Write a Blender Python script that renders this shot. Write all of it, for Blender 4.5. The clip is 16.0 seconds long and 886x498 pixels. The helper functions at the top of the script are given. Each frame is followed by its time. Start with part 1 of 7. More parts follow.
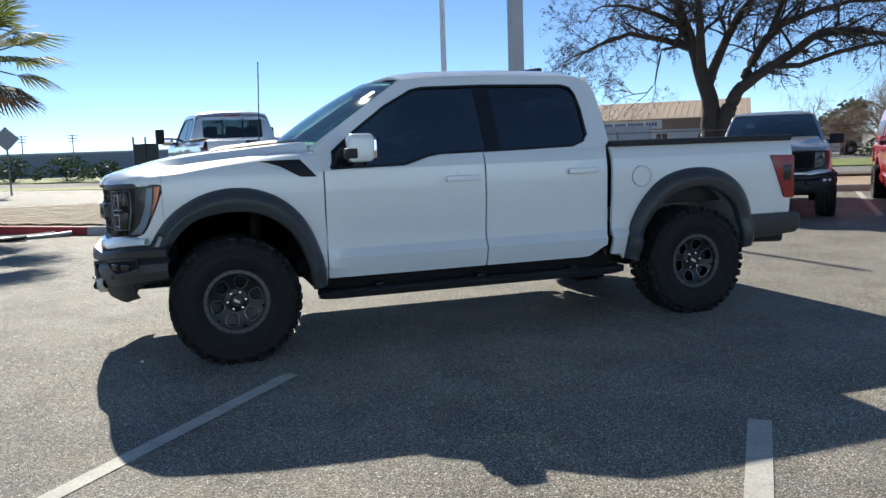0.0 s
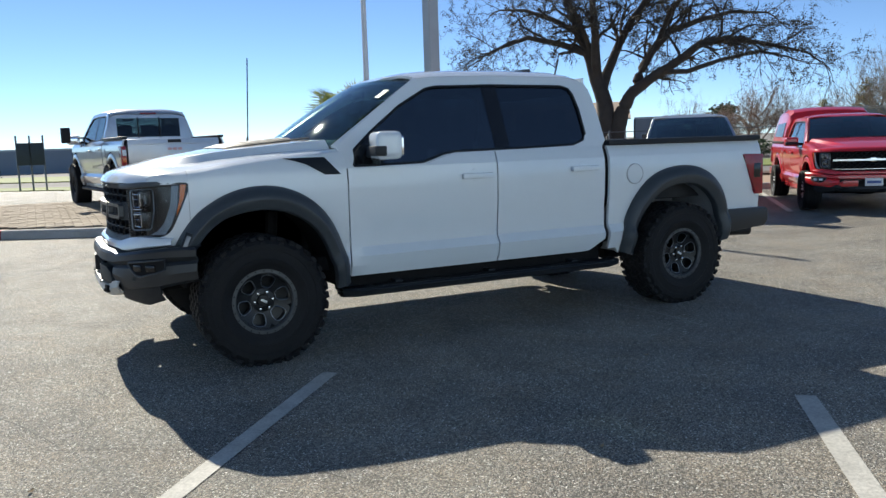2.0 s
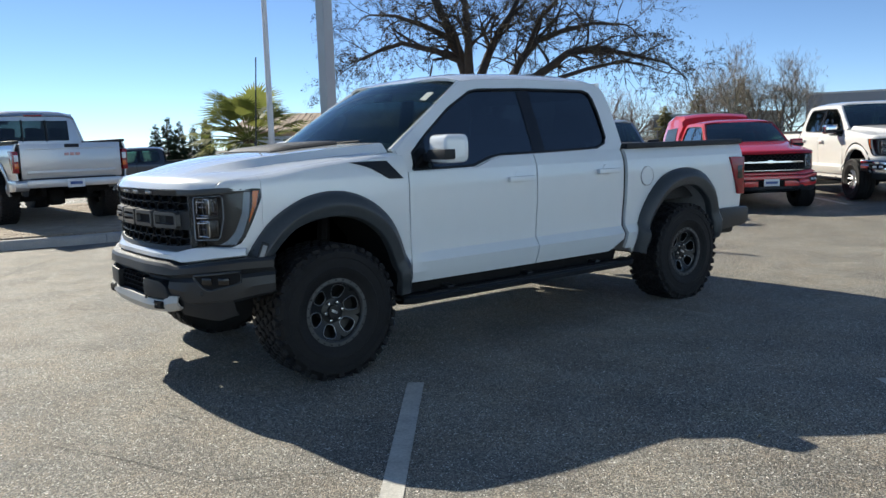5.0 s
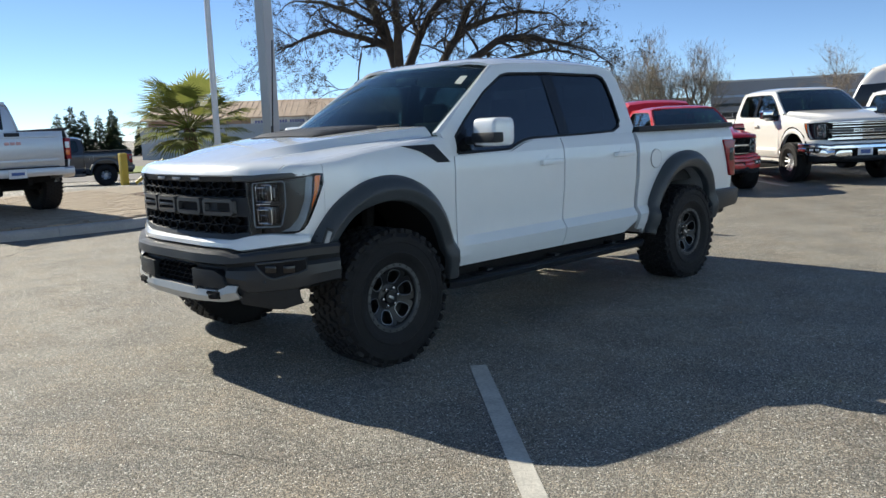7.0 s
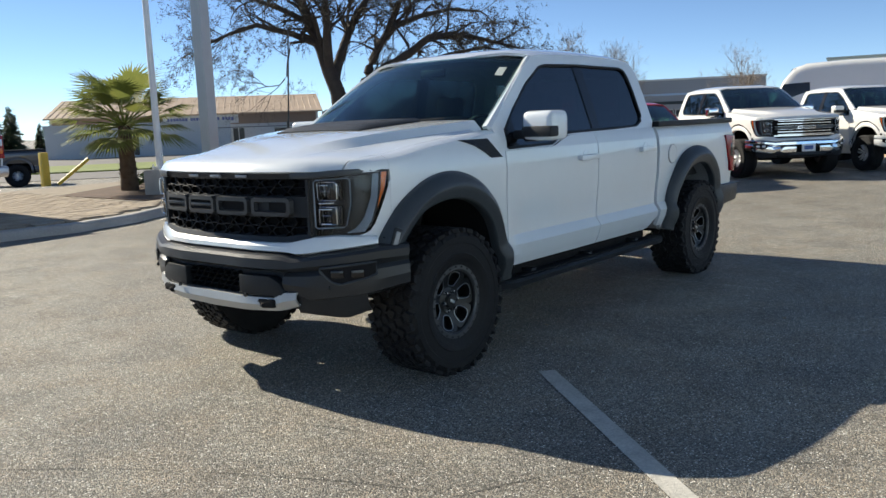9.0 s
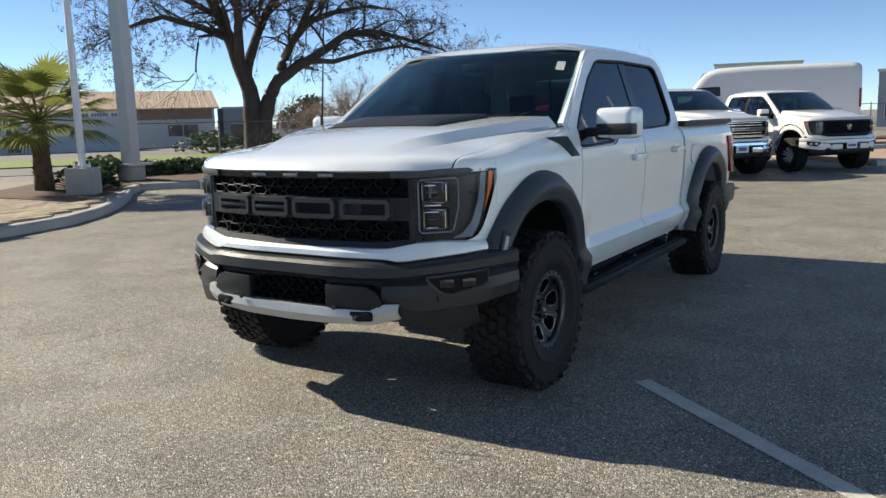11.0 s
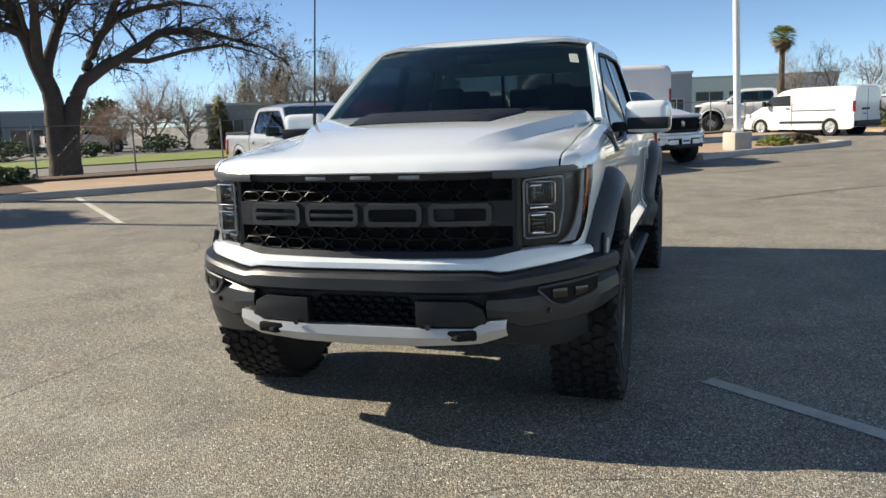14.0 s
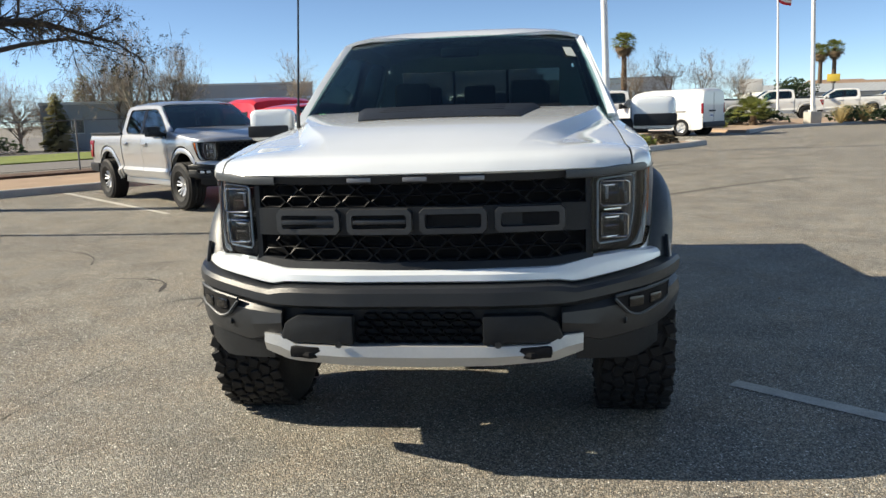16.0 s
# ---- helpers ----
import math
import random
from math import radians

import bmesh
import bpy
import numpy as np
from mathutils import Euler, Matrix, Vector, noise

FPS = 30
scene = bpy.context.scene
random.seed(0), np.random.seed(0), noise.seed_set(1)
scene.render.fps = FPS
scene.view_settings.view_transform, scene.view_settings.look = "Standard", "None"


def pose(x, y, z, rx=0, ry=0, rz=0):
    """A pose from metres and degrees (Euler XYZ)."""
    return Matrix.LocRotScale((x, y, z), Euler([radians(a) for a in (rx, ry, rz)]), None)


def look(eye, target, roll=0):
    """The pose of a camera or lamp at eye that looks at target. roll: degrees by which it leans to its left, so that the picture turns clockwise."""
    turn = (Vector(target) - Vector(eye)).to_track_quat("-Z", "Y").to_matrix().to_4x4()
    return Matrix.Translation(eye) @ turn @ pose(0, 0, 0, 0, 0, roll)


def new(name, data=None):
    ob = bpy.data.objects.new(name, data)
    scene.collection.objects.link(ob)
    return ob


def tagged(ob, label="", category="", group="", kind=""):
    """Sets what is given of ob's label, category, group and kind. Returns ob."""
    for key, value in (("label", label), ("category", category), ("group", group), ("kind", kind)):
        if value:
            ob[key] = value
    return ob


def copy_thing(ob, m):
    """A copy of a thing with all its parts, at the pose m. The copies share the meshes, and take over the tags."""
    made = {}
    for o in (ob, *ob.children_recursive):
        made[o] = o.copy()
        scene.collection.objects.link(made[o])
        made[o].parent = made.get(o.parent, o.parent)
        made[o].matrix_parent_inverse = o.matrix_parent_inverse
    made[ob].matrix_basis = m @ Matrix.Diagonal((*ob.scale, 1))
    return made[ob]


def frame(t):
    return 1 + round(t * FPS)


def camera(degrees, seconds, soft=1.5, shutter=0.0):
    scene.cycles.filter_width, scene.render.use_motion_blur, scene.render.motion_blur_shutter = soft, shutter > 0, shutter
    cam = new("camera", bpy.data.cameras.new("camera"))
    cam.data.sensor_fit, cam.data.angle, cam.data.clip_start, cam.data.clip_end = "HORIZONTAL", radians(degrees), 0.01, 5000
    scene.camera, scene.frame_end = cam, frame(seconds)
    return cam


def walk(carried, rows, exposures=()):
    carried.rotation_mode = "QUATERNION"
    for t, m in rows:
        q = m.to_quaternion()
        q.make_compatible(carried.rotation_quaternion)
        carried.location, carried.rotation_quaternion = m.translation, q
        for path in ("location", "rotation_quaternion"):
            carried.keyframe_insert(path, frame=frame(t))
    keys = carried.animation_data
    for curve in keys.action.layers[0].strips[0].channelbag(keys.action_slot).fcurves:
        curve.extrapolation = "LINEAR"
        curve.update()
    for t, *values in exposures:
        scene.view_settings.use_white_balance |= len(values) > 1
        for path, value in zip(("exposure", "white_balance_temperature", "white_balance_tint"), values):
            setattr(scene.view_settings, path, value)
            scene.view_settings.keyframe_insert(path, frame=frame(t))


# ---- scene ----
cam = camera(57.3, 16.0)
PATH = [
    (0, (-2.195, -6.74, 1.45), (-1.579, -4.855, 1.197), -2.0),
    (0.5, (-2.426, -6.656, 1.44), (-1.736, -4.796, 1.186), -2.0),
    (1, (-2.67, -6.574, 1.461), (-1.917, -4.739, 1.205), -2.0),
    (1.5, (-2.96, -6.528, 1.471), (-2.141, -4.722, 1.213), -1.9),
    (2, (-3.171, -6.445, 1.461), (-2.285, -4.671, 1.201), -1.8),
    (2.5, (-3.385, -6.324, 1.475), (-2.438, -4.581, 1.219), -1.7),
    (3, (-3.653, -6.216, 1.478), (-2.649, -4.504, 1.223), -1.6),
    (3.5, (-3.875, -6.11, 1.467), (-2.816, -4.434, 1.203), -1.6),
    (4, (-4.055, -5.937, 1.478), (-2.943, -4.295, 1.217), -1.7),
    (6.5, (-4.997, -5.1, 1.5), (-3.659, -3.64, 1.217), -2.1),
    (7, (-5.143, -4.958, 1.491), (-3.77, -3.534, 1.197), -2.2),
    (7.5, (-5.247, -4.744, 1.508), (-3.832, -3.364, 1.208), -1.9),
    (8, (-5.356, -4.539, 1.498), (-3.907, -3.192, 1.201), -1.8),
    (8.5, (-5.49, -4.318, 1.492), (-4.004, -3.013, 1.188), -1.9),
    (9, (-5.551, -4.07, 1.49), (-4.031, -2.805, 1.185), -2.2),
    (9.5, (-5.617, -3.792, 1.494), (-4.055, -2.58, 1.191), -2.1),
    (10, (-5.747, -3.492, 1.498), (-4.148, -2.332, 1.188), -1.9),
    (12.5, (-6.041, -2.194, 1.501), (-4.257, -1.347, 1.184), -1.5),
    (13, (-6.097, -1.964, 1.508), (-4.282, -1.189, 1.182), -1.7),
    (13.5, (-6.159, -1.72, 1.507), (-4.311, -1.027, 1.184), -1.9),
    (14, (-6.118, -1.476, 1.5), (-4.239, -0.87, 1.178), -2.1),
    (14.5, (-6.05, -1.246, 1.512), (-4.144, -0.733, 1.187), -2.1),
    (15, (-6.02, -0.977, 1.514), (-4.094, -0.546, 1.187), -2.1),
    (15.5, (-5.988, -0.742, 1.498), (-4.044, -0.408, 1.168), -2.0),
    (16, (-5.928, -0.507, 1.496), (-3.971, -0.262, 1.165), -1.9),
]
walk(cam, [(t, look(eye, target, roll)) for t, eye, target, roll in PATH], [(0, 0.58, 6000, 6), (8, 0.65, 6250, 6), (16, 0.76, 6650, 6)])

# ---- light ----
SUN_EL, SUN_AZ = radians(32.3), radians(93.0)
sun_dir = Vector((math.cos(SUN_EL) * math.cos(SUN_AZ), math.cos(SUN_EL) * math.sin(SUN_AZ), math.sin(SUN_EL)))
world = bpy.data.worlds.new("world")
scene.world = world
world.use_nodes = True
wn, wl = world.node_tree.nodes, world.node_tree.links
sky = wn.new("ShaderNodeTexSky")
sky.sky_type, sky.sun_disc = "NISHITA", False
sky.sun_elevation, sky.sun_rotation = SUN_EL, radians(90) - SUN_AZ
sky.air_density, sky.dust_density, sky.ozone_density = 0.62, 0.0, 2.4
sky.altitude = 2000
wl.new(sky.outputs[0], wn["Background"].inputs[0])
wn["Background"].inputs[1].default_value = 0.092
lamp = bpy.data.lights.new("sun", "SUN")
lamp.energy, lamp.angle, lamp.color = 5.3, radians(0.55), (1.0, 0.89, 0.73)
sun = new("sun", lamp)
sun.matrix_basis = look(sun_dir * 60, (0, 0, 0))

# ---- materials ----
def mat(name, col, rough=0.5, metal=0.0, vary=0.12, scale=6.0, bump=0.0, bscale=120.0, coat=0.0, spec=0.5, col2=None, fine=60.0, rand=0.0, rvar=0.08):
    """Principled surface with two scales of noise in its colour and a fine relief."""
    m = bpy.data.materials.new(name)
    m.use_nodes = True
    n, l = m.node_tree.nodes, m.node_tree.links
    b = n["Principled BSDF"]
    b.inputs["Metallic"].default_value = metal
    b.inputs["Coat Weight"].default_value = coat
    b.inputs["Coat Roughness"].default_value = 0.03
    b.inputs["Specular IOR Level"].default_value = spec
    tc = n.new("ShaderNodeTexCoord")
    big, small = n.new("ShaderNodeTexNoise"), n.new("ShaderNodeTexNoise")
    big.inputs["Scale"].default_value, small.inputs["Scale"].default_value = scale, fine
    big.inputs["Detail"].default_value, small.inputs["Detail"].default_value = 5, 3
    for t in (big, small):
        l.new(tc.outputs["Object"], t.inputs["Vector"])
    add = n.new("ShaderNodeMath"); add.operation = "MULTIPLY_ADD"
    add.inputs[1].default_value = 0.5
    l.new(small.outputs["Fac"], add.inputs[0])
    half = n.new("ShaderNodeMath"); half.operation = "MULTIPLY"; half.inputs[1].default_value = 0.5
    l.new(big.outputs["Fac"], half.inputs[0]); l.new(half.outputs[0], add.inputs[2])
    ramp = n.new("ShaderNodeValToRGB")
    c2 = col2 or tuple(min(1, c * (1 + vary)) for c in col)
    c1 = col if col2 else tuple(c * (1 - vary) for c in col)
    ramp.color_ramp.elements[0].position, ramp.color_ramp.elements[1].position = 0.32, 0.68
    ramp.color_ramp.elements[0].color, ramp.color_ramp.elements[1].color = (*c1, 1), (*c2, 1)
    l.new(add.outputs[0], ramp.inputs[0])
    out = ramp.outputs[0]
    if rand:
        oi, hs = n.new("ShaderNodeObjectInfo"), n.new("ShaderNodeHueSaturation")
        mr = n.new("ShaderNodeMapRange")
        mr.inputs[3].default_value, mr.inputs[4].default_value = 1 - rand, 1 + rand
        l.new(oi.outputs["Random"], mr.inputs[0]); l.new(mr.outputs[0], hs.inputs["Value"])
        l.new(out, hs.inputs["Color"]); out = hs.outputs[0]
    l.new(out, b.inputs["Base Color"])
    rr = n.new("ShaderNodeMapRange")
    rr.inputs[3].default_value, rr.inputs[4].default_value = max(0.01, rough - rvar), min(1, rough + rvar)
    l.new(add.outputs[0], rr.inputs[0]); l.new(rr.outputs[0], b.inputs["Roughness"])
    if bump:
        bn, bt = n.new("ShaderNodeBump"), n.new("ShaderNodeTexNoise")
        bt.inputs["Scale"].default_value, bt.inputs["Detail"].default_value = bscale, 4
        l.new(tc.outputs["Object"], bt.inputs["Vector"])
        bn.inputs["Strength"].default_value, bn.inputs["Distance"].default_value = bump, 0.01
        l.new(bt.outputs["Fac"], bn.inputs["Height"]); l.new(bn.outputs[0], b.inputs["Normal"])
    return m


def glass(name, tint, rough=0.02, edge=0.5, face=0.04, fall=5.0):
    """A tinted pane: what lies behind shows through the tint, the gloss grows towards grazing angles."""
    m = bpy.data.materials.new(name)
    m.use_nodes = True
    n, l = m.node_tree.nodes, m.node_tree.links
    n.remove(n["Principled BSDF"])
    tr, gl, mix, lw, pw, ma = (n.new(k) for k in ("ShaderNodeBsdfTransparent", "ShaderNodeBsdfGlossy", "ShaderNodeMixShader", "ShaderNodeLayerWeight", "ShaderNodeMath", "ShaderNodeMath"))
    tr.inputs[0].default_value = (*tint, 1)
    gl.inputs["Roughness"].default_value = rough
    lw.inputs[0].default_value = 0.5
    pw.operation, ma.operation = "POWER", "MULTIPLY_ADD"
    pw.inputs[1].default_value = fall
    ma.inputs[1].default_value, ma.inputs[2].default_value = edge, face
    l.new(lw.outputs["Facing"], pw.inputs[0]); l.new(pw.outputs[0], ma.inputs[0]); l.new(ma.outputs[0], mix.inputs[0])
    l.new(tr.outputs[0], mix.inputs[1]); l.new(gl.outputs[0], mix.inputs[2])
    l.new(mix.outputs[0], n["Material Output"].inputs[0])
    return m


def foliage(name, col, col2, light=0.5):
    """Leaves: a diffuse face and light that shines through."""
    m = mat(name, col, 0.6, vary=0.3, scale=2.5, col2=col2, spec=0.3)
    n, l = m.node_tree.nodes, m.node_tree.links
    b = n["Principled BSDF"]
    ts, mix = n.new("ShaderNodeBsdfTranslucent"), n.new("ShaderNodeMixShader")
    l.new(b.inputs["Base Color"].links[0].from_socket, ts.inputs[0])
    mix.inputs[0].default_value = light
    l.new(b.outputs[0], mix.inputs[1]); l.new(ts.outputs[0], mix.inputs[2])
    l.new(mix.outputs[0], n["Material Output"].inputs[0])
    return m


def asphalt(name, lo, hi, speck):
    """Worn asphalt: pale stones in a dark binder, stains and smooth patches at a larger scale."""
    m = bpy.data.materials.new(name)
    m.use_nodes = True
    n, l = m.node_tree.nodes, m.node_tree.links
    b = n["Principled BSDF"]
    tc = n.new("ShaderNodeTexCoord")
    def noise_node(s, d=4.0):
        t = n.new("ShaderNodeTexNoise"); t.inputs["Scale"].default_value, t.inputs["Detail"].default_value = s, d
        l.new(tc.outputs["Object"], t.inputs["Vector"]); return t
    def ramp_node(src, a, c, ca, cc):
        r = n.new("ShaderNodeValToRGB")
        r.color_ramp.elements[0].position, r.color_ramp.elements[1].position = a, c
        r.color_ramp.elements[0].color, r.color_ramp.elements[1].color = (*ca, 1), (*cc, 1)
        l.new(src, r.inputs[0]); return r
    stone = n.new("ShaderNodeTexVoronoi"); stone.inputs["Scale"].default_value = 150.0
    l.new(tc.outputs["Object"], stone.inputs["Vector"])
    sep = n.new("ShaderNodeSeparateColor"); l.new(stone.outputs["Color"], sep.inputs[0])
    base = ramp_node(noise_node(0.28, 7).outputs["Fac"], 0.34, 0.66, lo, hi)
    stones = ramp_node(sep.outputs[0], 0.35, 0.95, (0, 0, 0), (1, 1, 1))
    tone = ramp_node(sep.outputs[2], 0.1, 0.9, tuple(c * k for c, k in zip(speck, (1.05, .98, .93))), tuple(c * k for c, k in zip(speck, (.94, .99, 1.03))))
    mix = n.new("ShaderNodeMix"); mix.data_type = "RGBA"
    l.new(stones.outputs[0], mix.inputs[0]); l.new(base.outputs[0], mix.inputs[6]); l.new(tone.outputs[0], mix.inputs[7])
    stain = ramp_node(noise_node(1.5, 9).outputs["Fac"], 0.38, 0.58, (0.76, 0.77, 0.79), (1, 1, 1))
    warm = ramp_node(noise_node(2.6, 5).outputs["Fac"], 0.42, 0.62, (.97, .99, 1.0), (1.0, .97, .93))
    mul = n.new("ShaderNodeMix"); mul.data_type, mul.blend_type = "RGBA", "MULTIPLY"
    mul.inputs[0].default_value = 1.0
    l.new(mix.outputs[2], mul.inputs[6]); l.new(stain.outputs[0], mul.inputs[7])
    mul2 = n.new("ShaderNodeMix"); mul2.data_type, mul2.blend_type = "RGBA", "MULTIPLY"
    mul2.inputs[0].default_value = 1.0
    l.new(mul.outputs[2], mul2.inputs[6]); l.new(warm.outputs[0], mul2.inputs[7])
    # sun glints painted into the base colour as scattered near-white stones
    glint = ramp_node(sep.outputs[1], 0.955, 0.985, (0, 0, 0), (1, 1, 1))
    top = n.new("ShaderNodeMix"); top.data_type = "RGBA"
    l.new(glint.outputs[0], top.inputs[0]); l.new(mul2.outputs[2], top.inputs[6]); top.inputs[7].default_value = (0.82, 0.79, 0.72, 1)
    l.new(top.outputs[2], b.inputs["Base Color"])
    gloss = ramp_node(sep.outputs[2], 0.80, 0.95, (.8, .8, .8), (.35, .35, .35))
    l.new(gloss.outputs[0], b.inputs["Roughness"])
    b.inputs["Specular IOR Level"].default_value = 0.4
    bn = n.new("ShaderNodeBump"); bn.inputs["Strength"].default_value, bn.inputs["Distance"].default_value = 1.0, 0.006
    l.new(stone.outputs["Distance"], bn.inputs["Height"]); bn.invert = True
    l.new(bn.outputs[0], b.inputs["Normal"])
    return m


M_ASPH = asphalt("asphalt", (0.098, 0.091, 0.078), (0.165, 0.154, 0.131), (0.475, 0.432, 0.355))
M_ROAD = mat("road", (0.17, 0.16, 0.15), 0.9, vary=0.15, scale=0.4, fine=30, bump=0.4, bscale=60)
M_WHITE = mat("white_paint", (0.75, 0.785, 0.81), 0.25, vary=0.015, coat=1.0, scale=1.5, fine=8, rvar=0.03)
M_SILVER = mat("silver_paint", (0.50, 0.51, 0.53), 0.3, 0.55, vary=0.03, coat=1.0, fine=200)
M_RED = mat("red_paint", (0.55, 0.012, 0.02), 0.3, vary=0.05, coat=1.0)
M_DKBLUE = mat("dark_grey_paint", (0.06, 0.07, 0.085), 0.3, 0.3, vary=0.05, coat=1.0)
M_CREAM = mat("cream_white_paint", (0.78, 0.77, 0.74), 0.3, vary=0.02, coat=1.0)
M_BLACK = mat("black_plastic", (0.012, 0.0145, 0.018), 0.5, spec=0.35, vary=0.25, bump=0.15, bscale=500)
M_FLARE = mat("grey_plastic", (0.046, 0.053, 0.060), 0.42, vary=0.12, bump=0.12, bscale=600)
M_BUMP = mat("bumper_grey", (0.019, 0.021, 0.024), 0.40, 0.05, vary=0.1, bump=0.1, bscale=500)
M_BLACKGLOSS = mat("gloss_black", (0.012, 0.012, 0.013), 0.15, vary=0.1)
M_DARK = mat("dark_underbody", (0.012, 0.012, 0.013), 0.8, spec=0.15, vary=0.3)
M_SKID = mat("silver_skid", (0.46, 0.46, 0.45), 0.38, 0.35, vary=0.06, fine=90)
M_CHROME = mat("chrome", (0.75, 0.76, 0.78), 0.1, 1.0, vary=0.02)
M_RUBBER = mat("rubber", (0.011, 0.011, 0.012), 0.66, spec=0.28, vary=0.35, scale=9, bump=0.3, bscale=200)
M_RIM = mat("black_rim", (0.009, 0.0095, 0.010), 0.4, 0.1, vary=0.1)
M_RING = mat("grey_rim_ring", (0.085, 0.088, 0.092), 0.4, 0.5, vary=0.1)
M_GRILLE = mat("black_grille", (0.004, 0.0045, 0.005), 0.42, vary=0.2, spec=0.22)
M_EDGE = mat("machined_edge", (0.32, 0.33, 0.34), 0.3, 0.8, vary=0.1)
M_SILVERBAR = mat("badge_metal", (0.5, 0.28, 0.27), 0.3, 0.6, vary=0.1)
M_ALLOY = mat("alloy", (0.62, 0.63, 0.64), 0.3, 0.8, vary=0.06)
M_TAIL = mat("red_lens", (0.26, 0.005, 0.012), 0.2, vary=0.2, coat=0.3, scale=20)
M_AMBER = mat("amber_lens", (0.75, 0.16, 0.02), 0.15, vary=0.15, coat=1.0)
M_LAMPIN = mat("lamp_reflector", (0.006, 0.008, 0.012), 0.3, 0.0, vary=0.3, scale=15)
M_CLEAR = mat("clear_strip", (0.75, 0.78, 0.82), 0.12, 0.1, vary=0.05, coat=1.0)
M_LAMPSTRIP = mat("silver_lamp_strip", (0.22, 0.27, 0.33), 0.2, 0.0, vary=0.15, coat=0.6)
M_MARK = mat("marker_lens", (0.20, 0.205, 0.22), 0.25, vary=0.1, coat=0.5)
M_GRBAR = mat("grille_grey", (0.046, 0.049, 0.054), 0.34, 0.25, vary=0.1)
M_SKIDMARK = mat("tyre_mark", (0.13, 0.12, 0.10), 0.85, vary=0.35, scale=3, bump=0.5, bscale=120)
M_CRACK = mat("crack_filler", (0.055, 0.05, 0.045), 0.8, vary=0.4, scale=8)
M_SEAT = mat("dark_seat", (0.03, 0.03, 0.033), 0.7, vary=0.2, bump=0.2, bscale=90)
M_LINER = mat("wheel_liner", (0.33, 0.34, 0.36), 0.6, vary=0.15)
M_PLATE = mat("plate_white", (0.7, 0.72, 0.75), 0.4, vary=0.05)
M_BLUEBAR = mat("plate_bar", (0.05, 0.1, 0.3), 0.4)
M_STICK = mat("sticker", (0.5, 0.54, 0.5), 0.5, vary=0.1, scale=30)
M_GREEN = mat("green_sticker", (0.1, 0.5, 0.2), 0.5)
G_TINT = glass("tinted_glass", (0.27, 0.31, 0.33), face=0.16)
G_DARK = glass("privacy_glass", (0.20, 0.23, 0.26), face=0.14)
G_WIND = glass("windscreen_glass", (0.62, 0.75, 0.73), edge=0.75, face=0.035, fall=4.4)
G_REAR = glass("rear_glass", (0.30, 0.31, 0.32))
G_LAMP = glass("lamp_glass", (0.88, 0.9, 0.92), 0.02, edge=0.35, face=0.02)
G_CAR = glass("car_glass", (0.50, 0.62, 0.59), edge=.7, face=.10, fall=3.2)
G_SCREEN = glass("screen_glass", (0.42, 0.58, 0.53), edge=.6, face=.15, fall=2.6)
M_CONC = mat("concrete", (0.42, 0.40, 0.36), 0.88, vary=0.2, scale=2.5, bump=0.35, bscale=80)
M_KERB = mat("kerb_concrete", (0.44, 0.42, 0.39), 0.88, vary=0.22, scale=1.8, bump=0.35, bscale=90)
M_KRED = mat("red_kerb_paint", (0.34, 0.035, 0.04), 0.7, vary=0.3, scale=4, bump=0.3)
M_LINE = mat("line_paint", (0.50, 0.48, 0.43), 0.75, vary=0.28, scale=7, bump=0.5, bscale=150)
M_PAVER = mat("paver", (0.36, 0.29, 0.21), 0.88, vary=0.2, scale=3, bump=0.4, bscale=90, rand=0.16)
M_SAND = mat("paver_joint_sand", (0.28, 0.235, 0.18), 0.95, vary=0.2, scale=4, bump=0.4)
M_MULCH = mat("mulch", (0.10, 0.06, 0.04), 0.95, vary=0.5, scale=3, bump=1.0, bscale=25)
M_DIRT = mat("sandy_soil", (0.36, 0.26, 0.18), 0.95, vary=0.22, scale=1.2, bump=0.7, bscale=20)
M_GRASS = mat("grass", (0.10, 0.14, 0.025), 0.85, vary=0.45, scale=0.8, bump=1.0, bscale=14, col2=(0.23, 0.27, 0.05))
M_POLE = mat("grey_pole", (0.46, 0.47, 0.47), 0.5, 0.2, vary=0.08, scale=2)
M_POLEW = mat("white_pole", (0.78, 0.78, 0.76), 0.5, vary=0.05, scale=2)
M_BARK = mat("bark", (0.065, 0.052, 0.042), 0.95, vary=0.4, scale=3, bump=1.0, bscale=18)
M_BARKPALE = mat("pale_bark", (0.30, 0.25, 0.20), 0.9, vary=0.3, scale=3, bump=0.5)
M_BARKBR = mat("brown_twigs", (0.34, 0.25, 0.19), 0.95, vary=0.35, scale=2)
M_LEAFDRY = mat("dry_leaf", (0.07, 0.055, 0.03), 0.8, vary=0.5, scale=3)
M_OLIVE = foliage("olive_leaf", (0.20, 0.20, 0.09), (0.30, 0.27, 0.14), .6)
M_LEAF = foliage("leaf", (0.05, 0.085, 0.025), (0.09, 0.12, 0.04))
M_CONIF = foliage("conifer_leaf", (0.035, 0.06, 0.03), (0.06, 0.09, 0.04), .3)
M_PALM = foliage("palm_frond", (0.13, 0.18, 0.045), (0.30, 0.30, 0.09))
M_PALMBARK = mat("palm_bark", (0.12, 0.08, 0.05), 0.95, vary=0.45, scale=6, bump=0.8, bscale=40)
M_PALMDRY = mat("palm_skirt", (0.20, 0.14, 0.08), 0.9, vary=0.35, scale=4, bump=0.6)
M_STRAWDRY = mat("dead_leaf", (0.34, 0.24, 0.13), 0.8, vary=0.2, scale=30)
M_STRAW = foliage("straw_grass", (0.5, 0.4, 0.2), (0.62, 0.52, 0.28))
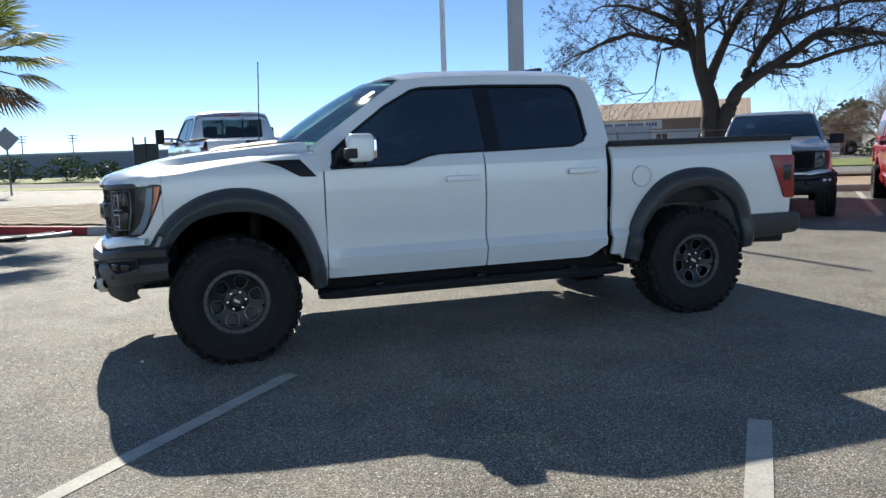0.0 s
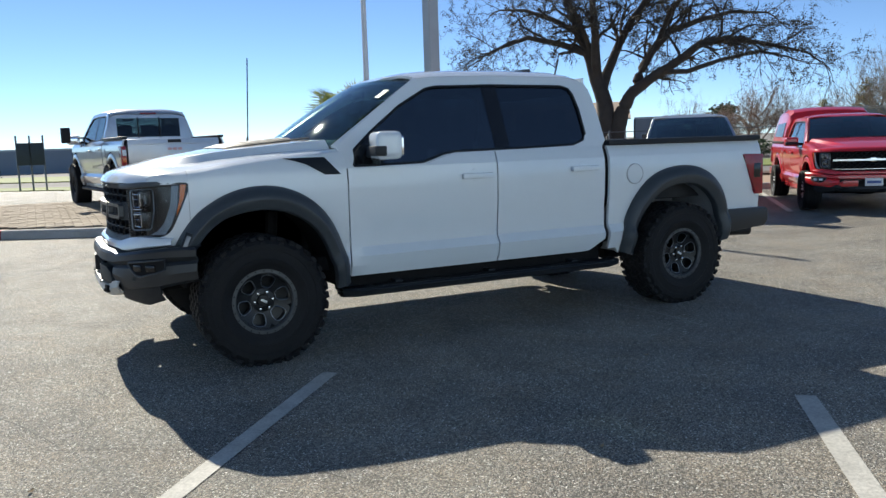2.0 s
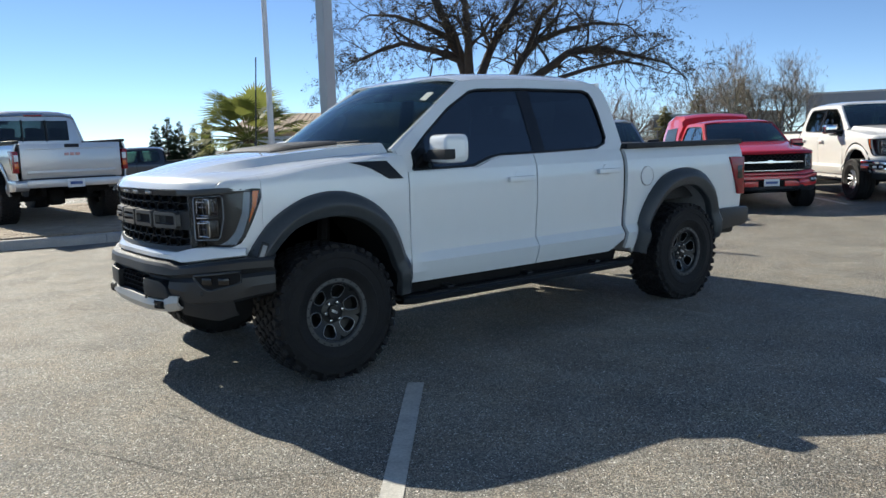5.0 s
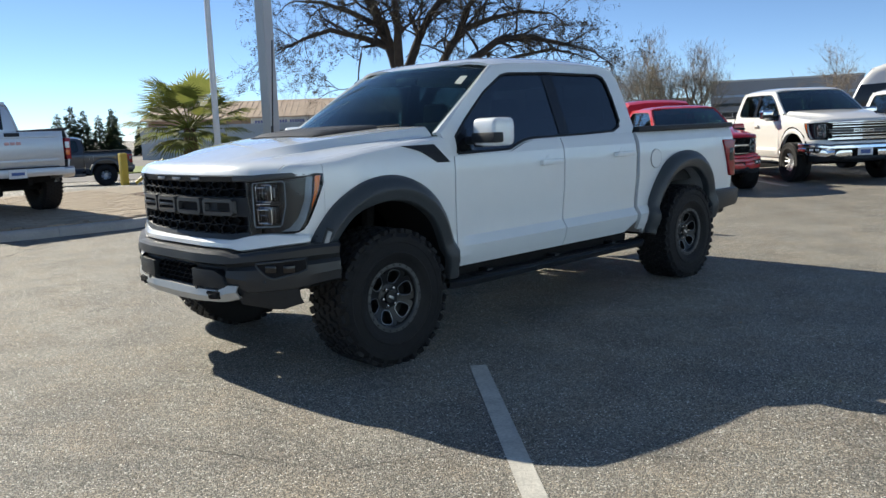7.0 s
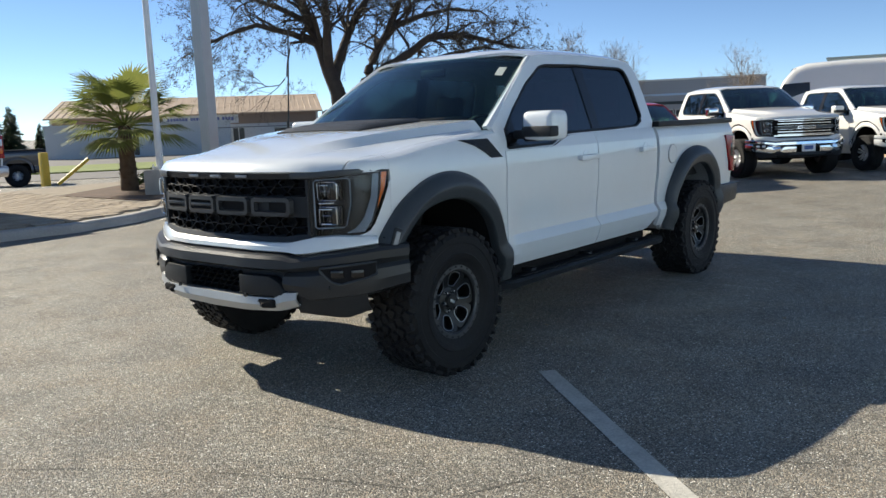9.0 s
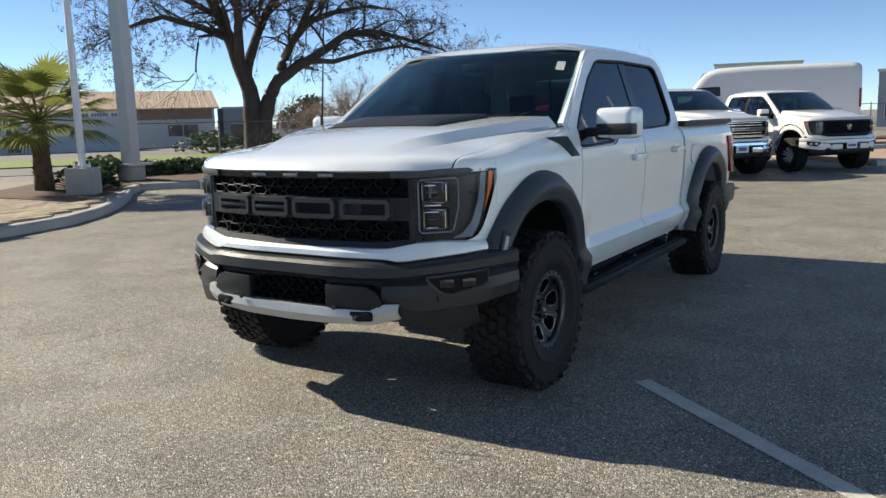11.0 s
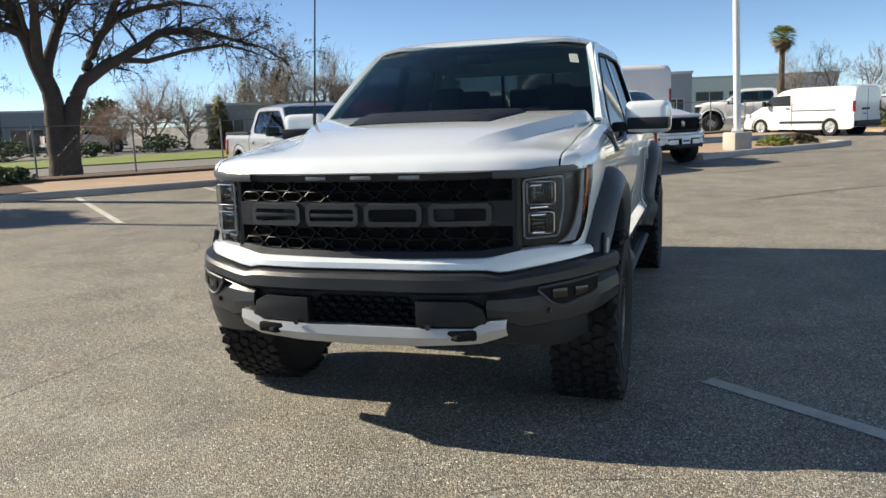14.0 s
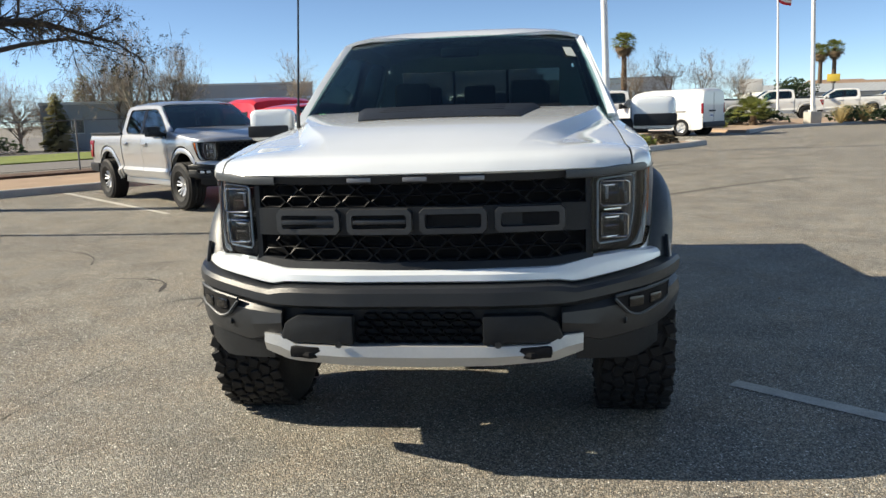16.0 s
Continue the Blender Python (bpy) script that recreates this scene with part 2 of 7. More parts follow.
M_WALLW = mat("white_wall", (0.60, 0.60, 0.58), 0.85, vary=0.06, scale=0.3, bump=0.1)
# blue tint tuned for light bounced off the unseen south wall
M_WALLB = mat("pale_panel", (0.46, 0.60, 0.74), 0.6, vary=0.05, scale=0.3)
M_WALLG = mat("grey_wall", (0.33, 0.35, 0.37), 0.85, vary=0.08, scale=0.3)
M_WALLT = mat("tan_wall", (0.30, 0.21, 0.15), 0.85, vary=0.1, scale=0.5)
M_ROOFT = mat("tan_metal_roof", (0.46, 0.35, 0.25), 0.6, 0.1, vary=0.12, scale=0.7)
M_DKWIN = mat("dark_window", (0.03, 0.035, 0.04), 0.15, vary=0.2)
M_BLUESIGN = mat("blue_lettering", (0.12, 0.14, 0.30), 0.6)
M_REDSIGN = mat("red_lettering", (0.5, 0.05, 0.05), 0.6)
M_YELLOW = mat("yellow_paint", (0.62, 0.45, 0.06), 0.55, vary=0.12)
M_WIRE = mat("fence_wire", (0.20, 0.205, 0.205), 0.5, 0.6, vary=0.1)
M_SIGNDK = mat("dark_sign", (0.03, 0.045, 0.045), 0.5, vary=0.2)
M_FLAGB = mat("flag_blue", (0.03, 0.05, 0.2), 0.8)
M_FLAGR = mat("flag_red", (0.5, 0.03, 0.04), 0.8)

# ---- mesh helpers ----
def part(name, bm, material, parent=None, label="", smooth=True, sharp=32):
    bmesh.ops.remove_doubles(bm, verts=bm.verts, dist=2e-4)
    me = bpy.data.meshes.new(name)
    bm.to_mesh(me); bm.free()
    if smooth:
        me.shade_smooth()
        me.set_sharp_from_angle(angle=radians(sharp))
    me.materials.append(material)
    ob = new(name, me)
    ob.parent = parent
    return tagged(ob, label)


def thing(name, label, category, group="", kind="", m=None):
    ob = new(name)
    if m is not None:
        ob.matrix_basis = m
    return tagged(ob, label, category, group, kind)


def B():
    return bmesh.new()


def sheet(bm, rows, loop=False):
    vs = [[bm.verts.new(p) for p in r] for r in rows]
    n = len(rows[0])
    for a, b in zip(vs, vs[1:]):
        for i in range(n if loop else n - 1):
            j = (i + 1) % n
            bm.faces.new((a[i], a[j], b[j], b[i]))
    return vs


def thicken(bm, t, c=(.3, 0, .9)):
    """Gives a sheet the thickness t on the side that faces c."""
    bm.normal_update()
    c = Vector(c)
    d = sum((f.normal.dot((c - f.calc_center_median()).normalized()) * f.calc_area() for f in bm.faces))
    k = t if d > 0 else -t
    faces, edges = bm.faces[:], [e for e in bm.edges if e.is_boundary]
    twin = {v: bm.verts.new(v.co + v.normal * k) for v in bm.verts[:]}
    for f in faces:
        bm.faces.new([twin[v] for v in reversed(f.verts)])
    for e in edges:
        u, v = e.verts
        bm.faces.new((u, v, twin[v], twin[u]))
    bmesh.ops.recalc_face_normals(bm, faces=bm.faces[:])
    return bm


def shell(rows, t, loop=False, c=(.3, 0, .9)):
    bm = B()
    sheet(bm, rows, loop)
    bmesh.ops.remove_doubles(bm, verts=bm.verts, dist=2e-4)
    bmesh.ops.dissolve_degenerate(bm, edges=bm.edges, dist=1e-4)
    return thicken(bm, abs(t), c)


def box(bm, c, s, bev=0.01, rot=None, seg=2):
    m = Matrix.Translation(c) @ (rot or Matrix()) @ Matrix.Diagonal((s[0], s[1], s[2], 1))
    g = bmesh.ops.create_cube(bm, size=1.0, matrix=m)
    if bev:
        ed = list({e for v in g["verts"] for e in v.link_edges})
        bmesh.ops.bevel(bm, geom=ed, offset=bev, segments=seg, affect="EDGES", profile=0.6)
    return bm


def frame_of(d):
    d = Vector(d).normalized()
    a = d.cross(Vector((0, 0, 1)) if abs(d.z) < 0.9 else Vector((1, 0, 0))).normalized()
    return a, d.cross(a)


def tube(bm, pts, r, n=8, cap=True):
    pts = [Vector(p) for p in pts]
    rs = r if isinstance(r, (list, tuple)) else [r] * len(pts)
    rings = []
    for i, p in enumerate(pts):
        d = pts[min(i + 1, len(pts) - 1)] - pts[max(i - 1, 0)]
        a, b = frame_of(d)
        rings.append([bm.verts.new(p + rs[i] * (a * math.cos(2 * math.pi * k / n) + b * math.sin(2 * math.pi * k / n))) for k in range(n)])
    for u, v in zip(rings, rings[1:]):
        for k in range(n):
            bm.faces.new((u[k], u[(k + 1) % n], v[(k + 1) % n], v[k]))
    if cap:
        bm.faces.new(rings[0][::-1]); bm.faces.new(rings[-1])
    return bm


def prism(bm, pts, vec, bev=0.0):
    a = [bm.verts.new(p) for p in pts]
    b = [bm.verts.new(Vector(p) + Vector(vec)) for p in pts]
    n = len(pts)
    fs = [bm.faces.new(a), bm.faces.new(b[::-1])] + [bm.faces.new((a[i], b[i], b[(i + 1) % n], a[(i + 1) % n])) for i in range(n)]
    if bev:
        bmesh.ops.bevel(bm, geom=list({e for f in fs for e in f.edges}), offset=bev, segments=2, affect="EDGES", profile=0.6)
    return bm


def lathe(bm, prof, n, c=(0, 0, 0), closed=False):
    """Turns (radius, y) pairs about the y axis through c."""
    rows = []
    for k in range(n + 1):
        a = 2 * math.pi * k / n
        rows.append([(c[0] + r * math.cos(a), c[1] + y, c[2] + r * math.sin(a)) for r, y in (prof + prof[:1] if closed else prof)])
    sheet(bm, rows)
    return bm


def terp(tab, v):
    return float(np.interp(v, [a for a, _ in tab], [b for _, b in tab]))


def smooth01(v, a, b):
    t = min(1, max(0, (v - a) / (b - a)))
    return t * t * (3 - 2 * t)

# ---- pickup trucks ----
SIDE = [(.46, .945), (.53, .972), (.60, 1.004), (.67, 1.021), (.735, .981), (.80, .981), (1.0, 1.003), (1.2, 1.01), (1.30, 1.002), (1.36, .98), (1.42, .945)]
LEVELS = (.46, .53, .56, .60, .67, .70, .735, .775, .80, .87, .94, 1.0, 1.07, 1.14, 1.2, 1.25, 1.30, 1.33, 1.36, 1.39, 1.42)
HOOD = [(-2.73, 1.262), (-2.715, 1.29), (-2.67, 1.325), (-2.58, 1.35), (-2.4, 1.385), (-2.1, 1.425), (-1.8, 1.455), (-1.5, 1.482), (-1.35, 1.492)]
PLAN = [(0, -2.80), (.3, -2.80), (.5, -2.775), (.62, -2.74), (.72, -2.70), (.83, -2.645), (.93, -2.585), (1.02, -2.49), (1.085, -2.37), (1.11, -2.28)]
F_OUT = [(-2.405, .80), (-2.35, .91), (-2.26, 1.03), (-2.15, 1.115), (-2.0, 1.185), (-1.83, 1.213), (-1.66, 1.195), (-1.5, 1.125), (-1.37, 1.01), (-1.28, .86), (-1.22, .68), (-1.195, .49)]
F_IN = [(-2.285, .76), (-2.25, .84), (-2.17, .935), (-2.07, 1.005), (-1.94, 1.04), (-1.81, 1.05), (-1.67, 1.03), (-1.55, .975), (-1.45, .89), (-1.375, .77), (-1.325, .62), (-1.30, .46)]
R_OUT = [(1.245, .49), (1.265, .68), (1.33, .86), (1.43, 1.01), (1.57, 1.125), (1.74, 1.185), (1.93, 1.202), (2.11, 1.175), (2.27, 1.09), (2.39, .95), (2.46, .77), (2.475, .53)]
R_IN = [(1.35, .46), (1.37, .62), (1.43, .77), (1.52, .89), (1.64, .985), (1.77, 1.03), (1.91, 1.045), (2.04, 1.025), (2.16, .96), (2.26, .86), (2.32, .73), (2.345, .50)]
DLO = [(-1.13, 1.315), (-1.112, 1.43), (-.95, 1.565), (-.70, 1.745), (-.47, 1.868), (-.38, 1.886), (.08, 1.897), (.78, 1.892), (.85, 1.87), (.885, 1.82), (.915, 1.70), (.935, 1.50), (.905, 1.45), (.80, 1.413), (.35, 1.402), (-.30, 1.393), (-.40, 1.378), (-.58, 1.322)]
CAB = [(-1.187, 1.30), (-1.245, 1.455), (-.98, 1.655), (-.70, 1.85), (-.53, 1.945), (-.40, 1.962), (.08, 1.975), (.80, 1.968), (.95, 1.95), (1.03, 1.905), (1.065, 1.83), (1.10, 1.66), (1.125, 1.44), (1.085, 1.395), (.35, 1.387), (-.30, 1.378), (-.40, 1.363), (-.58, 1.306)]


def side_y(x, z):
    w = terp(SIDE, z)
    if .6 < z < 1.0 and -1.2 < x < -.98:
        w += (1.0035 - w) * (1 - smooth01(x, -1.19, -.99))
    if x < -2.0:
        w -= .25 * (-2.0 - x) ** 2 + 3 * max(0, -2.38 - x) ** 2
    return w


def cab_y(z):
    return .955 - .316 * (z - 1.39)


HF = [(0, -2.73), (.3, -2.72), (.5, -2.69), (.7, -2.645), (.76, -2.62), (.815, -2.585), (.87, -2.535)]


def dome_y(x):
    return terp([(-2.73, .36), (-2.5, .41), (-2.3, .48), (-2.05, .60), (-1.8, .695), (-1.5, .785), (-1.27, .825)], x)


def dome_w(x):
    return terp([(-2.73, .20), (-2.4, .14), (-2.1, .07), (-1.8, .05), (-1.27, .04)], x)


def hood_z(x, y):
    """Height of the hood: a flat dome, its creased flank and the lower shoulder beside it."""
    a, c, w = abs(y), dome_y(x), dome_w(x)
    z = terp(HOOD, x - (terp(HF, a) + 2.73) * (1 - .5 * smooth01(x, -2.5, -1.8)))
    up = smooth01(x, -2.62, -2.15)
    if a <= c:
        d = .03 - .014 * (a / c) ** 2
    else:
        k = min(1, (a - c) / w)
        d = .016 - .052 * k - (.014 * (max(0, a - c - w) / (.87 - c - w)) ** 1.5)
    return z + d * up


def columns(xs, zb, zt, s, off=0.0, roll=None):
    rows = []
    for x in xs:
        lo, hi = zb(x), zt(x)
        zs = [min(hi, max(lo, z)) for z in LEVELS]
        zs[0], zs[-1] = lo, hi
        r = [(x, s * (side_y(x, z) + off), z) for z in zs]
        if roll:
            y0, y1, z1 = side_y(x, hi), .878, roll(x)
            for k in (.3, .6, .85, 1.0):
                a = k * math.pi / 2
                r.append((x, s * (y1 + (y0 - y1) * math.cos(a)), hi + (z1 - hi) * math.sin(a)))
        rows.append(r)
    return rows


def span(a, b, n):
    return [a + (b - a) * i / (n - 1) for i in range(n)]


def plan_points(y0, y1, n, off=0.0):
    """Points (x, y) along the front bumper's plan curve, moved back by off."""
    out = []
    for y in span(y0, y1, n):
        a = abs(y)
        out.append((terp(PLAN, a) + off * (1 - .5 * smooth01(a, .6, 1.0)), y - math.copysign(off * .7 * smooth01(a, .55, 1.0), y)))
    return out


def bands(y0, y1, n, prof, t=.02):
    """A shell along the plan curve; prof gives (z, off) pairs as functions of |y|."""
    rows = []
    for y in span(y0, y1, n):
        r = []
        for f in prof:
            z, off = f(abs(y))
            x, yy = plan_points(y, y, 2, off)[0]
            r.append((x, yy, z))
        rows.append(r)
    return shell(rows, t)


def fine_line(pts, k=3):
    """The same outline with k points a step, on a smooth curve through the given ones."""
    out, n = [], len(pts)
    for i in range(n - 1):
        p0, p1, p2, p3 = (np.array(pts[min(n - 1, max(0, i + d))]) for d in (-1, 0, 1, 2))
        for j in range(k):
            t = j / k
            q = .5 * (2 * p1 + (p2 - p0) * t + (2 * p0 - 5 * p1 + 4 * p2 - p3) * t * t + (3 * p1 - p0 - 3 * p2 + p3) * t ** 3)
            out.append((float(q[0]), float(q[1])))
    return out + [tuple(pts[-1])]


def ring(outer, inner, fy, s, t, c=(-.05, 1.62)):
    """A side frame between two outlines round c, in the sloping plane of the cab's side."""
    def cut(poly, a):
        d = (math.cos(a), math.sin(a))
        best = None
        for (x0, z0), (x1, z1) in zip(poly, poly[1:] + poly[:1]):
            ex, ez = x1 - x0, z1 - z0
            den = d[0] * ez - d[1] * ex
            if abs(den) < 1e-9:
                continue
            q = ((x0 - c[0]) * ez - (z0 - c[1]) * ex) / den
            u = ((x0 - c[0]) * d[1] - (z0 - c[1]) * d[0]) / den
            if q > 0 and -1e-6 <= u <= 1 + 1e-6 and (best is None or q > best):
                best = q
        return c[0] + best * d[0], c[1] + best * d[1]
    angles = sorted({round(math.atan2(z - c[1], x - c[0]), 4) for x, z in outer + inner})
    angles.append(angles[0] + 2 * math.pi)
    rows = []
    for a in angles:
        (x0, z0), (x1, z1) = cut(outer, a), cut(inner, a)
        rows.append([(x0 + (x1 - x0) * k, s * fy(z0 + (z1 - z0) * k), z0 + (z1 - z0) * k) for k in (0, .5, 1)])
    return shell(rows, t)


def make_wheel(parent, hub, s, style, r=.444):
    """A tyre with lugs on a rim, on the outside s of the truck."""
    x, y, z = hub
    c = (x, y, z)
    o = lambda v: s * v
    w = part("wheel", lathe(B(), [(.20, o(-.12)), (.215, o(-.14)), (.215, o(.13)), (.19, o(.125)), (.185, o(.02)), (.12, o(.0)), (.0, o(.0))], 40, c), M_RIM if style != "alloy" else M_DARK, parent)
    bm = lathe(B(), [(.205, o(-.14)), (.27, o(-.165)), (.36, o(-.168)), (r - .035, o(-.158)), (r - .012, o(-.14)), (r - .012, o(.14)), (r - .035, o(.158)), (.40, o(.164)), (.395, o(.169)), (.36, o(.169)), (.355, o(.165)), (.30, o(.166)), (.295, o(.170)), (.262, o(.163)), (.256, o(.158)), (.235, o(.15)), (.205, o(.135))], 72, c)
    tyre = part("tyre", bm, M_RUBBER, w)
    bm = B()
    n = 40 if style in ("main", "lift") else 0
    for k in range(n):
        a = 2 * math.pi * k / n
        rot = Matrix.Rotation(-a, 4, "Y")
        for row, (yy, wd, sh, ln) in enumerate(((.138, .05, 0, .048), (.075, .05, .5, .046), (.02, .045, 0, .05), (-.04, .045, .5, .046), (-.09, .05, 0, .048), (-.14, .05, .5, .046))):
            q = Matrix.Translation(c) @ Matrix.Rotation(-(a + sh * 2 * math.pi / n), 4, "Y")
            tw = Matrix.Rotation((.35 if (row + k) % 2 else -.35), 4, "X")
            box(bm, (0, 0, 0), (.028, wd, ln), .004, q @ Matrix.Translation((r - .011, o(yy), 0)) @ tw, 1)
        q = Matrix.Translation(c) @ rot
        if k % 2 == 0:
            box(bm, (0, 0, 0), (.05, .012, .034), .004, q @ Matrix.Translation((r - .052, o(.163), 0)), 1)
    if n:
        part("tread", bm, M_RUBBER, tyre, "chunky all-terrain tread lugs")
    else:
        for k in range(4):
            lathe(bm, [(r - .014, o(-.12 + .07 * k)), (r, o(-.115 + .07 * k)), (r, o(-.07 + .07 * k)), (r - .014, o(-.065 + .07 * k))], 48, c)
        part("tread", bm, M_RUBBER, tyre)
    if style in ("main", "lift"):
        part("rim_ring", lathe(B(), [(.190, o(.105)), (.192, o(.135)), (.20, o(.144)), (.228, o(.144)), (.238, o(.136)), (.238, o(.12))], 48, c), M_RING if style == "main" else M_RIM, w, "grey bolted rim ring")
        for k in range(24):
            a = 2 * math.pi * k / 24
            p = (x + .214 * math.cos(a), y, z + .214 * math.sin(a))
            part("ring_bolt", lathe(B(), [(0, o(.149)), (.0065, o(.149)), (.0065, o(.138))], 6, p), M_BLACK, w)
    spoke_mat = M_ALLOY if style == "alloy" else M_RIM
    if style == "alloy":
        for k in range(6):
            a = 2 * math.pi * k / 6 + .26
            bm = B()
            for da in (-.21, .21):
                p0 = (x + .06 * math.cos(a + da * .9), y + o(.075), z + .06 * math.sin(a + da * .9))
                p1 = (x + .13 * math.cos(a + da * 1.1), y + o(.09), z + .13 * math.sin(a + da * 1.1))
                p2 = (x + .196 * math.cos(a + da * .95), y + o(.112), z + .196 * math.sin(a + da * .95))
                tube(bm, [p0, p1, p2], [.027, .021, .024], 8)
            part("spoke", bm, spoke_mat, w)
    else:
        deep = lambda q: y + o(.07 + .045 * (max(0, q - .05) / .145) ** 1.5)
        def at(q, a):
            return x + q * math.cos(a), deep(q), z + q * math.sin(a)
        for k in range(6):
            a0 = 2 * math.pi * k / 6 + .26
            outer, win = [], []
            for i in range(33):
                b = 2 * math.pi * i / 32
                cu, su = math.cos(b), math.sin(b)
                p = abs(cu) ** 5 + abs(su) ** 5
                u, v = cu / p ** .2, su / p ** .2
                outer.append((.1225 + .0735 * u, math.pi / 6 * v))
                p = abs(cu) ** 3.2 + abs(su) ** 3.2
                u, v = cu / p ** .3125, su / p ** .3125
                q = .134 + .044 * u
                win.append((q, v * (.030 + .026 * (q - .09) / .088) / q))
            bm = B(); rows = []
            for (qo, ao), (qi, ai) in zip(outer, win):
                e = at(qi, a0 + ai)
                rows.append([at(qo, a0 + ao), at(qo * .4 + qi * .6, a0 + ao * .4 + ai * .6), e, (e[0], e[1] - o(.05), e[2])])
            sheet(bm, rows)
            part("spoke", bm, spoke_mat, w, "", True, 40)
            bm = B()
            tube(bm, [Vector(at(q, a0 + a)) + Vector((0, o(.001), 0)) for q, a in win], .003, 6, False)
            part("window_edge", bm, M_EDGE, w, "thin machined edge of a wheel opening")
    part("hub", lathe(B(), [(.085, o(.0)), (.08, o(.075)), (.045, o(.085)), (.04, o(.105)), (.0, o(.108))], 24, c), spoke_mat, w)
    part("hub_badge", box(B(), (x, y + o(.110), z), (.045, .004, .016), .001, Matrix.Rotation(.5, 4, "Y")), M_ALLOY, w, "small plain metal bar on the hub")
    for k in range(6):
        a = 2 * math.pi * k / 6 + .1
        part("lug_nut", lathe(B(), [(0, o(.108)), (.009, o(.106)), (.012, o(.096)), (.012, o(.06))], 6, (x + .062 * math.cos(a), y, z + .062 * math.sin(a))), M_CHROME, w, "chrome lug nut")
    part("brake_disc", lathe(B(), [(.06, o(-.03)), (.17, o(-.03)), (.17, o(-.055)), (.06, o(-.055))], 32, c), M_RING, w)
    return w


def honeycomb(bm, y0, y1, z0, z1, nx, nz, fx, depth=.03):
    """Flattened hexagon rings side by side on a curved front."""
    dy, dz = (y1 - y0) / nx, (z1 - z0) / nz
    for i in range(nz):
        for k in range(nx + (i % 2)):
            cy, cz = y0 + dy * (k + (.5 if i % 2 == 0 else 0)), z0 + dz * (i + .5)
            if cy - dy / 2 < y0 - 1e-3 or cy + dy / 2 > y1 + 1e-3:
                continue
            ro, ri = [], []
            for a, b in ((-.5, 0), (-.3, .5), (.3, .5), (.5, 0), (.3, -.5), (-.3, -.5)):
                ro.append((cy + a * dy * .99, cz + b * dz * .99))
                ri.append((cy + a * dy * .84, cz + b * dz * .76))
            rows = []
            for q in range(7):
                (yo, zo), (yi, zi) = ro[q % 6], ri[q % 6]
                rows.append([(fx(yo) + depth, yo, zo), (fx(yo), yo, zo), (fx(yi) - .002, (yi + yo) / 2, (zi + zo) / 2), (fx(yi), yi, zi), (fx(yi) + depth, yi, zi)])
            sheet(bm, rows)


def frame_block(bm, y0, y1, z0, z1, fx, w=.026, d=.034):
    """A raised hollow block with cut corners."""
    c = .018
    def loop(i):
        a0, a1, b0, b1, cc = y0 + i, y1 - i, z0 + i, z1 - i, max(.004, c - i * .4)
        return [(a0 + cc, b0), (a1 - cc, b0), (a1, b0 + cc), (a1, b1 - cc), (a1 - cc, b1), (a0 + cc, b1), (a0, b1 - cc), (a0, b0 + cc)]
    L = [(loop(0), 0), (loop(.004), -d), (loop(w), -d), (loop(w + .004), 0)]
    rows = [[(fx(p[0]) + off, p[0], p[1]) for p in lp + lp[:1]] for lp, off in L]
    sheet(bm, rows)


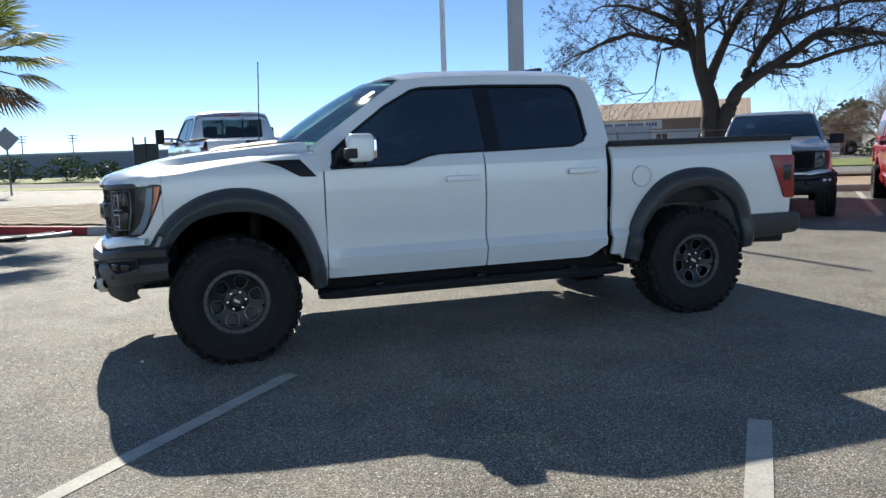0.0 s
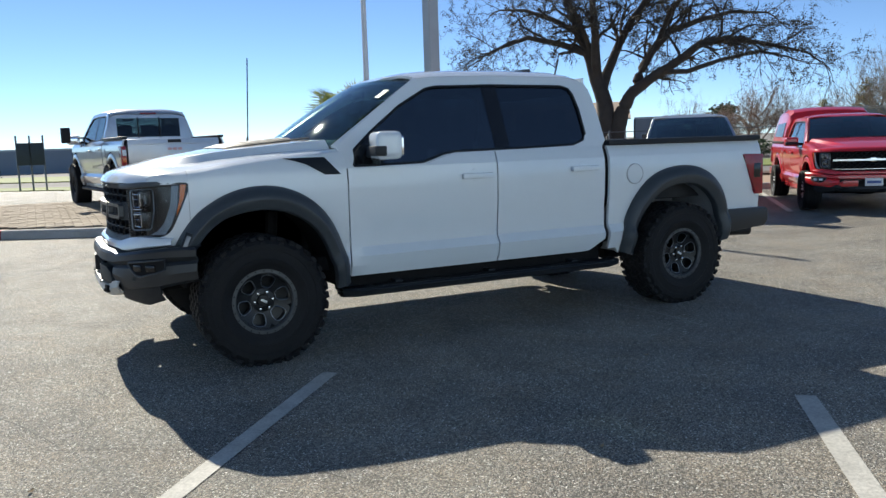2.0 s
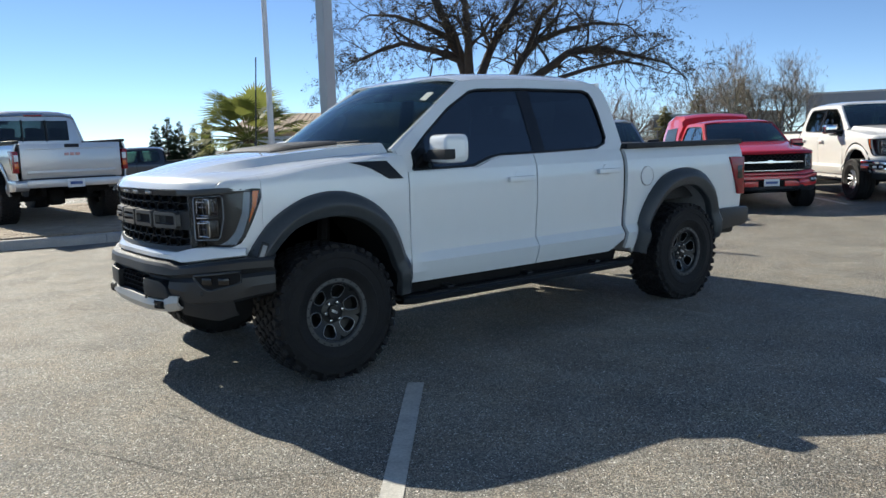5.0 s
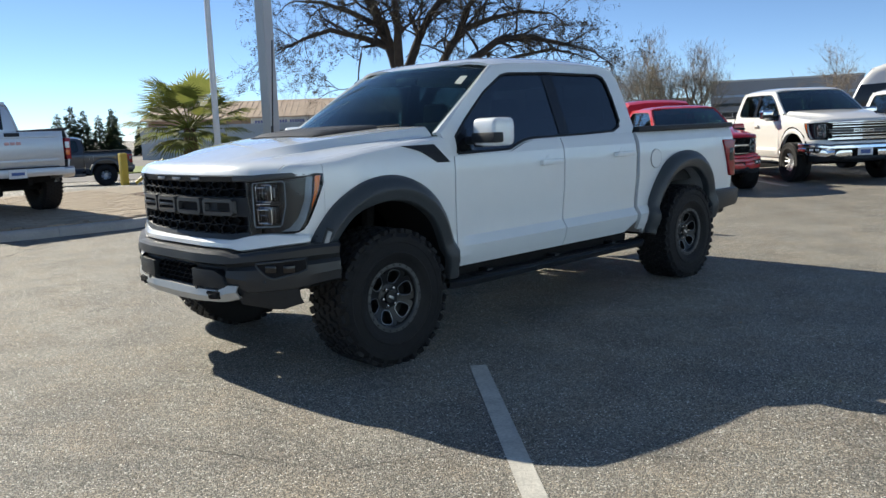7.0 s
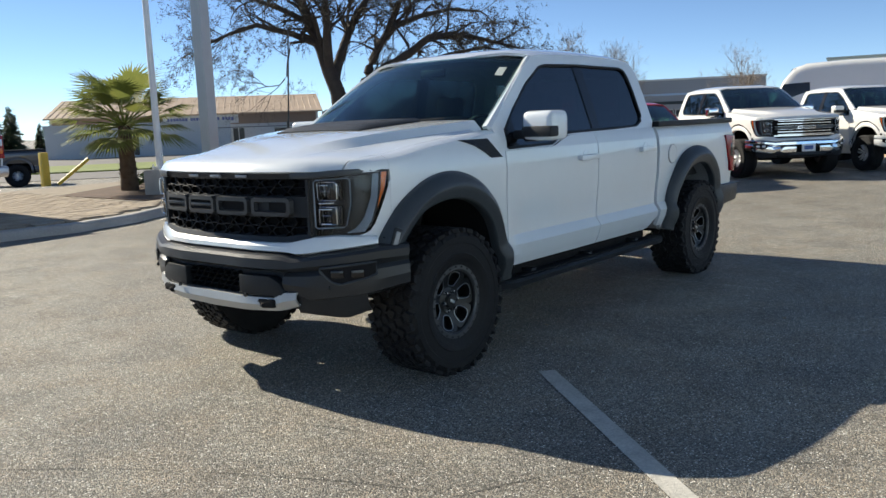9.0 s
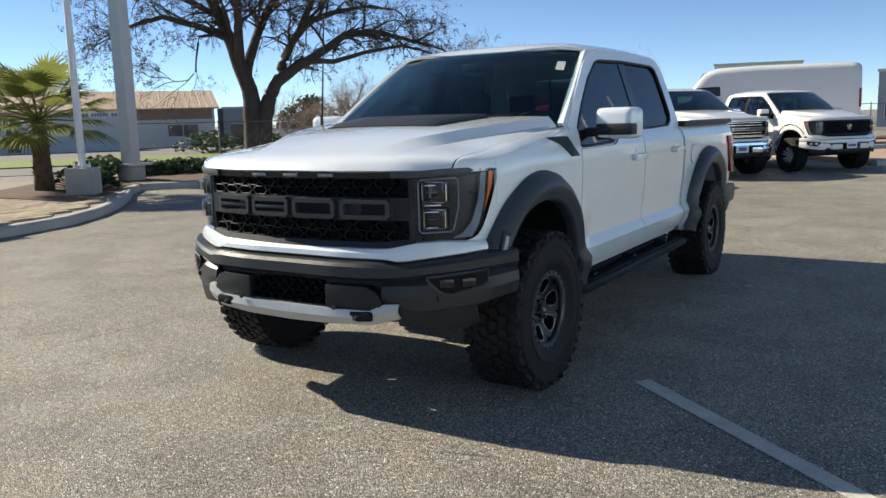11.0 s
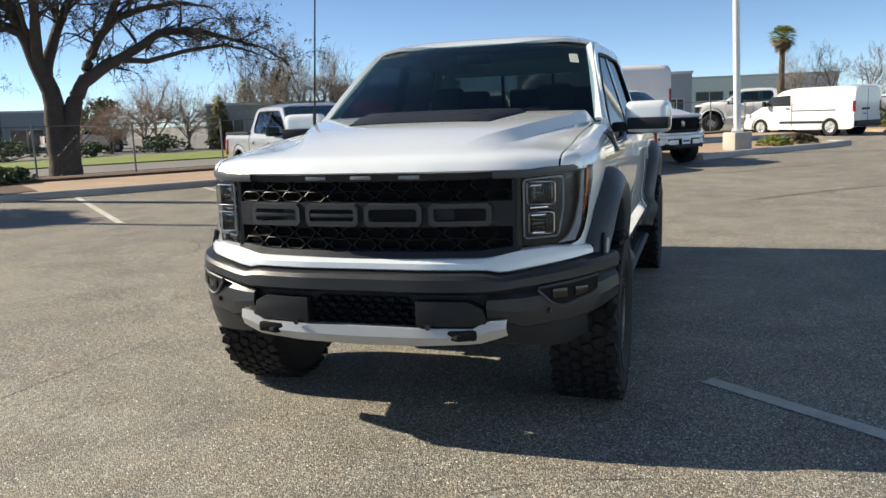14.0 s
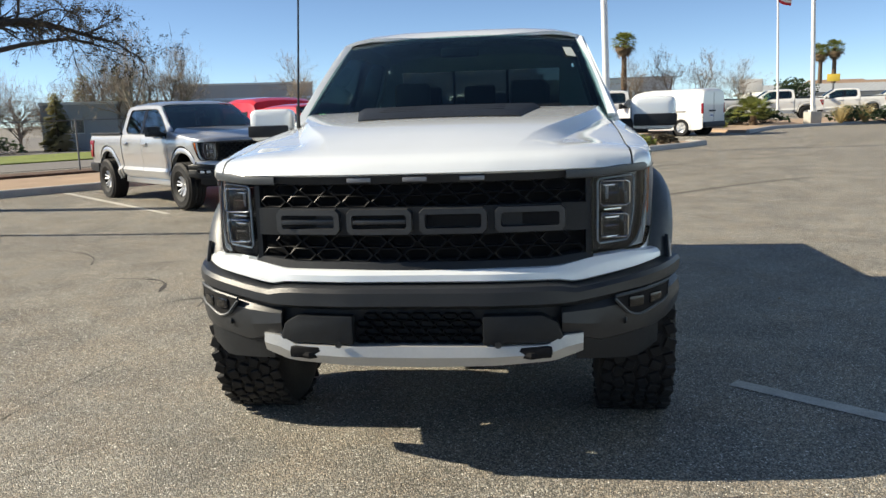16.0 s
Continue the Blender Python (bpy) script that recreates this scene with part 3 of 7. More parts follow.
def pickup(label, P, m, name="pickup_truck", group=""):
    """A crew-cab pickup with its front towards -x, wheelbase 3.7 m; P says how it is finished."""
    T = thing(name, label, "pickup truck", group)
    paint, main = P["paint"], P.get("main", False)
    trim = P.get("trim", M_BUMP)
    fl = P.get("flare", None)
    tint = P.get("tint", G_TINT)
    # doors, fenders and bed sides
    f_arch = lambda x: terp(F_OUT, x) - .03 if -2.40 < x < -1.195 else .5
    r_arch = lambda x: terp(R_OUT, x) - .03 if 1.245 < x < 2.475 else (.53 if x < 2 else .775)
    for s in (-1, 1):
        belt = lambda x: terp([(-1.19, 1.30), (-.58, 1.306), (-.40, 1.363), (-.30, 1.378), (.35, 1.387), (1.085, 1.395), (1.12, 1.40)], x)
        d1 = part("front_door", shell(columns(span(-1.183, .033, 26), lambda x: .525, belt, s), -.03 * s), paint, T, "", True, 13)
        d2 = part("rear_door", shell(columns(span(.045, 1.071, 22), lambda x: .525 + .10 * smooth01(x, .9, 1.1), belt, s), -.03 * s), paint, T, "", True, 13)
        for xa in (.039, -1.189):
            part("door_seal", shell(columns([xa - .02, xa + .02], lambda x: .53, lambda x: 1.29 if xa < 0 else 1.375, s, -.036), -.004 * s), M_DARK, T)
        for d, xa, z in ((d1, -.154, 1.204), (d2, .85, 1.218)):
            bm = B()
            box(bm, (xa, s * 1.045, z), (.262, .022, .042), .01)
            box(bm, (xa - .10, s * 1.025, z), (.045, .04, .04), .008); box(bm, (xa + .10, s * 1.025, z), (.045, .04, .04), .008)
            h = part("door_handle", bm, P.get("handle", paint), d)
            part("handle_cup", lathe(B(), [(0, s * .001), (.046, s * .001), (.05, 0), (.05, s * -.01)], 20, (xa, s * 1.010, z + .006)), paint, d)
        top = lambda x: hood_z(x, .87) - .045
        xs = span(-2.28, -1.193, 34)
        bm = shell(columns(xs, f_arch, top, s, roll=lambda x: hood_z(x, .87)), -.02 * s)
        sheet(bm, columns(span(-2.53, -2.282, 8), lambda x: 1.248, lambda x: max(1.262, top(x)), s, roll=lambda x: hood_z(x, .87)))
        sheet(bm, columns(span(-2.52, -2.282, 10), lambda x: .80 + .03 * smooth01(x, -2.52, -2.4), lambda x: terp([(-2.52, .903), (-2.47, .906), (-2.43, .918), (-2.40, .94), (-2.36, 1.022), (-2.33, 1.085), (-2.28, 1.205)], x), s))
        fend = part("front_fender", bm, paint, T)
        bed_top = 1.398
        bs = part("bed_side", shell(columns(span(1.125, 2.872, 44), r_arch, lambda x: bed_top, s), -.03 * s), paint, T, "", True, 13)
        # main truck's sill is coloured dark for the shade under its doors
        part("sill", box(B(), (-.06, s * (.80 if main else .88), .465), (2.36, .12, .13), .02), M_DARK if main else paint, T)
        # wheel arches
        for nm, out, inn in (("front_flare", fine_line(F_OUT), fine_line(F_IN)), ("rear_flare", fine_line(R_OUT), fine_line(R_IN))):
            prof = ((0, .004), (.05, .035), (.25, .070), (.50, .092), (.56, .092), (.95, .062), (1.0, .05), (1.02, .0)) if fl else ((.4, -.004), (.6, .008), (.85, .012), (1.0, .006), (1.0, -.05))
            rows = []
            for (xo, zo), (xi, zi) in zip(out, inn):
                r = []
                for k, bulge in prof:
                    x, z = xo + (xi - xo) * k, zo + (zi - zo) * k
                    r.append((x, s * (terp(SIDE, min(1.2, max(.53, zo))) - (.25 * (-2.0 - xo) ** 2 if xo < -2.0 else 0) * (1 - k * .9) + bulge), z))
                rows.append(r)
            fb = B(); sheet(fb, rows)
            if fl:
                bmesh.ops.subdivide_edges(fb, edges=fb.edges[:], cuts=1, smooth=.25, use_grid_fill=True)
            thicken(fb, .012, (-1.84 if nm[0] == 'f' else 1.86, 0, .45))
            flare = part(nm, fb, fl or paint, fend if nm[0] == "f" else bs, "", True, 30)
            # liner
            lin = B()
            rows = [[(x, s * yy, z + .01) for yy in (1.02, .9, .7, .5)] for x, z in inn]
            sheet(lin, rows)
            vs = [lin.verts.new((x, s * .5, z + .01)) for x, z in inn]
            lin.faces.new(vs)
            part("arch_liner", lin, M_DARK if nm[0] == "f" or not main else M_LINER, T, "", True)
        if fl:
            q = Matrix.Rotation(.42, 4, "Y") @ Matrix.Rotation(s * .35, 4, "Z")
            mk = part("marker_light", box(B(), (-2.325, s * 1.052, .875), (.05, .016, .125), .006, q), M_BLACK, fend, "dark side marker lamp")
            part("lens", box(B(), (-2.325, s * 1.059, .875), (.028, .010, .085), .004, q), M_MARK, mk)
        # cab side frame, glass and pillars
        part("window_frame", ring(CAB, DLO, cab_y, s, -.035 * s), paint, T)
        bm = B(); tube(bm, [(x, s * (cab_y(z) - .004), z) for x, z in DLO + DLO[:1]], .011, 6, False)
        part("window_seal", bm, M_BLACK, T)
        f_poly = [(-1.13, 1.315), (-1.112, 1.43), (-.95, 1.565), (-.70, 1.745), (-.47, 1.868), (-.38, 1.886), (.035, 1.896), (.075, 1.397), (-.30, 1.393), (-.40, 1.378), (-.58, 1.322)]
        r_poly = [(.155, 1.897), (.78, 1.892), (.85, 1.87), (.885, 1.82), (.915, 1.70), (.935, 1.50), (.905, 1.45), (.80, 1.413), (.35, 1.402), (.19, 1.40)]
        for nm, poly, d in (("front_window", f_poly, d1), ("rear_window", r_poly, d2)):
            bm = prism(B(), [(x, s * (cab_y(z) - .014), z) for x, z in poly], (0, -s * .004, 0))
            part(nm, bm, G_DARK if main and nm == "rear_window" else tint, d, "", False)
        poly = [(.03, 1.90), (.16, 1.90), (.195, 1.398), (.07, 1.395)]
        part("b_pillar", prism(B(), [(x, s * (cab_y(z) - .008), z) for x, z in poly], (0, -s * .03, 0)), M_BLACKGLOSS, T)
        tri = [(-1.13, 1.315), (-1.112, 1.43), (-.985, 1.535), (-.985, 1.318)]
        part("mirror_sail", prism(B(), [(x, s * (cab_y(z) - .006), z) for x, z in tri], (0, -s * .02, 0)), M_BLACKGLOSS, d1)
        rows = []
        for k in span(0, 1, 8):
            a = Vector((-1.265 + (.735) * k, .872 - .147 * k, 1.462 + .485 * k))
            bx = Vector((-1.245 + (.715) * k, cab_y(1.455 + .49 * k), 1.455 + .49 * k))
            mid = (a + bx) / 2 + Vector((-.018, .012, .006))
            rows.append([(p.x, s * p.y, p.z) for p in (a, a * .6 + bx * .4 + Vector((-.012, .006, .006)), mid, bx)])
        part("a_pillar", shell(rows, .02 * s), paint, T)
        # mirror
        mm = P.get("mirror", paint)
        bm = B()
        box(bm, (-.955, s * 1.16, 1.455), (.185, .26, .195), .05, Matrix.Rotation(s * .12, 4, "Z"), 4)
        mir = part("mirror", bm, mm, d1)
        bm = B()
        box(bm, (-1.025, s * 1.165, 1.418), (.085, .245, .07), .012, Matrix.Rotation(s * .12, 4, "Z"))
        box(bm, (-.985, s * 1.01, 1.40), (.08, .13, .06), .02)
        box(bm, (-.97, s * 1.08, 1.365), (.10, .10, .025), .01)
        part("mirror_arm", bm, M_BLACK, mir, "black plastic mirror arm")
        part("mirror_glass", box(B(), (-.862, s * 1.155, 1.452), (.006, .19, .14), .02, Matrix.Rotation(s * .12, 4, "Z")), M_CHROME, mir)
        part("turn_signal", box(B(), (-.93, s * 1.288, 1.44), (.03, .008, .06), .003), M_CLEAR, mir)
        # side step
        bm = B()
        rows = [[(x, s * yy, zz) for yy, zz in ((.90, .385), (.98, .37), (1.03, .385), (1.04, .42), (1.02, .435), (.88, .435))] for x in (-1.25, -1.15, -.4, .4, 1.12, 1.24)]
        rows[0] = [(x, y * .94, z) for x, y, z in rows[0]]; rows[-1] = [(x, y * .94, z) for x, y, z in rows[-1]]
        sheet(bm, rows, True)
        if P.get("step", True):
            st = part("side_step", bm, M_BLACK, T, "black running board")
            part("step_tread", box(B(), (-.03, s * .955, .438), (1.95, .07, .008), .003), M_RUBBER, st)
            for x in (-.8, 0, .8):
                part("bracket", box(B(), (x, s * .82, .44), (.06, .26, .04), .008), M_BLACK, st)
        # tail lamp
        poly = [(2.64, 1.268), (2.665, 1.275), (2.885, 1.268), (2.885, .90), (2.81, .90), (2.79, .92)]
        tl = part("tail_light", prism(B(), [(x, s * .93, z) for x, z in poly], (0, s * .095, 0), .008), M_TAIL, T, "red wrap-round tail light")
        part("lamp_segment", box(B(), (2.81, s * 1.024, 1.12), (.085, .006, .13), .003), M_BLACKGLOSS if main else M_MARK, tl, "smoked lamp segment")
        part("lamp_segment", box(B(), (2.875, s * .965, 1.15), (.03, .075, .11), .008), M_CLEAR, tl)
        part("lamp_segment", box(B(), (2.875, s * .965, 1.02), (.028, .07, .09), .008), M_AMBER if not main else M_TAIL, tl)
        # fuel flap on the driver's side
        if s < 0:
            part("fuel_flap", lathe(B(), [(0, -.004), (.078, -.004), (.082, 0), (.082, .01)], 36, (1.385, s * 1.013, 1.15)), paint, bs)
            part("flap_seam", lathe(B(), [(.083, -.0015), (.087, -.0015), (.087, .01)], 36, (1.385, s * 1.013, 1.15)), M_LINER, bs)
        # fender vent
        if main:
            poly = [(-1.644, 1.388), (-1.346, 1.388), (-1.238, 1.264), (-1.353, 1.266), (-1.50, 1.352)]
            vent = part("fender_vent", prism(B(), [(x, s * (side_y(x, z) - .014), z) for x, z in poly], (0, s * .026, 0), .003), M_BLACK, fend, "black louvred fender vent")
        # bed rails and inner bed
        part("bed_rail", box(B(), (2.0, s * .945, 1.418), (1.75, .11, .05), .014), M_BLACK, T, "black plastic bed rail cap")
        part("bed_wall", box(B(), (2.0, s * .87, 1.15), (1.72, .05, .48), .01), M_BLACK if main else paint, T)
        part("bumper_end", prism(B(), [(x, s * .80, z) for x, z in ((2.44, .775), (2.92, .775), (2.95, .75), (2.95, .65), (2.90, .60), (2.47, .57))], (0, s * .235, 0), .014), P.get("rear_bumper", trim), T)
        # headlight
        path = [(-2.635, .70), (-2.61, .76), (-2.575, .815), (-2.53, .87), (-2.47, .922), (-2.40, .955), (-2.33, .973), (-2.275, .985)]
        zb = [.905, .905, .905, .907, .91, .945, 1.09, 1.215]
        zt = [1.243, 1.246, 1.25, 1.253, 1.255, 1.255, 1.254, 1.25]
        rows = [[(x, s * y, a + (b - a) * k) for k in (0, .25, .5, .75, 1)] for (x, y), a, b in zip(path, zb, zt)]
        hl = part("headlight", shell(rows, .006 * s), G_LAMP, T, "clear headlight lens with amber corner")
        rows = [[(x + max(.02, .11 - .02 * i), s * (y - .035), a + (b - a) * k) for k in (0, 1)] for i, ((x, y), a, b) in enumerate(zip(path, zb, zt))]
        part("lamp_housing", shell(rows, .01 * s), M_LAMPIN, hl)
        bm = B()
        for k, (za, ha) in enumerate(((1.155, .11), (1.02, .11))):
            box(bm, (-2.535, s * .79, za), (.07, .10, ha), .012)
        part("lamp_module", bm, M_BLACKGLOSS, hl, "two stacked dark lamp modules")
        for za, hh, ww in ((1.153, .050, .060), (1.020, .048, .054)):
            bm = B(); box(bm, (-2.548, s * .800, za), (.02, ww * 1.5, hh * 1.3), .012, Matrix.Rotation(-s * .4, 4, "Z"), 3)
            proj = part("projector", bm, M_MARK, hl, "clear square projector lens")
            loop = [(-1, -.8), (-.8, -1), (.8, -1), (1, -.8), (1, .8), (.8, 1), (-.8, 1), (-1, .8), (-1, -.8)]
            bm = B(); tube(bm, [(-2.588 + .5 * (.012 + ww * u * .5), s * (.800 + ww * u), za + hh * v) for u, v in loop], .0025, 6, False)
            tube(bm, [(-2.592, s * (.800 - ww * .7), za), (-2.552, s * (.800 + ww * .8), za)], .003, 5)
            part("module_trim", bm, M_CHROME, proj, "thin chrome frame round the lamp")
        for zf, y0, y1 in ((1.185, .74, .80), (1.088, .74, .825), (1.055, .745, .83), (.975, .75, .81)):
            part("reflector_fin", box(B(), (-2.572, s * (y0 + y1) / 2, zf), (.03, y1 - y0, .007), .002, Matrix.Rotation(-s * .6, 4, "Z")), M_CHROME, hl, "thin chrome reflector fin")
        bm = B()
        tube(bm, [(-2.612, s * .728, 1.20), (-2.606, s * .738, 1.213), (-2.50, s * .872, 1.22), (-2.488, s * .883, 1.207), (-2.488, s * .883, 1.08), (-2.51, s * .865, .965), (-2.52, s * .855, .953), (-2.605, s * .738, .95), (-2.612, s * .728, .963), (-2.612, s * .728, 1.20)], .0042, 8, False)
        part("light_guide", bm, M_LAMPSTRIP, hl, "tall pale daytime light loop")
        lens_y = lambda x: terp(path, x) - .012
        strip = [(-2.52, .922), (-2.435, .922), (-2.395, .985), (-2.355, 1.10), (-2.34, 1.238), (-2.378, 1.238), (-2.395, 1.11), (-2.435, 1.0), (-2.48, .945)]
        part("lamp_strip", prism(B(), [(x, s * lens_y(x), z) for x, z in strip], (.004, -s * .006, 0)), M_LAMPSTRIP, hl, "silvery outer light strip", False)
        amber = [(-2.362, 1.045), (-2.312, 1.155), (-2.292, 1.243), (-2.328, 1.243), (-2.336, 1.15)]
        part("amber_reflector", prism(B(), [(x, s * (lens_y(x) + .006), z) for x, z in amber], (.004, -s * .006, 0)), M_AMBER, hl, "", False)
        # wheels
        r, hz = P.get("tyre", .444), P.get("drop", 0.0)
        make_wheel(T, (-1.845, s * .935, r - .012 + hz), s, P.get("wheel", "main"), r)
        make_wheel(T, (1.855, s * .935, r - .012 + hz), s, P.get("wheel", "main"), r)
    # hood
    rows = []
    for k in [0, .015, .04, .08, .13, .2, .28, .36, .45, .55, .65, .75, .85, .93, 1.0]:
        half = []
        for j in range(13):
            x = -2.7 + 1.35 * k
            for _ in range(4):
                c, w = dome_y(x), dome_w(x)
                y = (.12, c * .4, c * .7, c * .9, c - .012, c, c + .006, c + w * .5, c + w - .006, c + w, c + w + .012, (c + w + .87) / 2, .87)[j]
                x0 = terp(HF, y)
                x1 = -1.40 + .13 * (max(.3, y) / .87) ** 2
                x = x0 + (x1 - x0) * k
            half.append((x, y, hood_z(x, y)))
        rows.append([(x, -y, z) for x, y, z in half[::-1]] + half)
    hood = part("hood", shell(rows, -.02), paint, T)
    if main:
        rows = []
        for i, x in enumerate(span(-1.92, -1.44, 6)):
            hw = .40 + .10 * i / 5
            rows.append([(x, hw * k, hood_z(x, hw * k * .9) + (.004 if abs(k) == 1 else .022 if 0 < i else .006)) for k in (-1, -.93, -.6, -.2, .2, .6, .93, 1)])
        hv = part("hood_vent", shell(rows, .012), M_BLACK, hood, "black heat extractor on the hood")
        for i in range(3):
            for sg in (-1, 1):
                part("vent_louvre", box(B(), (-1.74 + .10 * i, sg * .2, hood_z(-1.74 + .1 * i, .2) + .018), (.05, .24, .010), .004, Matrix.Rotation(-.05, 4, "Y")), M_BLACK, hv)
    # cowl, windscreen, wipers
    rows = [[(terp([(0, -1.42), (.3, -1.42), (.9, -1.27)], abs(y)) + dx, y, hood_z(-1.42, y) - dz) for dx, dz in ((0, .008), (.05, .02), (.10, .012), (.16, .0))] for y in span(-.87, .87, 15)]
    part("cowl", shell(rows, -.01), M_BLACK, T, "black plastic cowl")
    def ws(u, v):
        w, xc, xe = .872 - .147 * v, -1.47 + .80 * v, -1.27 + .735 * v
        zc, ze = 1.468 + .505 * v, 1.462 + .485 * v
        q = (u) ** 2
        return (xc + (xe - xc) * q, w * u, zc + (ze - zc) * q + .03 * math.sin(math.pi * v) * (1 - .3 * q))
    wscreen = part("windscreen", shell([[ws(u, v) for u in span(-1, 1, 17)] for v in span(0, 1, 9)], -.005), P.get("screen", G_WIND), T, "raked windscreen")
    bm = B()
    sheet(bm, [[Vector(ws(u, v)) + Vector((.012, 0, -.008)) for u in span(-1, 1, 17)] for v in (.94, 1.0)])
    part("shade_band", bm, M_BLACKGLOSS, wscreen, "dark band along the screen's top")
    if main:
        p = [Vector(ws(u, v)) + Vector((-.006, 0, .004)) for u, v in ((-.93, .66), (-.86, .67), (-.85, .80), (-.92, .80))]
        part("paper_sticker", prism(B(), p, (.002, 0, -.001)), M_STICK, wscreen, "pale paper sticker in the screen's corner", False)
        p = [Vector(ws(.88 + .06 * math.cos(a), .055 + .025 * math.sin(a))) + Vector((-.006, 0, .004)) for a in [2 * math.pi * k / 14 for k in range(14)]]
        part("green_sticker", prism(B(), p, (.002, 0, -.001)), M_GREEN, wscreen, "", False)
    for y0, y1 in ((.72, .12), (.02, -.62)):
        bm = B()
        tube(bm, [Vector(ws(y / .87, .02 + .05 * (y0 - y) / .6)) + Vector((-.022, 0, .018)) for y in span(y0, y1, 8)], .008, 6)
        part("wiper", bm, M_BLACK, T)
    # roof
    prof = [(-.66, 1.962), (-.61, 1.992), (-.5, 2.022), (-.3, 2.042), (.3, 2.053), (.8, 2.038), (.98, 2.008), (1.06, 1.965), (1.09, 1.93)]
    rows = []
    for k in span(0, 1, 22):
        row = []
        for u in (-1, -.985, -.95, -.88, -.75, -.5, -.25, 0, .25, .5, .75, .88, .95, .985, 1):
            x = (-.66 + .13 * u * u) + (1.09 - (-.66 + .13 * u * u) - .03 * u * u) * k
            ze = terp([(-.53, 1.946), (-.40, 1.962), (.08, 1.975), (.80, 1.968), (.95, 1.95), (1.03, 1.905), (1.06, 1.86)], x)
            row.append((x, u * (cab_y(ze) + .002), ze + (terp(prof, x) - ze) * (1 - abs(u) ** 5)))
        rows.append(row)
    part("roof", shell(rows, -.02), paint, T)
    part("brake_light", box(B(), (1.075, 0, 1.935), (.03, .34, .035), .008), M_TAIL, T)
    if main:
        bm = B(); box(bm, (.84, -.05, 2.065), (.24, .075, .05), .02, Matrix.Rotation(-.12, 4, "Y"), 3)
        part("roof_antenna", bm, M_BLACK, T, "dark shark-fin roof antenna")
    # cab back wall with rear window
    xb = lambda z: terp([(.6, 1.10), (1.40, 1.11), (1.44, 1.10), (1.66, 1.08), (1.85, 1.05), (1.95, 1.04)], z)
    for y0, y1, z0, z1 in ((-.95, .95, .6, 1.46), (-.76, .76, 1.84, 1.965), (-.90, -.66, 1.46, 1.84), (.66, .90, 1.46, 1.84)):
        rows = [[(xb(z), max(-cab_y(z) + .01, min(cab_y(z) - .01, y)), z) for y in span(y0, y1, 5)] for z in span(z0, z1, 5)]
        part("cab_back", shell(rows, .025), paint, T)
    for y0, y1 in ((-.66, -.235), (-.215, .215), (.235, .66)):
        rows = [[(xb(z) - .005, y, z) for y in (y0, y1)] for z in (1.455, 1.845)]
        part("back_window", shell(rows, .004), G_REAR, T, "", False)
    for y in (-.225, .225):
        part("window_divider", box(B(), (1.085, y, 1.65), (.03, .026, .42), .004, Matrix.Rotation(-.1, 4, "Y")), M_BLACK, T)
    # cabin
    bm = B(); box(bm, (-1.02, 0, 1.27), (.36, 1.6, .24), .06, None, 4); box(bm, (-.98, -.42, 1.41), (.2, .42, .05), .02)
    part("dashboard", bm, M_SEAT, T)
    for x, ys in ((-.12, (-.42, .42)), (.82, (-.45, 0, .45))):
        for y in ys:
            bm = B()
            box(bm, (x - .22, y, .98), (.5, .48, .16), .06, None, 3)
            box(bm, (x + .06, y, 1.26), (.14, .46, .58), .06, Matrix.Rotation(.18, 4, "Y"), 3)
            box(bm, (x + .13, y, 1.62), (.09, .26, .18), .04, Matrix.Rotation(.15, 4, "Y"), 3)
            part("seat", bm, M_SEAT, T, "dark seat with head restraint")
    bm = B()
    pts = [(-.72 + .07 * math.sin(a), -.42 + .185 * math.cos(a), 1.36 + .18 * math.sin(a)) for a in span(0, 2 * math.pi, 25)]
    tube(bm, pts, .014, 6, False); box(bm, (-.74, -.42, 1.34), (.05, .2, .06), .02)
    part("steering_wheel", bm, M_SEAT, T)
    part("inner_mirror", box(B(), (-.70, 0, 1.87), (.03, .24, .06), .015), M_BLACK, T)
    # chassis
    bm = B()
    for s in (-1, 1):
        box(bm, (0, s * .42, .56), (5.0, .1, .16), .01)
    box(bm, (-.1, 0, .62), (2.6, 1.75, .10), .02); box(bm, (-1.9, 0, .9), (1.1, 1.0, .5), .05); box(bm, (-2.38, 0, .86), (.34, 1.38, .54), .03)
    tube(bm, [(-1.845, -.9, .43), (-1.845, .9, .43)], .05, 10); tube(bm, [(1.855, -.9, .43), (1.855, .9, .43)], .06, 10)
    box(bm, (1.855, 0, .43), (.3, .32, .3), .08)
    box(bm, (2.4, 0, .72), (.9, 1.6, .14), .04); box(bm, (.9, .35, .5), (.9, .4, .22), .06)
    for x in (-1.7, 1.7):
        for s in (-1, 1):
            tube(bm, [(x, s * .62, .45), (x + .06, s * .60, 1.0)], .045, 8)
    part("chassis", bm, M_DARK, T, "dark underbody with frame rails and axles")
    bm = B(); tube(bm, [(1.3, -.55, .52), (2.2, -.62, .56), (2.62, -.80, .56), (2.88, -.86, .555)], .055, 16)
    part("exhaust_pipe", bm, M_BLACK, T)
    # bed floor and tailgate
    part("bed_floor", box(B(), (2.0, 0, .93), (1.75, 1.76, .05), .01), M_BLACK, T)
    bm = box(B(), (2.855, 0, 1.09), (.055, 1.79, .60), .015)
    tg = part("tailgate", bm, paint, T)
    bm = B()
    box(bm, (2.884, 0, 1.30), (.012, 1.6, .03), .004); box(bm, (2.884, 0, .90), (.012, 1.6, .05), .005)
    part("tailgate_crease", bm, paint, tg)
    part("tailgate_handle", box(B(), (2.888, 0, 1.345), (.02, .26, .06), .01), M_BLACK, tg)
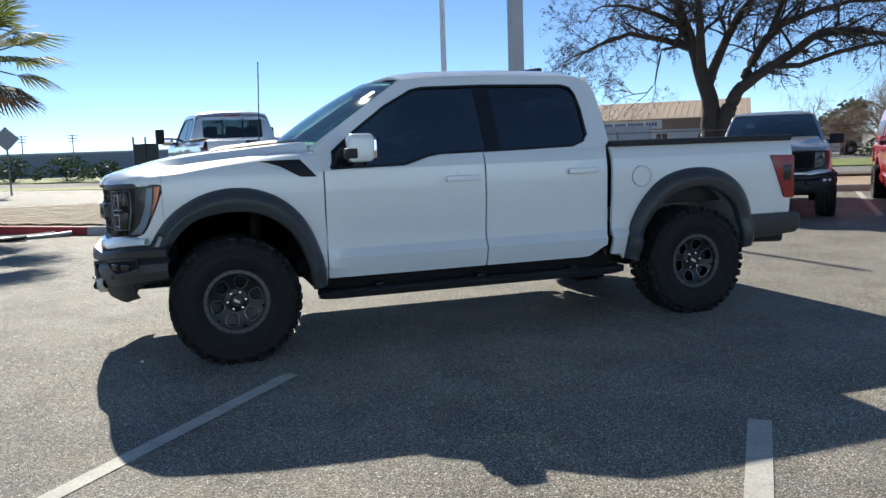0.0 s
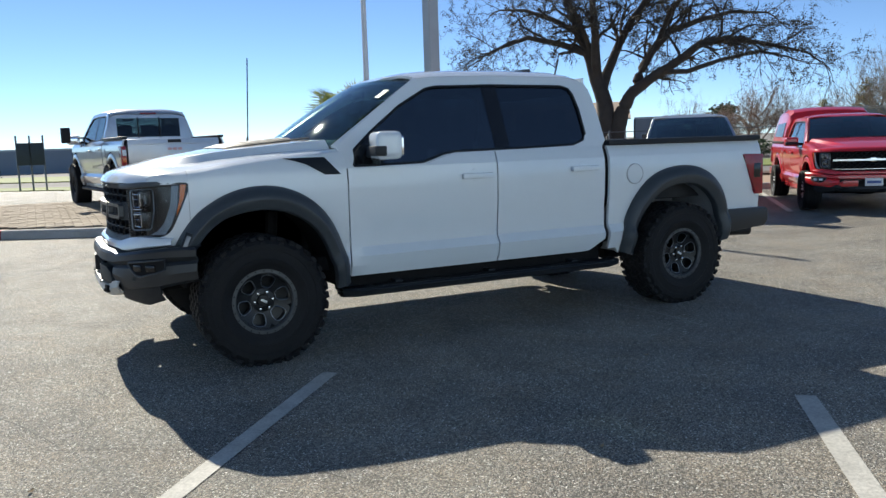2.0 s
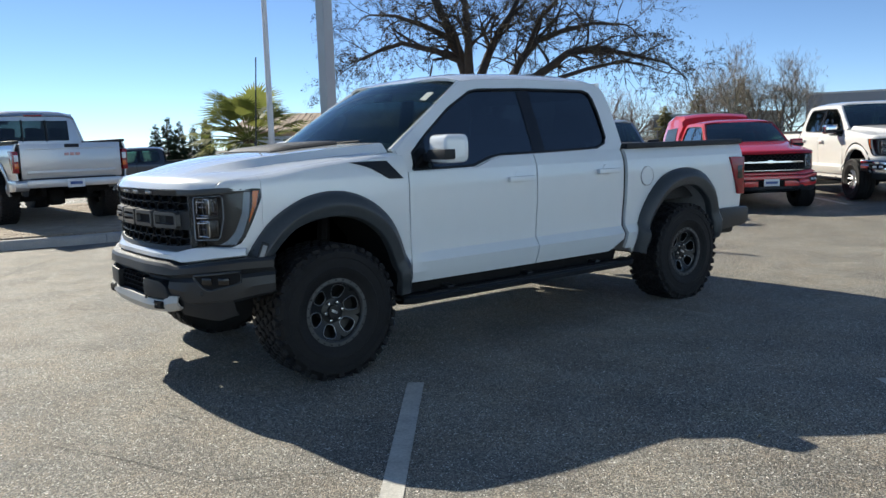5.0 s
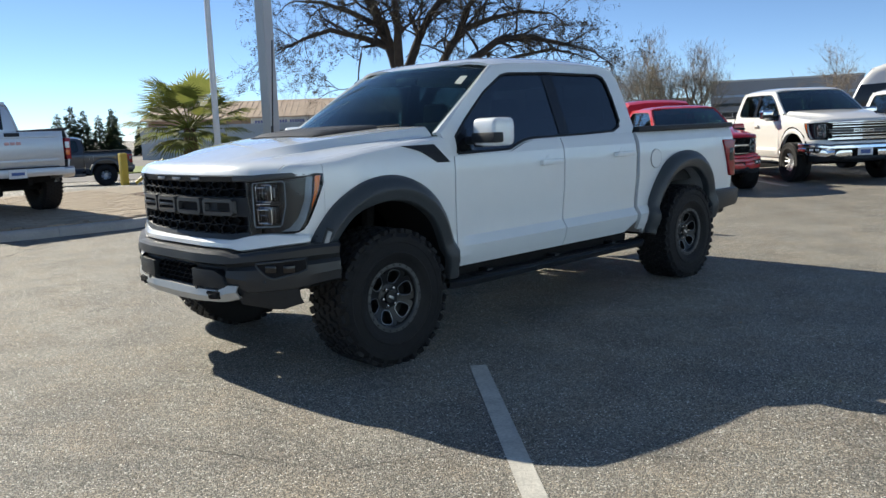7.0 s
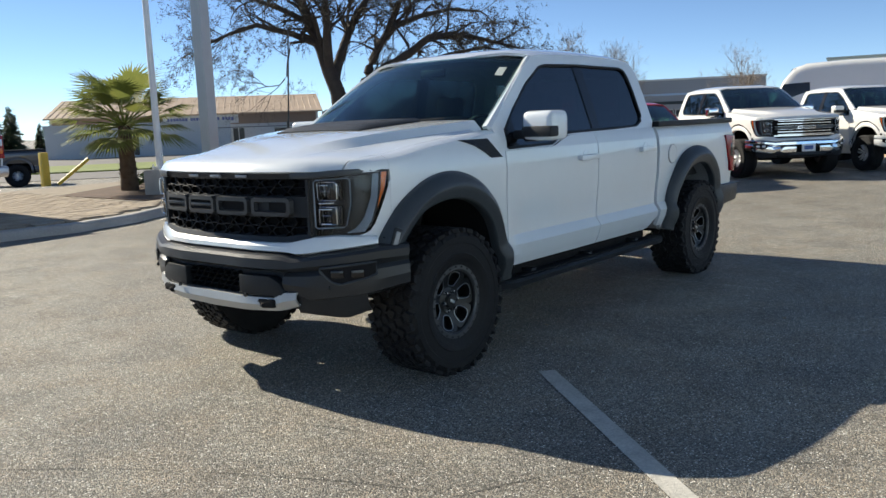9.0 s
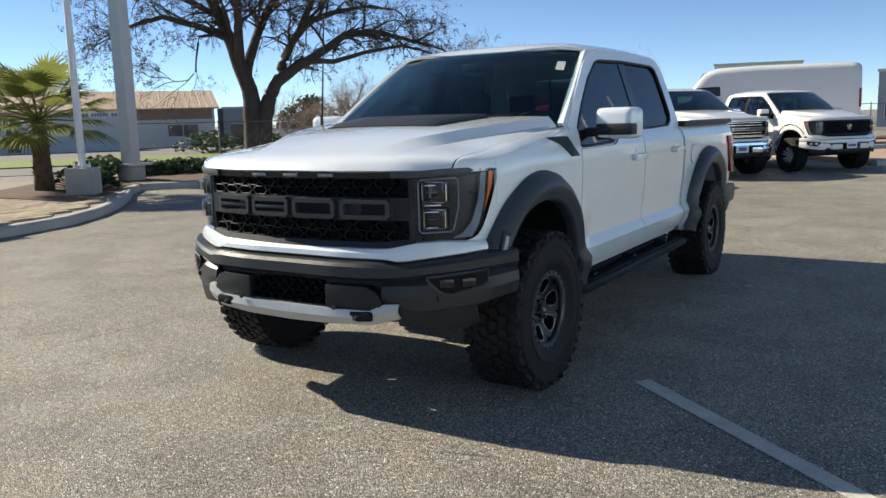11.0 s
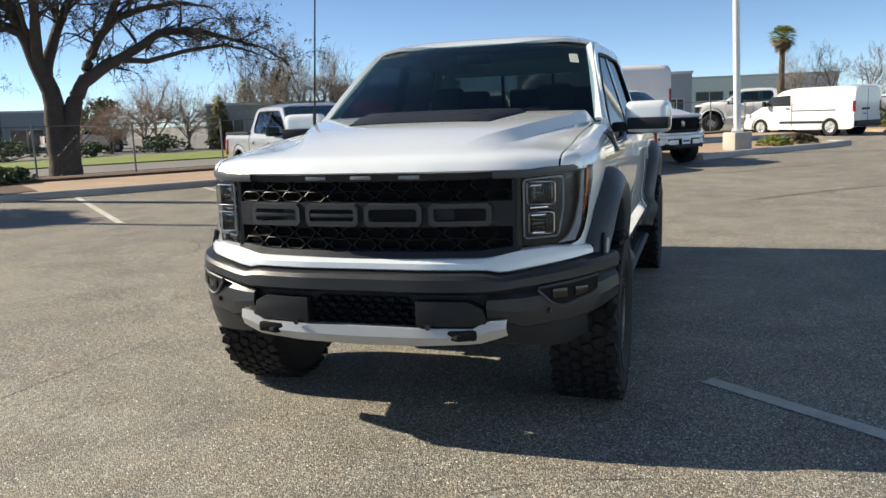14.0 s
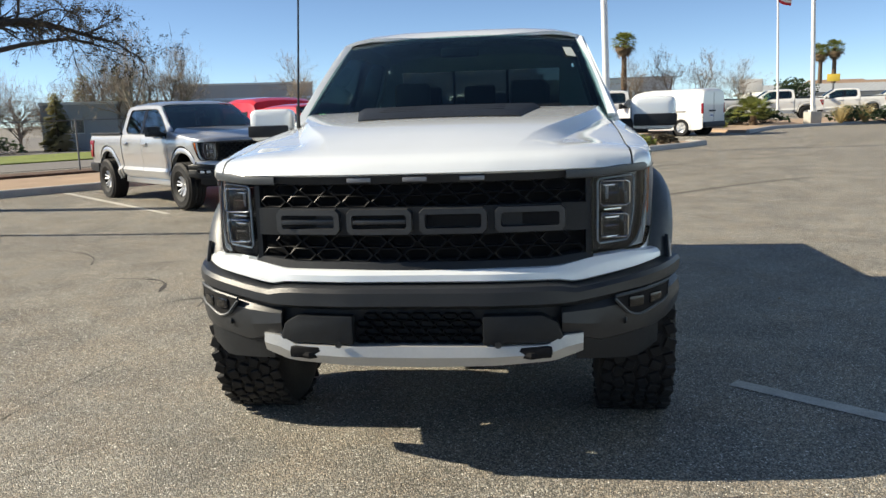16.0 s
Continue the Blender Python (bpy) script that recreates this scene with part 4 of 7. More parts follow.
    if P.get("badge"):
        for k in range(3):
            part("badge_bar", box(B(), (2.888, -.10 + .10 * k, 1.20), (.008, .08, .05), .003), M_SILVERBAR, tg, "plain red-and-chrome badge block")
    rb = part("rear_bumper", box(B(), (2.905, 0, .71), (.11, 1.68, .14), .02), P.get("rear_bumper", trim), T)
    part("bumper_step", box(B(), (2.90, 0, .79), (.13, 1.5, .02), .006), M_BLACK, rb)
    pl = part("number_plate", box(B(), (2.966, 0, .70), (.008, .31, .15), .003), M_PLATE, rb, "pale plate with a plain bar")
    part("plate_bar", box(B(), (2.972, 0, .70), (.003, .22, .05), 0), M_BLUEBAR, pl)
    # front end
    g = lambda y: -2.71 + .09 * (y / .7) ** 2
    lipb = lambda a: (terp([(0, .815), (.56, .815), (.64, .80), (1.06, .855)], a))
    lipt = lambda a: (terp([(0, .874), (.56, .874), (.72, .905), (.9, .915), (1.06, .90)], a))
    part("grille_lip", bands(-1.045, 1.045, 41, [lambda a: (lipb(a), .075), lambda a: (lipb(a) + .010, .055), lambda a: (lipb(a) * .4 + lipt(a) * .6, .058), lambda a: (lipt(a) - .006, .075), lambda a: (lipt(a), .11)], .01), P.get("lip", paint), T)
    part("bumper", bands(-1.11, 1.11, 43, [lambda a: (lipb(a) - .002, .09), lambda a: (lipb(a) - .010, .012), lambda a: (lipb(a) - .028, .0), lambda a: (terp([(0, .735), (.6, .735), (1.06, .785)], a), -.004), lambda a: (.715 if a < .6 else terp([(.6, .71), (1.06, .755)], a), .03), ], .015), trim, T, "dark grey front bumper", True, 16)
    part("bumper_recess", bands(-.62, .62, 21, [lambda a: (.72, .05), lambda a: (.55, .06)], .01), M_BLACK, T)
    for s in (-1, 1):
        rows = []
        for a in span(.58, 1.11, 14):
            zlo = terp([(.58, .60), (.74, .545), (1.0, .575), (1.11, .62)], a)
            zhi = terp([(.6, .71), (1.11, .76)], a)
            row = []
            for k, off in ((0, .05), (.12, .012), (.5, .0), (.85, .008), (1, .03)):
                x, yy = plan_points(a, a, 2, off)[0]
                row.append((x, s * yy, zlo + (zhi - zlo) * k))
            rows.append(row)
        cor = part("bumper_corner", shell(rows, .015 * s), trim, T, "", True, 16)
        rows, rim = [], []
        for a in span(.80, 1.035, 10):
            zlo = terp([(.80, .728), (.86, .662), (.90, .652), (1.02, .69), (1.035, .705)], a)
            zhi = terp([(.80, .742), (1.035, .77)], a)
            x, yy = plan_points(a, a, 2, -.006)[0]
            rows.append([(x, s * yy, zlo + (zhi - zlo) * k) for k in (0, .5, 1)])
            rim.append((x, s * yy, zlo, zhi))
        fog = part("fog_light", shell(rows, .008), M_DARK, cor, "black fog light pocket with two lamps")
        bm = B()
        tube(bm, [(x - .001, y, z) for x, y, z, _ in rim] + [(x - .001, y, z) for x, y, _, z in rim[::-1]] + [(rim[0][0] - .001, rim[0][1], rim[0][2])], .007, 6, False)
        part("pocket_rim", bm, M_FLARE, fog)
        for a in (.885, .97):
            x, yy = plan_points(a, a, 2, -.006)[0]
            part("fog_lamp", box(B(), (x, s * yy, .712), (.022, .074, .046), .01, Matrix.Rotation(-s * (.55 if a < .9 else .78), 4, "Z")), M_BLACKGLOSS if main else M_CLEAR, fog)
        x, yy = plan_points(.84, .84, 2, -.002)[0]
        part("parking_sensor", lathe(B(), [(0, -.006), (.012, -.005), (.014, 0)], 14, (x, s * yy, .635)), M_BUMP, cor)
        # deflector under the corner and the splash plate behind it
        rows = []
        for a in span(.64, 1.0, 9):
            x, yy = plan_points(a, a, 2, .018)[0]
            rows.append([(x + dx, s * yy, z) for dx, z in ((0, .60), (.012, .53), (.03, terp([(.64, .485), (.9, .46), (1.0, .50)], a)))])
        part("bumper_deflector", shell(rows, .008), M_BLACK, cor, "black plastic deflector under the bumper corner")
        part("splash_plate", box(B(), (-2.345, s * .82, .73), (.03, .36, .32), .01), M_DARK, T)
        # lower bumper plates, tow hooks
        pts = []
        for y, z in ((.265, .575), (.265, .692), (.50, .692), (.56, .66), (.585, .60), (.575, .575)):
            pts.append((terp(PLAN, y) - .006, s * y, z))
        part("bumper_plate", prism(B(), pts, (.06, 0, 0), .008), M_BLACK if main else trim, T)
        bm = B(); tube(bm, [(-2.70, s * .40, .535), (-2.77, s * .40, .53), (-2.79, s * .455, .528), (-2.77, s * .51, .53), (-2.70, s * .51, .535)], .017, 8)
        part("tow_hook", bm, M_DARK, T)
        # solid dark box stands in for the shade inside the hook opening
        part("hook_pocket_shade", box(B(), (-2.760, s * .455, .540), (.070, .17, .05), .018), M_DARK, T)
        bm = B(); bmesh.ops.create_cone(bm, cap_ends=True, segments=16, radius1=.014, radius2=.012, depth=.008, matrix=Matrix.Translation((-2.812, s * .325, .578)) @ Matrix.Rotation(math.pi / 2, 4, "Y"))
        part("parking_sensor", bm, M_BUMP, T, "round parking sensor")
    skt = lambda a: terp([(0, .568), (.53, .568), (.575, .602), (.665, .606)], a)
    skb = lambda a: terp([(0, .478), (.3, .485), (.55, .498), (.665, .53)], a)
    part("skid_plate", bands(-.665, .665, 37, [lambda a: (skb(a) - .004, .06), lambda a: (skb(a), .01), lambda a: (skb(a) * .5 + skt(a) * .5, -.012), lambda a: (skt(a), -.004), lambda a: (skt(a) + .003, .05)], .012), P.get("skid", M_SKID), T, "silver skid plate under the bumper")
    part("valance", bands(-.95, .95, 21, [lambda a: (terp([(0, .48), (.7, .56), (.95, .64)], a), .06), lambda a: (terp([(0, .44), (.7, .47), (.95, .55)], a), .22)], .01), M_BLACK, T)
    bm = B(); honeycomb(bm, -.262, .262, .575, .70, 8, 4, lambda y: -2.775, .03)
    part("lower_grille", bm, M_GRILLE, T, "black honeycomb lower grille")
    rows = [[(g(y) + .06, y, z) for y in span(-.71, .71, 9)] for z in (.87, 1.265)]
    part("grille_back", shell(rows, .01), M_DARK, T)
    style = P.get("grille", "main")
    if style == "main":
        for z0, z1 in ((1.126, 1.224), (.902, 1.012)):
            bm = B(); honeycomb(bm, -.68, .68, z0, z1, 11, 2, g, .03)
            part("grille_mesh", bm, M_GRILLE, T, "black honeycomb grille mesh")
        rows = [[(g(y) - dx, y, z) for z, dx in ((1.008, -.02), (1.012, .006), (1.125, .006), (1.129, -.02))] for y in span(-.70, .70, 25)]
        bar = part("grille_bar", shell(rows, .01), M_BLACK, T, "dark grille crossbar with raised blocks")
        for y0, y1 in ((-.60, -.315), (-.29, -.012), (.012, .29), (.315, .60)):
            bm = B(); frame_block(bm, y0, y1, 1.014, 1.123, g)
            if y0 in (.012, .315):
                box(bm, (g((y0 + y1) / 2) - .012, (y0 + y1) / 2, 1.068), (.028, y1 - y0 - .06, .018), .003)
            part("grille_block", bm, M_GRBAR, bar)
            part("block_recess", box(B(), (g((y0 + y1) / 2) - .008, (y0 + y1) / 2, 1.068), (.006, y1 - y0 - .05, .05), 0), M_DARK, bar)
        frm = B()
        top = [[(g(y) - dx, y, z + .012 * smooth01(abs(y), .5, .7)) for z, dx in ((1.215, -.03), (1.222, .004), (1.252, .012), (1.265, -.01))] for y in span(-.71, .71, 25)]
        sheet(frm, top)
        bot = [[(g(y) - dx, y, z + .02 * smooth01(abs(y), .5, .7)) for z, dx in ((.862, -.03), (.868, .016), (.90, .004), (.912, -.03))] for y in span(-.71, .71, 25)]
        sheet(frm, bot)
        for s in (-1, 1):
            sheet(frm, [[(g(.68) - dx, s * y, z) for y, dx in ((.675, -.03), (.68, .004), (.70, .004), (.712, -.03))] for z in span(.89, 1.25, 5)])
        part("grille_frame", frm, M_BLACK, T, "dark grille surround")
        for y in (-.23, 0, .23):
            part("marker_light", box(B(), (g(y) - .012, y, 1.238), (.014, .10, .018), .004), M_MARK, T, "small grille marker light")
        for s in (-1, 1):
            edge = [(-2.66, .60, 1.243), (-2.645, .66, 1.243), (-2.635, .70, 1.243), (-2.61, .76, 1.246), (-2.575, .815, 1.25), (-2.53, .87, 1.253), (-2.47, .922, 1.255), (-2.40, .955, 1.255), (-2.33, .973, 1.254), (-2.285, .983, 1.251)]
            rows = []
            for k, (x, y, z) in enumerate(edge):
                (x0, y0, _), (x1, y1, _) = edge[max(0, k - 1)], edge[min(len(edge) - 1, k + 1)]
                n = Vector((-(y1 - y0), x1 - x0, 0)).normalized()
                w = 1 - .75 * smooth01(k, 6, 9)
                rows.append([(x + n.x * d, s * (y + n.y * d), z + h * w) for d, h in ((-.004, -.022), (.005, -.018), (.009, 0), (.005, .013), (-.006, .016))])
            part("lamp_brow", shell(rows, .003), M_FLARE, T)
    elif style == "slats":
        n = 6
        for k in range(n):
            z = .93 + k * .055
            rows = [[(g(y) - dx, y, zz) for zz, dx in ((z, -.02), (z + .004, .01), (z + .02, .01), (z + .024, -.02))] for y in span(-.6, .6, 15)]
            part("grille_slat", shell(rows, .004), M_CHROME, T)
        rows = [[(g(y) - dx, y, zz) for zz, dx in ((1.045, -.02), (1.05, .02), (1.11, .02), (1.115, -.02))] for y in span(-.66, .66, 15)]
        bar = part("grille_bar", shell(rows, .004), M_FLARE, T)
        for k in range(3):
            bm = B(); frame_block(bm, -.21 + .145 * k, -.08 + .145 * k, 1.05, 1.11, lambda y: g(y) - .02, .014, .012)
            part("grille_block", bm, M_CHROME, bar)
        frm = B()
        for z in (.905, 1.245):
            sheet(frm, [[(g(y) - dx, y, zz) for zz, dx in ((z, -.02), (z, .015), (z + .025, .015), (z + .025, -.02))] for y in span(-.68, .68, 15)])
        part("grille_frame", frm, M_CHROME, T, "chrome grille surround")
    else:
        bm = B(); honeycomb(bm, -.62, .62, .92, 1.23, 12, 7, g, .03)
        part("grille_mesh", bm, M_BLACK, T)
        frm = B()
        for z, zz1 in ((.905, .918), (1.07, 1.105)) if style == "bar" else ((.91, .935), (1.225, 1.25)):
            sheet(frm, [[(g(y) - dx, y, zz) for zz, dx in ((z, -.02), (z, .02), (zz1, .02), (zz1, -.02))] for y in span(-.68, .68, 15)])
        part("grille_frame", frm, P.get("grille_mat", M_CHROME), T)
        bm = B()
        if style == "bar":
            box(bm, (-2.70, 0, 1.09), (.02, .24, .05), .008); box(bm, (-2.70, 0, 1.09), (.024, .10, .08), .008)
        else:
            bmesh.ops.create_cone(bm, cap_ends=True, segments=20, radius1=.07, radius2=.065, depth=.02, matrix=Matrix.Translation((-2.69, 0, 1.09)) @ Matrix.Rotation(math.pi / 2, 4, "Y"))
        part("badge_block", bm, M_CHROME, T, "plain metal badge shape")
        pl = part("number_plate", box(B(), (-2.815, 0, .66), (.008, .31, .15), .003), M_PLATE, T)
        part("plate_bar", box(B(), (-2.82, 0, .66), (.003, .24, .05), 0), M_BLUEBAR, pl)
    if style == "slats":
        pl = part("number_plate", box(B(), (-2.815, 0, .66), (.008, .31, .15), .003), M_PLATE, T)
        part("plate_bar", box(B(), (-2.82, 0, .66), (.003, .2, .08), .0), M_BLUEBAR, pl)
    if main:
        bm = B(); tube(bm, [(-1.445, .85, 1.42), (-1.44, .848, 1.56)], .011, 8); tube(bm, [(-1.44, .848, 1.5), (-1.41, .812, 2.25)], [.0062, .005], 6)
        part("radio_antenna", bm, M_BLACK, T, "thin black whip antenna")
    if P.get("camper"):
        rows = []
        for x in (1.16, 1.22, 1.4, 2.2, 2.7, 2.84):
            h = terp([(1.16, 2.0), (1.22, 2.14), (1.4, 2.21), (2.2, 2.24), (2.7, 2.17), (2.84, 2.05)], x)
            rows.append([(x, y, z) for y, z in ((-.98, 1.43), (-.93, 1.7), (-.84, h - .10), (-.76, h - .02), (-.4, h + .02), (0, h + .03), (.4, h + .02), (.76, h - .02), (.84, h - .10), (.93, 1.7), (.98, 1.43))])
        bm = B(); sheet(bm, rows)
        for r in (rows[0], rows[-1]):
            bm.faces.new([bm.verts.new(p) for p in r])
        cs = part("camper_shell", bm, paint, T, "red hard camper shell over the bed")
        for s in (-1, 1):
            part("shell_window", prism(B(), [(x, s * (1.0 - .22 * (z - 1.43)), z) for x, z in ((1.4, 1.55), (2.6, 1.55), (2.5, 1.86), (1.45, 1.9))], (0, -s * .01, 0)), M_DKWIN, cs, "", False)
    if P.get("tow_mirror"):
        for s in (-1, 1):
            part("tow_mirror", box(B(), (-.93, s * 1.33, 1.56), (.13, .2, .34), .04, None, 3), M_BLACK, T)
            part("tow_mirror_arm", box(B(), (-.94, s * 1.12, 1.50), (.06, .4, .04), .01), M_BLACK, T)
    sc = P.get("scale", (1, 1, 1))
    T.matrix_basis = m @ Matrix.Diagonal((*sc, 1)) @ Matrix.Translation((0, 0, -P.get("drop", 0.0)))
    return T


pickup("white crew-cab off-road pickup with grey flares and black grille",
       dict(paint=M_WHITE, main=True, flare=M_FLARE, wheel="main"), Matrix())

# ---- ground ----
K0, RV, NV = Vector((5.95, 12.5)), Vector((.79, -.613)), Vector((.613, .79))


def ground_z(x, y):
    r = math.hypot(max(x - 4, 0), max(y - 3, 0))
    z = 0.28 * (1 - math.exp(-(r / 14) ** 1.5))
    o = (x - K0.x) * NV.x + (y - K0.y) * NV.y
    return z - 0.5 * smooth01(o, 4.0, 9.0) * smooth01(y, 2, 9)


def so(s, o):
    p = K0 + s * RV + o * NV
    return p.x, p.y


def steps(a, b, near, far, k):
    out, v = [], a
    cuts = list(np.arange(a, b + 1e-6, near))
    d, v = near, b
    while v < far:
        d *= k; v += d; cuts.append(v)
    d, v = near, a
    while v > -far:
        d *= k; v -= d; cuts.insert(0, v)
    return cuts


bm = B()
sheet(bm, [[(x, y, ground_z(x, y)) for y in steps(-14, 44, 1.0, 2600, 1.35)] for x in steps(-14, 62, 1.0, 2600, 1.35)])
tagged(part("ground", bm, M_ASPH, None, "worn grey asphalt of a parking lot with pale aggregate"), "", "ground", "", "structure")


def patch(name, pts, h, material, label, category, kind="structure", dip=.3, cell=2.0):
    """A flat area that follows the ground, h above it; pts is a convex or mild outline."""
    bm = B()
    f = bm.faces.new([bm.verts.new((x, y, 0)) for x, y in pts])
    xs, ys = [p[0] for p in pts], [p[1] for p in pts]
    for ax, lo, hi in (((1, 0, 0), min(xs), max(xs)), ((0, 1, 0), min(ys), max(ys))):
        c = cell if hi - lo < 90 else (hi - lo) / 45
        v = lo + c
        while v < hi:
            bmesh.ops.bisect_plane(bm, geom=bm.verts[:] + bm.edges[:] + bm.faces[:], plane_co=(v, v, 0), plane_no=ax)
            v += c
    for v in bm.verts:
        v.co.z = ground_z(v.co.x, v.co.y) + h
    r = bmesh.ops.extrude_face_region(bm, geom=bm.faces[:])
    for v in r["geom"]:
        if isinstance(v, bmesh.types.BMVert):
            v.co.z -= dip
    bmesh.ops.recalc_face_normals(bm, faces=bm.faces[:])
    return tagged(part(name, bm, material, None, label), "", category, "", kind)


def line(p, q, w, label="worn white parking line painted on the asphalt", material=None, h=.004):
    p, q = Vector(p), Vector(q)
    d = (q - p).normalized(); n = Vector((-d.y, d.x)) * w / 2
    k = max(2, int((q - p).length / .5))
    bm = B()
    rows = [[(a.x + e * n.x, a.y + e * n.y, ground_z(a.x, a.y) + h) for e in (-1, 1)] for a in [p + (q - p) * i / k for i in range(k + 1)]]
    sheet(bm, rows)
    bmesh.ops.solidify(bm, geom=bm.faces[:], thickness=.002)
    return tagged(part("parking_line", bm, material or M_LINE, None, label, False), "", "road marking", "parking lines", "structure")


def kerb(pts, label, material, w=.16, h=.15):
    """A kerb along a line, with a rounded face, in lengths with joints between them."""
    pts = [Vector(p) for p in pts]
    K = tagged(new("kerb"), label, "kerb", "kerbs", "structure")
    total, fine = 0, [pts[0]]
    for a, b in zip(pts, pts[1:]):
        k = max(1, int((b - a).length / .5))
        fine += [a + (b - a) * (i + 1) / k for i in range(k)]
    i = 0
    while i < len(fine) - 1:
        seg = fine[i:i + 6]
        rows = []
        for j, a in enumerate(seg):
            g = i + j
            d = (fine[min(g + 1, len(fine) - 1)] - fine[max(g - 1, 0)]).normalized()
            n = Vector((-d.y, d.x))
            a2 = a + d * (.004 if j == 0 else -.004 if j == len(seg) - 1 else 0)
            z = ground_z(a.x, a.y)
            rows.append([(a2.x + n.x * e, a2.y + n.y * e, z + zz) for e, zz in ((0, -.1), (0.0, .09), (.01, h - .03), (.03, h - .008), (.055, h), (w, h), (w, -.1))])
        bm = B(); vs = sheet(bm, rows)
        bm.faces.new(vs[0]); bm.faces.new(vs[-1][::-1])
        part("kerb_length", bm, material, K)
        i += 5
    return K


# parking lines beside the truck
line((-1.56, -1.52), (-4.9, -5.55), .105)
line((.56, -3.43), (-2.9, -7.6), .115)
line((-4.0, 4.0), (-6.6, 2.3), .11)
for s in (2.3, 5.0, 8.0, 10.9, 14.3, 17.2):
    a = Vector(so(s, -.15)); line(a, a + Vector((-.66, -.75)) * 5.1, .11)

# main island with pavers
FRONT = [(-9.5, 13.6), (-7.2, 11.6), (-5.35, 10.15), (-3.75, 9.05), (-2.4, 8.4), (-1.3, 8.2), (.4, 8.1), (1.5, 8.4), (2.5, 9.0), (3.4, 9.75), (4.5, 10.9), (5.3, 11.85), (5.9, 12.35)]
kerb(FRONT[:4], "kerb with worn dark red paint at the driveway island", M_KRED)
kerb(FRONT[3:], "bare grey concrete kerb round the paved island", M_KERB)
kerb([so(s, 0) for s in (0.05, 2, 4, 8, 14, 20, 28)], "bare grey concrete kerb along the parking row", M_KERB)
patch("island_base", [(x + .02, y + .12) for x, y in FRONT] + [(7.5, 14.5), (7.5, 16.5), (-2.0, 15.6), (-9.5, 15.6)], .13, M_SAND, "sandy bedding under the island's tan pavers", "paving")
patch("verge", [so(.2, .15), so(40, .15), so(40, 3.6), so(.2, 3.6)], .13, M_DIRT, "sandy brown soil strip behind the kerb", "soil")
patch("mulch_bed", [so(-.5, 3.3), so(40, 3.3), so(40, 4.6), so(-.5, 4.6)], .19, M_MULCH, "dark bark mulch along the fence", "mulch")
patch("planter_bed", [(3.0, 10.2), (4.4, 11.3), (5.7, 12.6), (7.6, 11.9), (9.6, 14.6), (5.6, 15.4), (2.6, 13.4)], .145, M_MULCH, "dark soil planting bed round the poles", "soil")
patch("road", [so(-60, 16.5), so(120, 16.5), so(120, 23), so(-60, 23)], .02, M_ROAD, "pale grey public road behind the lot", "road", cell=6)
patch("grass", [so(-70, 23.1), so(120, 23.1), so(120, 33), so(-70, 33)], .08, M_GRASS, "bright green verge of short grass", "grass", "stuff", cell=6)
patch("far_lot", [so(-90, 33.2), so(140, 33.2), so(140, 110), so(-90, 110)], .05, M_ROAD, "dusty grey yard behind the road", "soil", cell=10)

# ---- poles ----
def pole(x, y, r0, r1, h, material, block, label, lean=(0, 0), square=False, z0=None):
    P = thing("light_pole" if square else "flagpole", label, "pole", "poles")
    z = ground_z(x, y) + (.14 if z0 is None else z0)
    bm = B()
    top = (x + lean[0] * h, y + lean[1] * h, z + h)
    bz = z + block[2]
    if square:
        rows = []
        for k in (0, 1):
            c = Vector((x, y, bz)).lerp(Vector(top), k); r = r0 + (r1 - r0) * k
            rows.append([(c.x + r * math.cos(a), c.y + r * math.sin(a), c.z) for a in [math.radians(d + square) for d in (40, 50, 130, 140, 220, 230, 310, 320)]])
        sheet(bm, rows, True)
    else:
        tube(bm, [(x, y, bz), top], [r0, r1], 14)
    shaft = part("shaft", bm, material, P)
    bm = B(); box(bm, (x, y, bz + .03), (r0 * 3.2, r0 * 3.2, .06), .012)
    for dx in (-1, 1):
        for dy in (-1, 1):
            tube(bm, [(x + dx * r0 * 1.3, y + dy * r0 * 1.3, bz + .05), (x + dx * r0 * 1.3, y + dy * r0 * 1.3, bz + .11)], .016, 6)
    part("base_plate", bm, material, P, "bolted base plate")
    bm = B()
    if block[3] == "round":
        tube(bm, [(x, y, z - .2), (x, y, bz - .02), (x, y, bz)], [block[0] / 2, block[0] / 2, block[0] / 2 - .02], 20)
    else:
        box(bm, (x, y, z + block[2] / 2 - .05), (block[0], block[1], block[2] + .1), .03, Matrix.Rotation(block[4], 4, "Z"))
    part("concrete_base", bm, M_CONC, P, "square concrete footing" if block[3] != "round" else "round concrete footing")
    return P


pole(3.97, 11.58, .075, .05, 7.2, M_POLEW, (.55, .55, .52, "square", .7), "tall thin white flagpole on a square concrete footing")
pole(6.75, 13.74, .215, .215, 7.4, M_POLE, (.62, .62, .34, "round"), "square grey parking-lot light pole on a round footing", square=8)
pole(18.1, -2.4, .095, .085, 12, M_POLEW, (.56, .56, .46, "square", .6), "white round light pole on a square concrete footing", lean=(0, .028))
pole(36.4, -13.75, .105, .085, 14, M_POLEW, (.6, .6, .55, "square", .3), "white round light pole on a square concrete footing", lean=(0, .03))
F = pole(45.5, -14.6, .07, .045, 12, M_POLEW, (.4, .4, .1, "round"), "thin white flagpole with a hanging flag", lean=(0, .03))

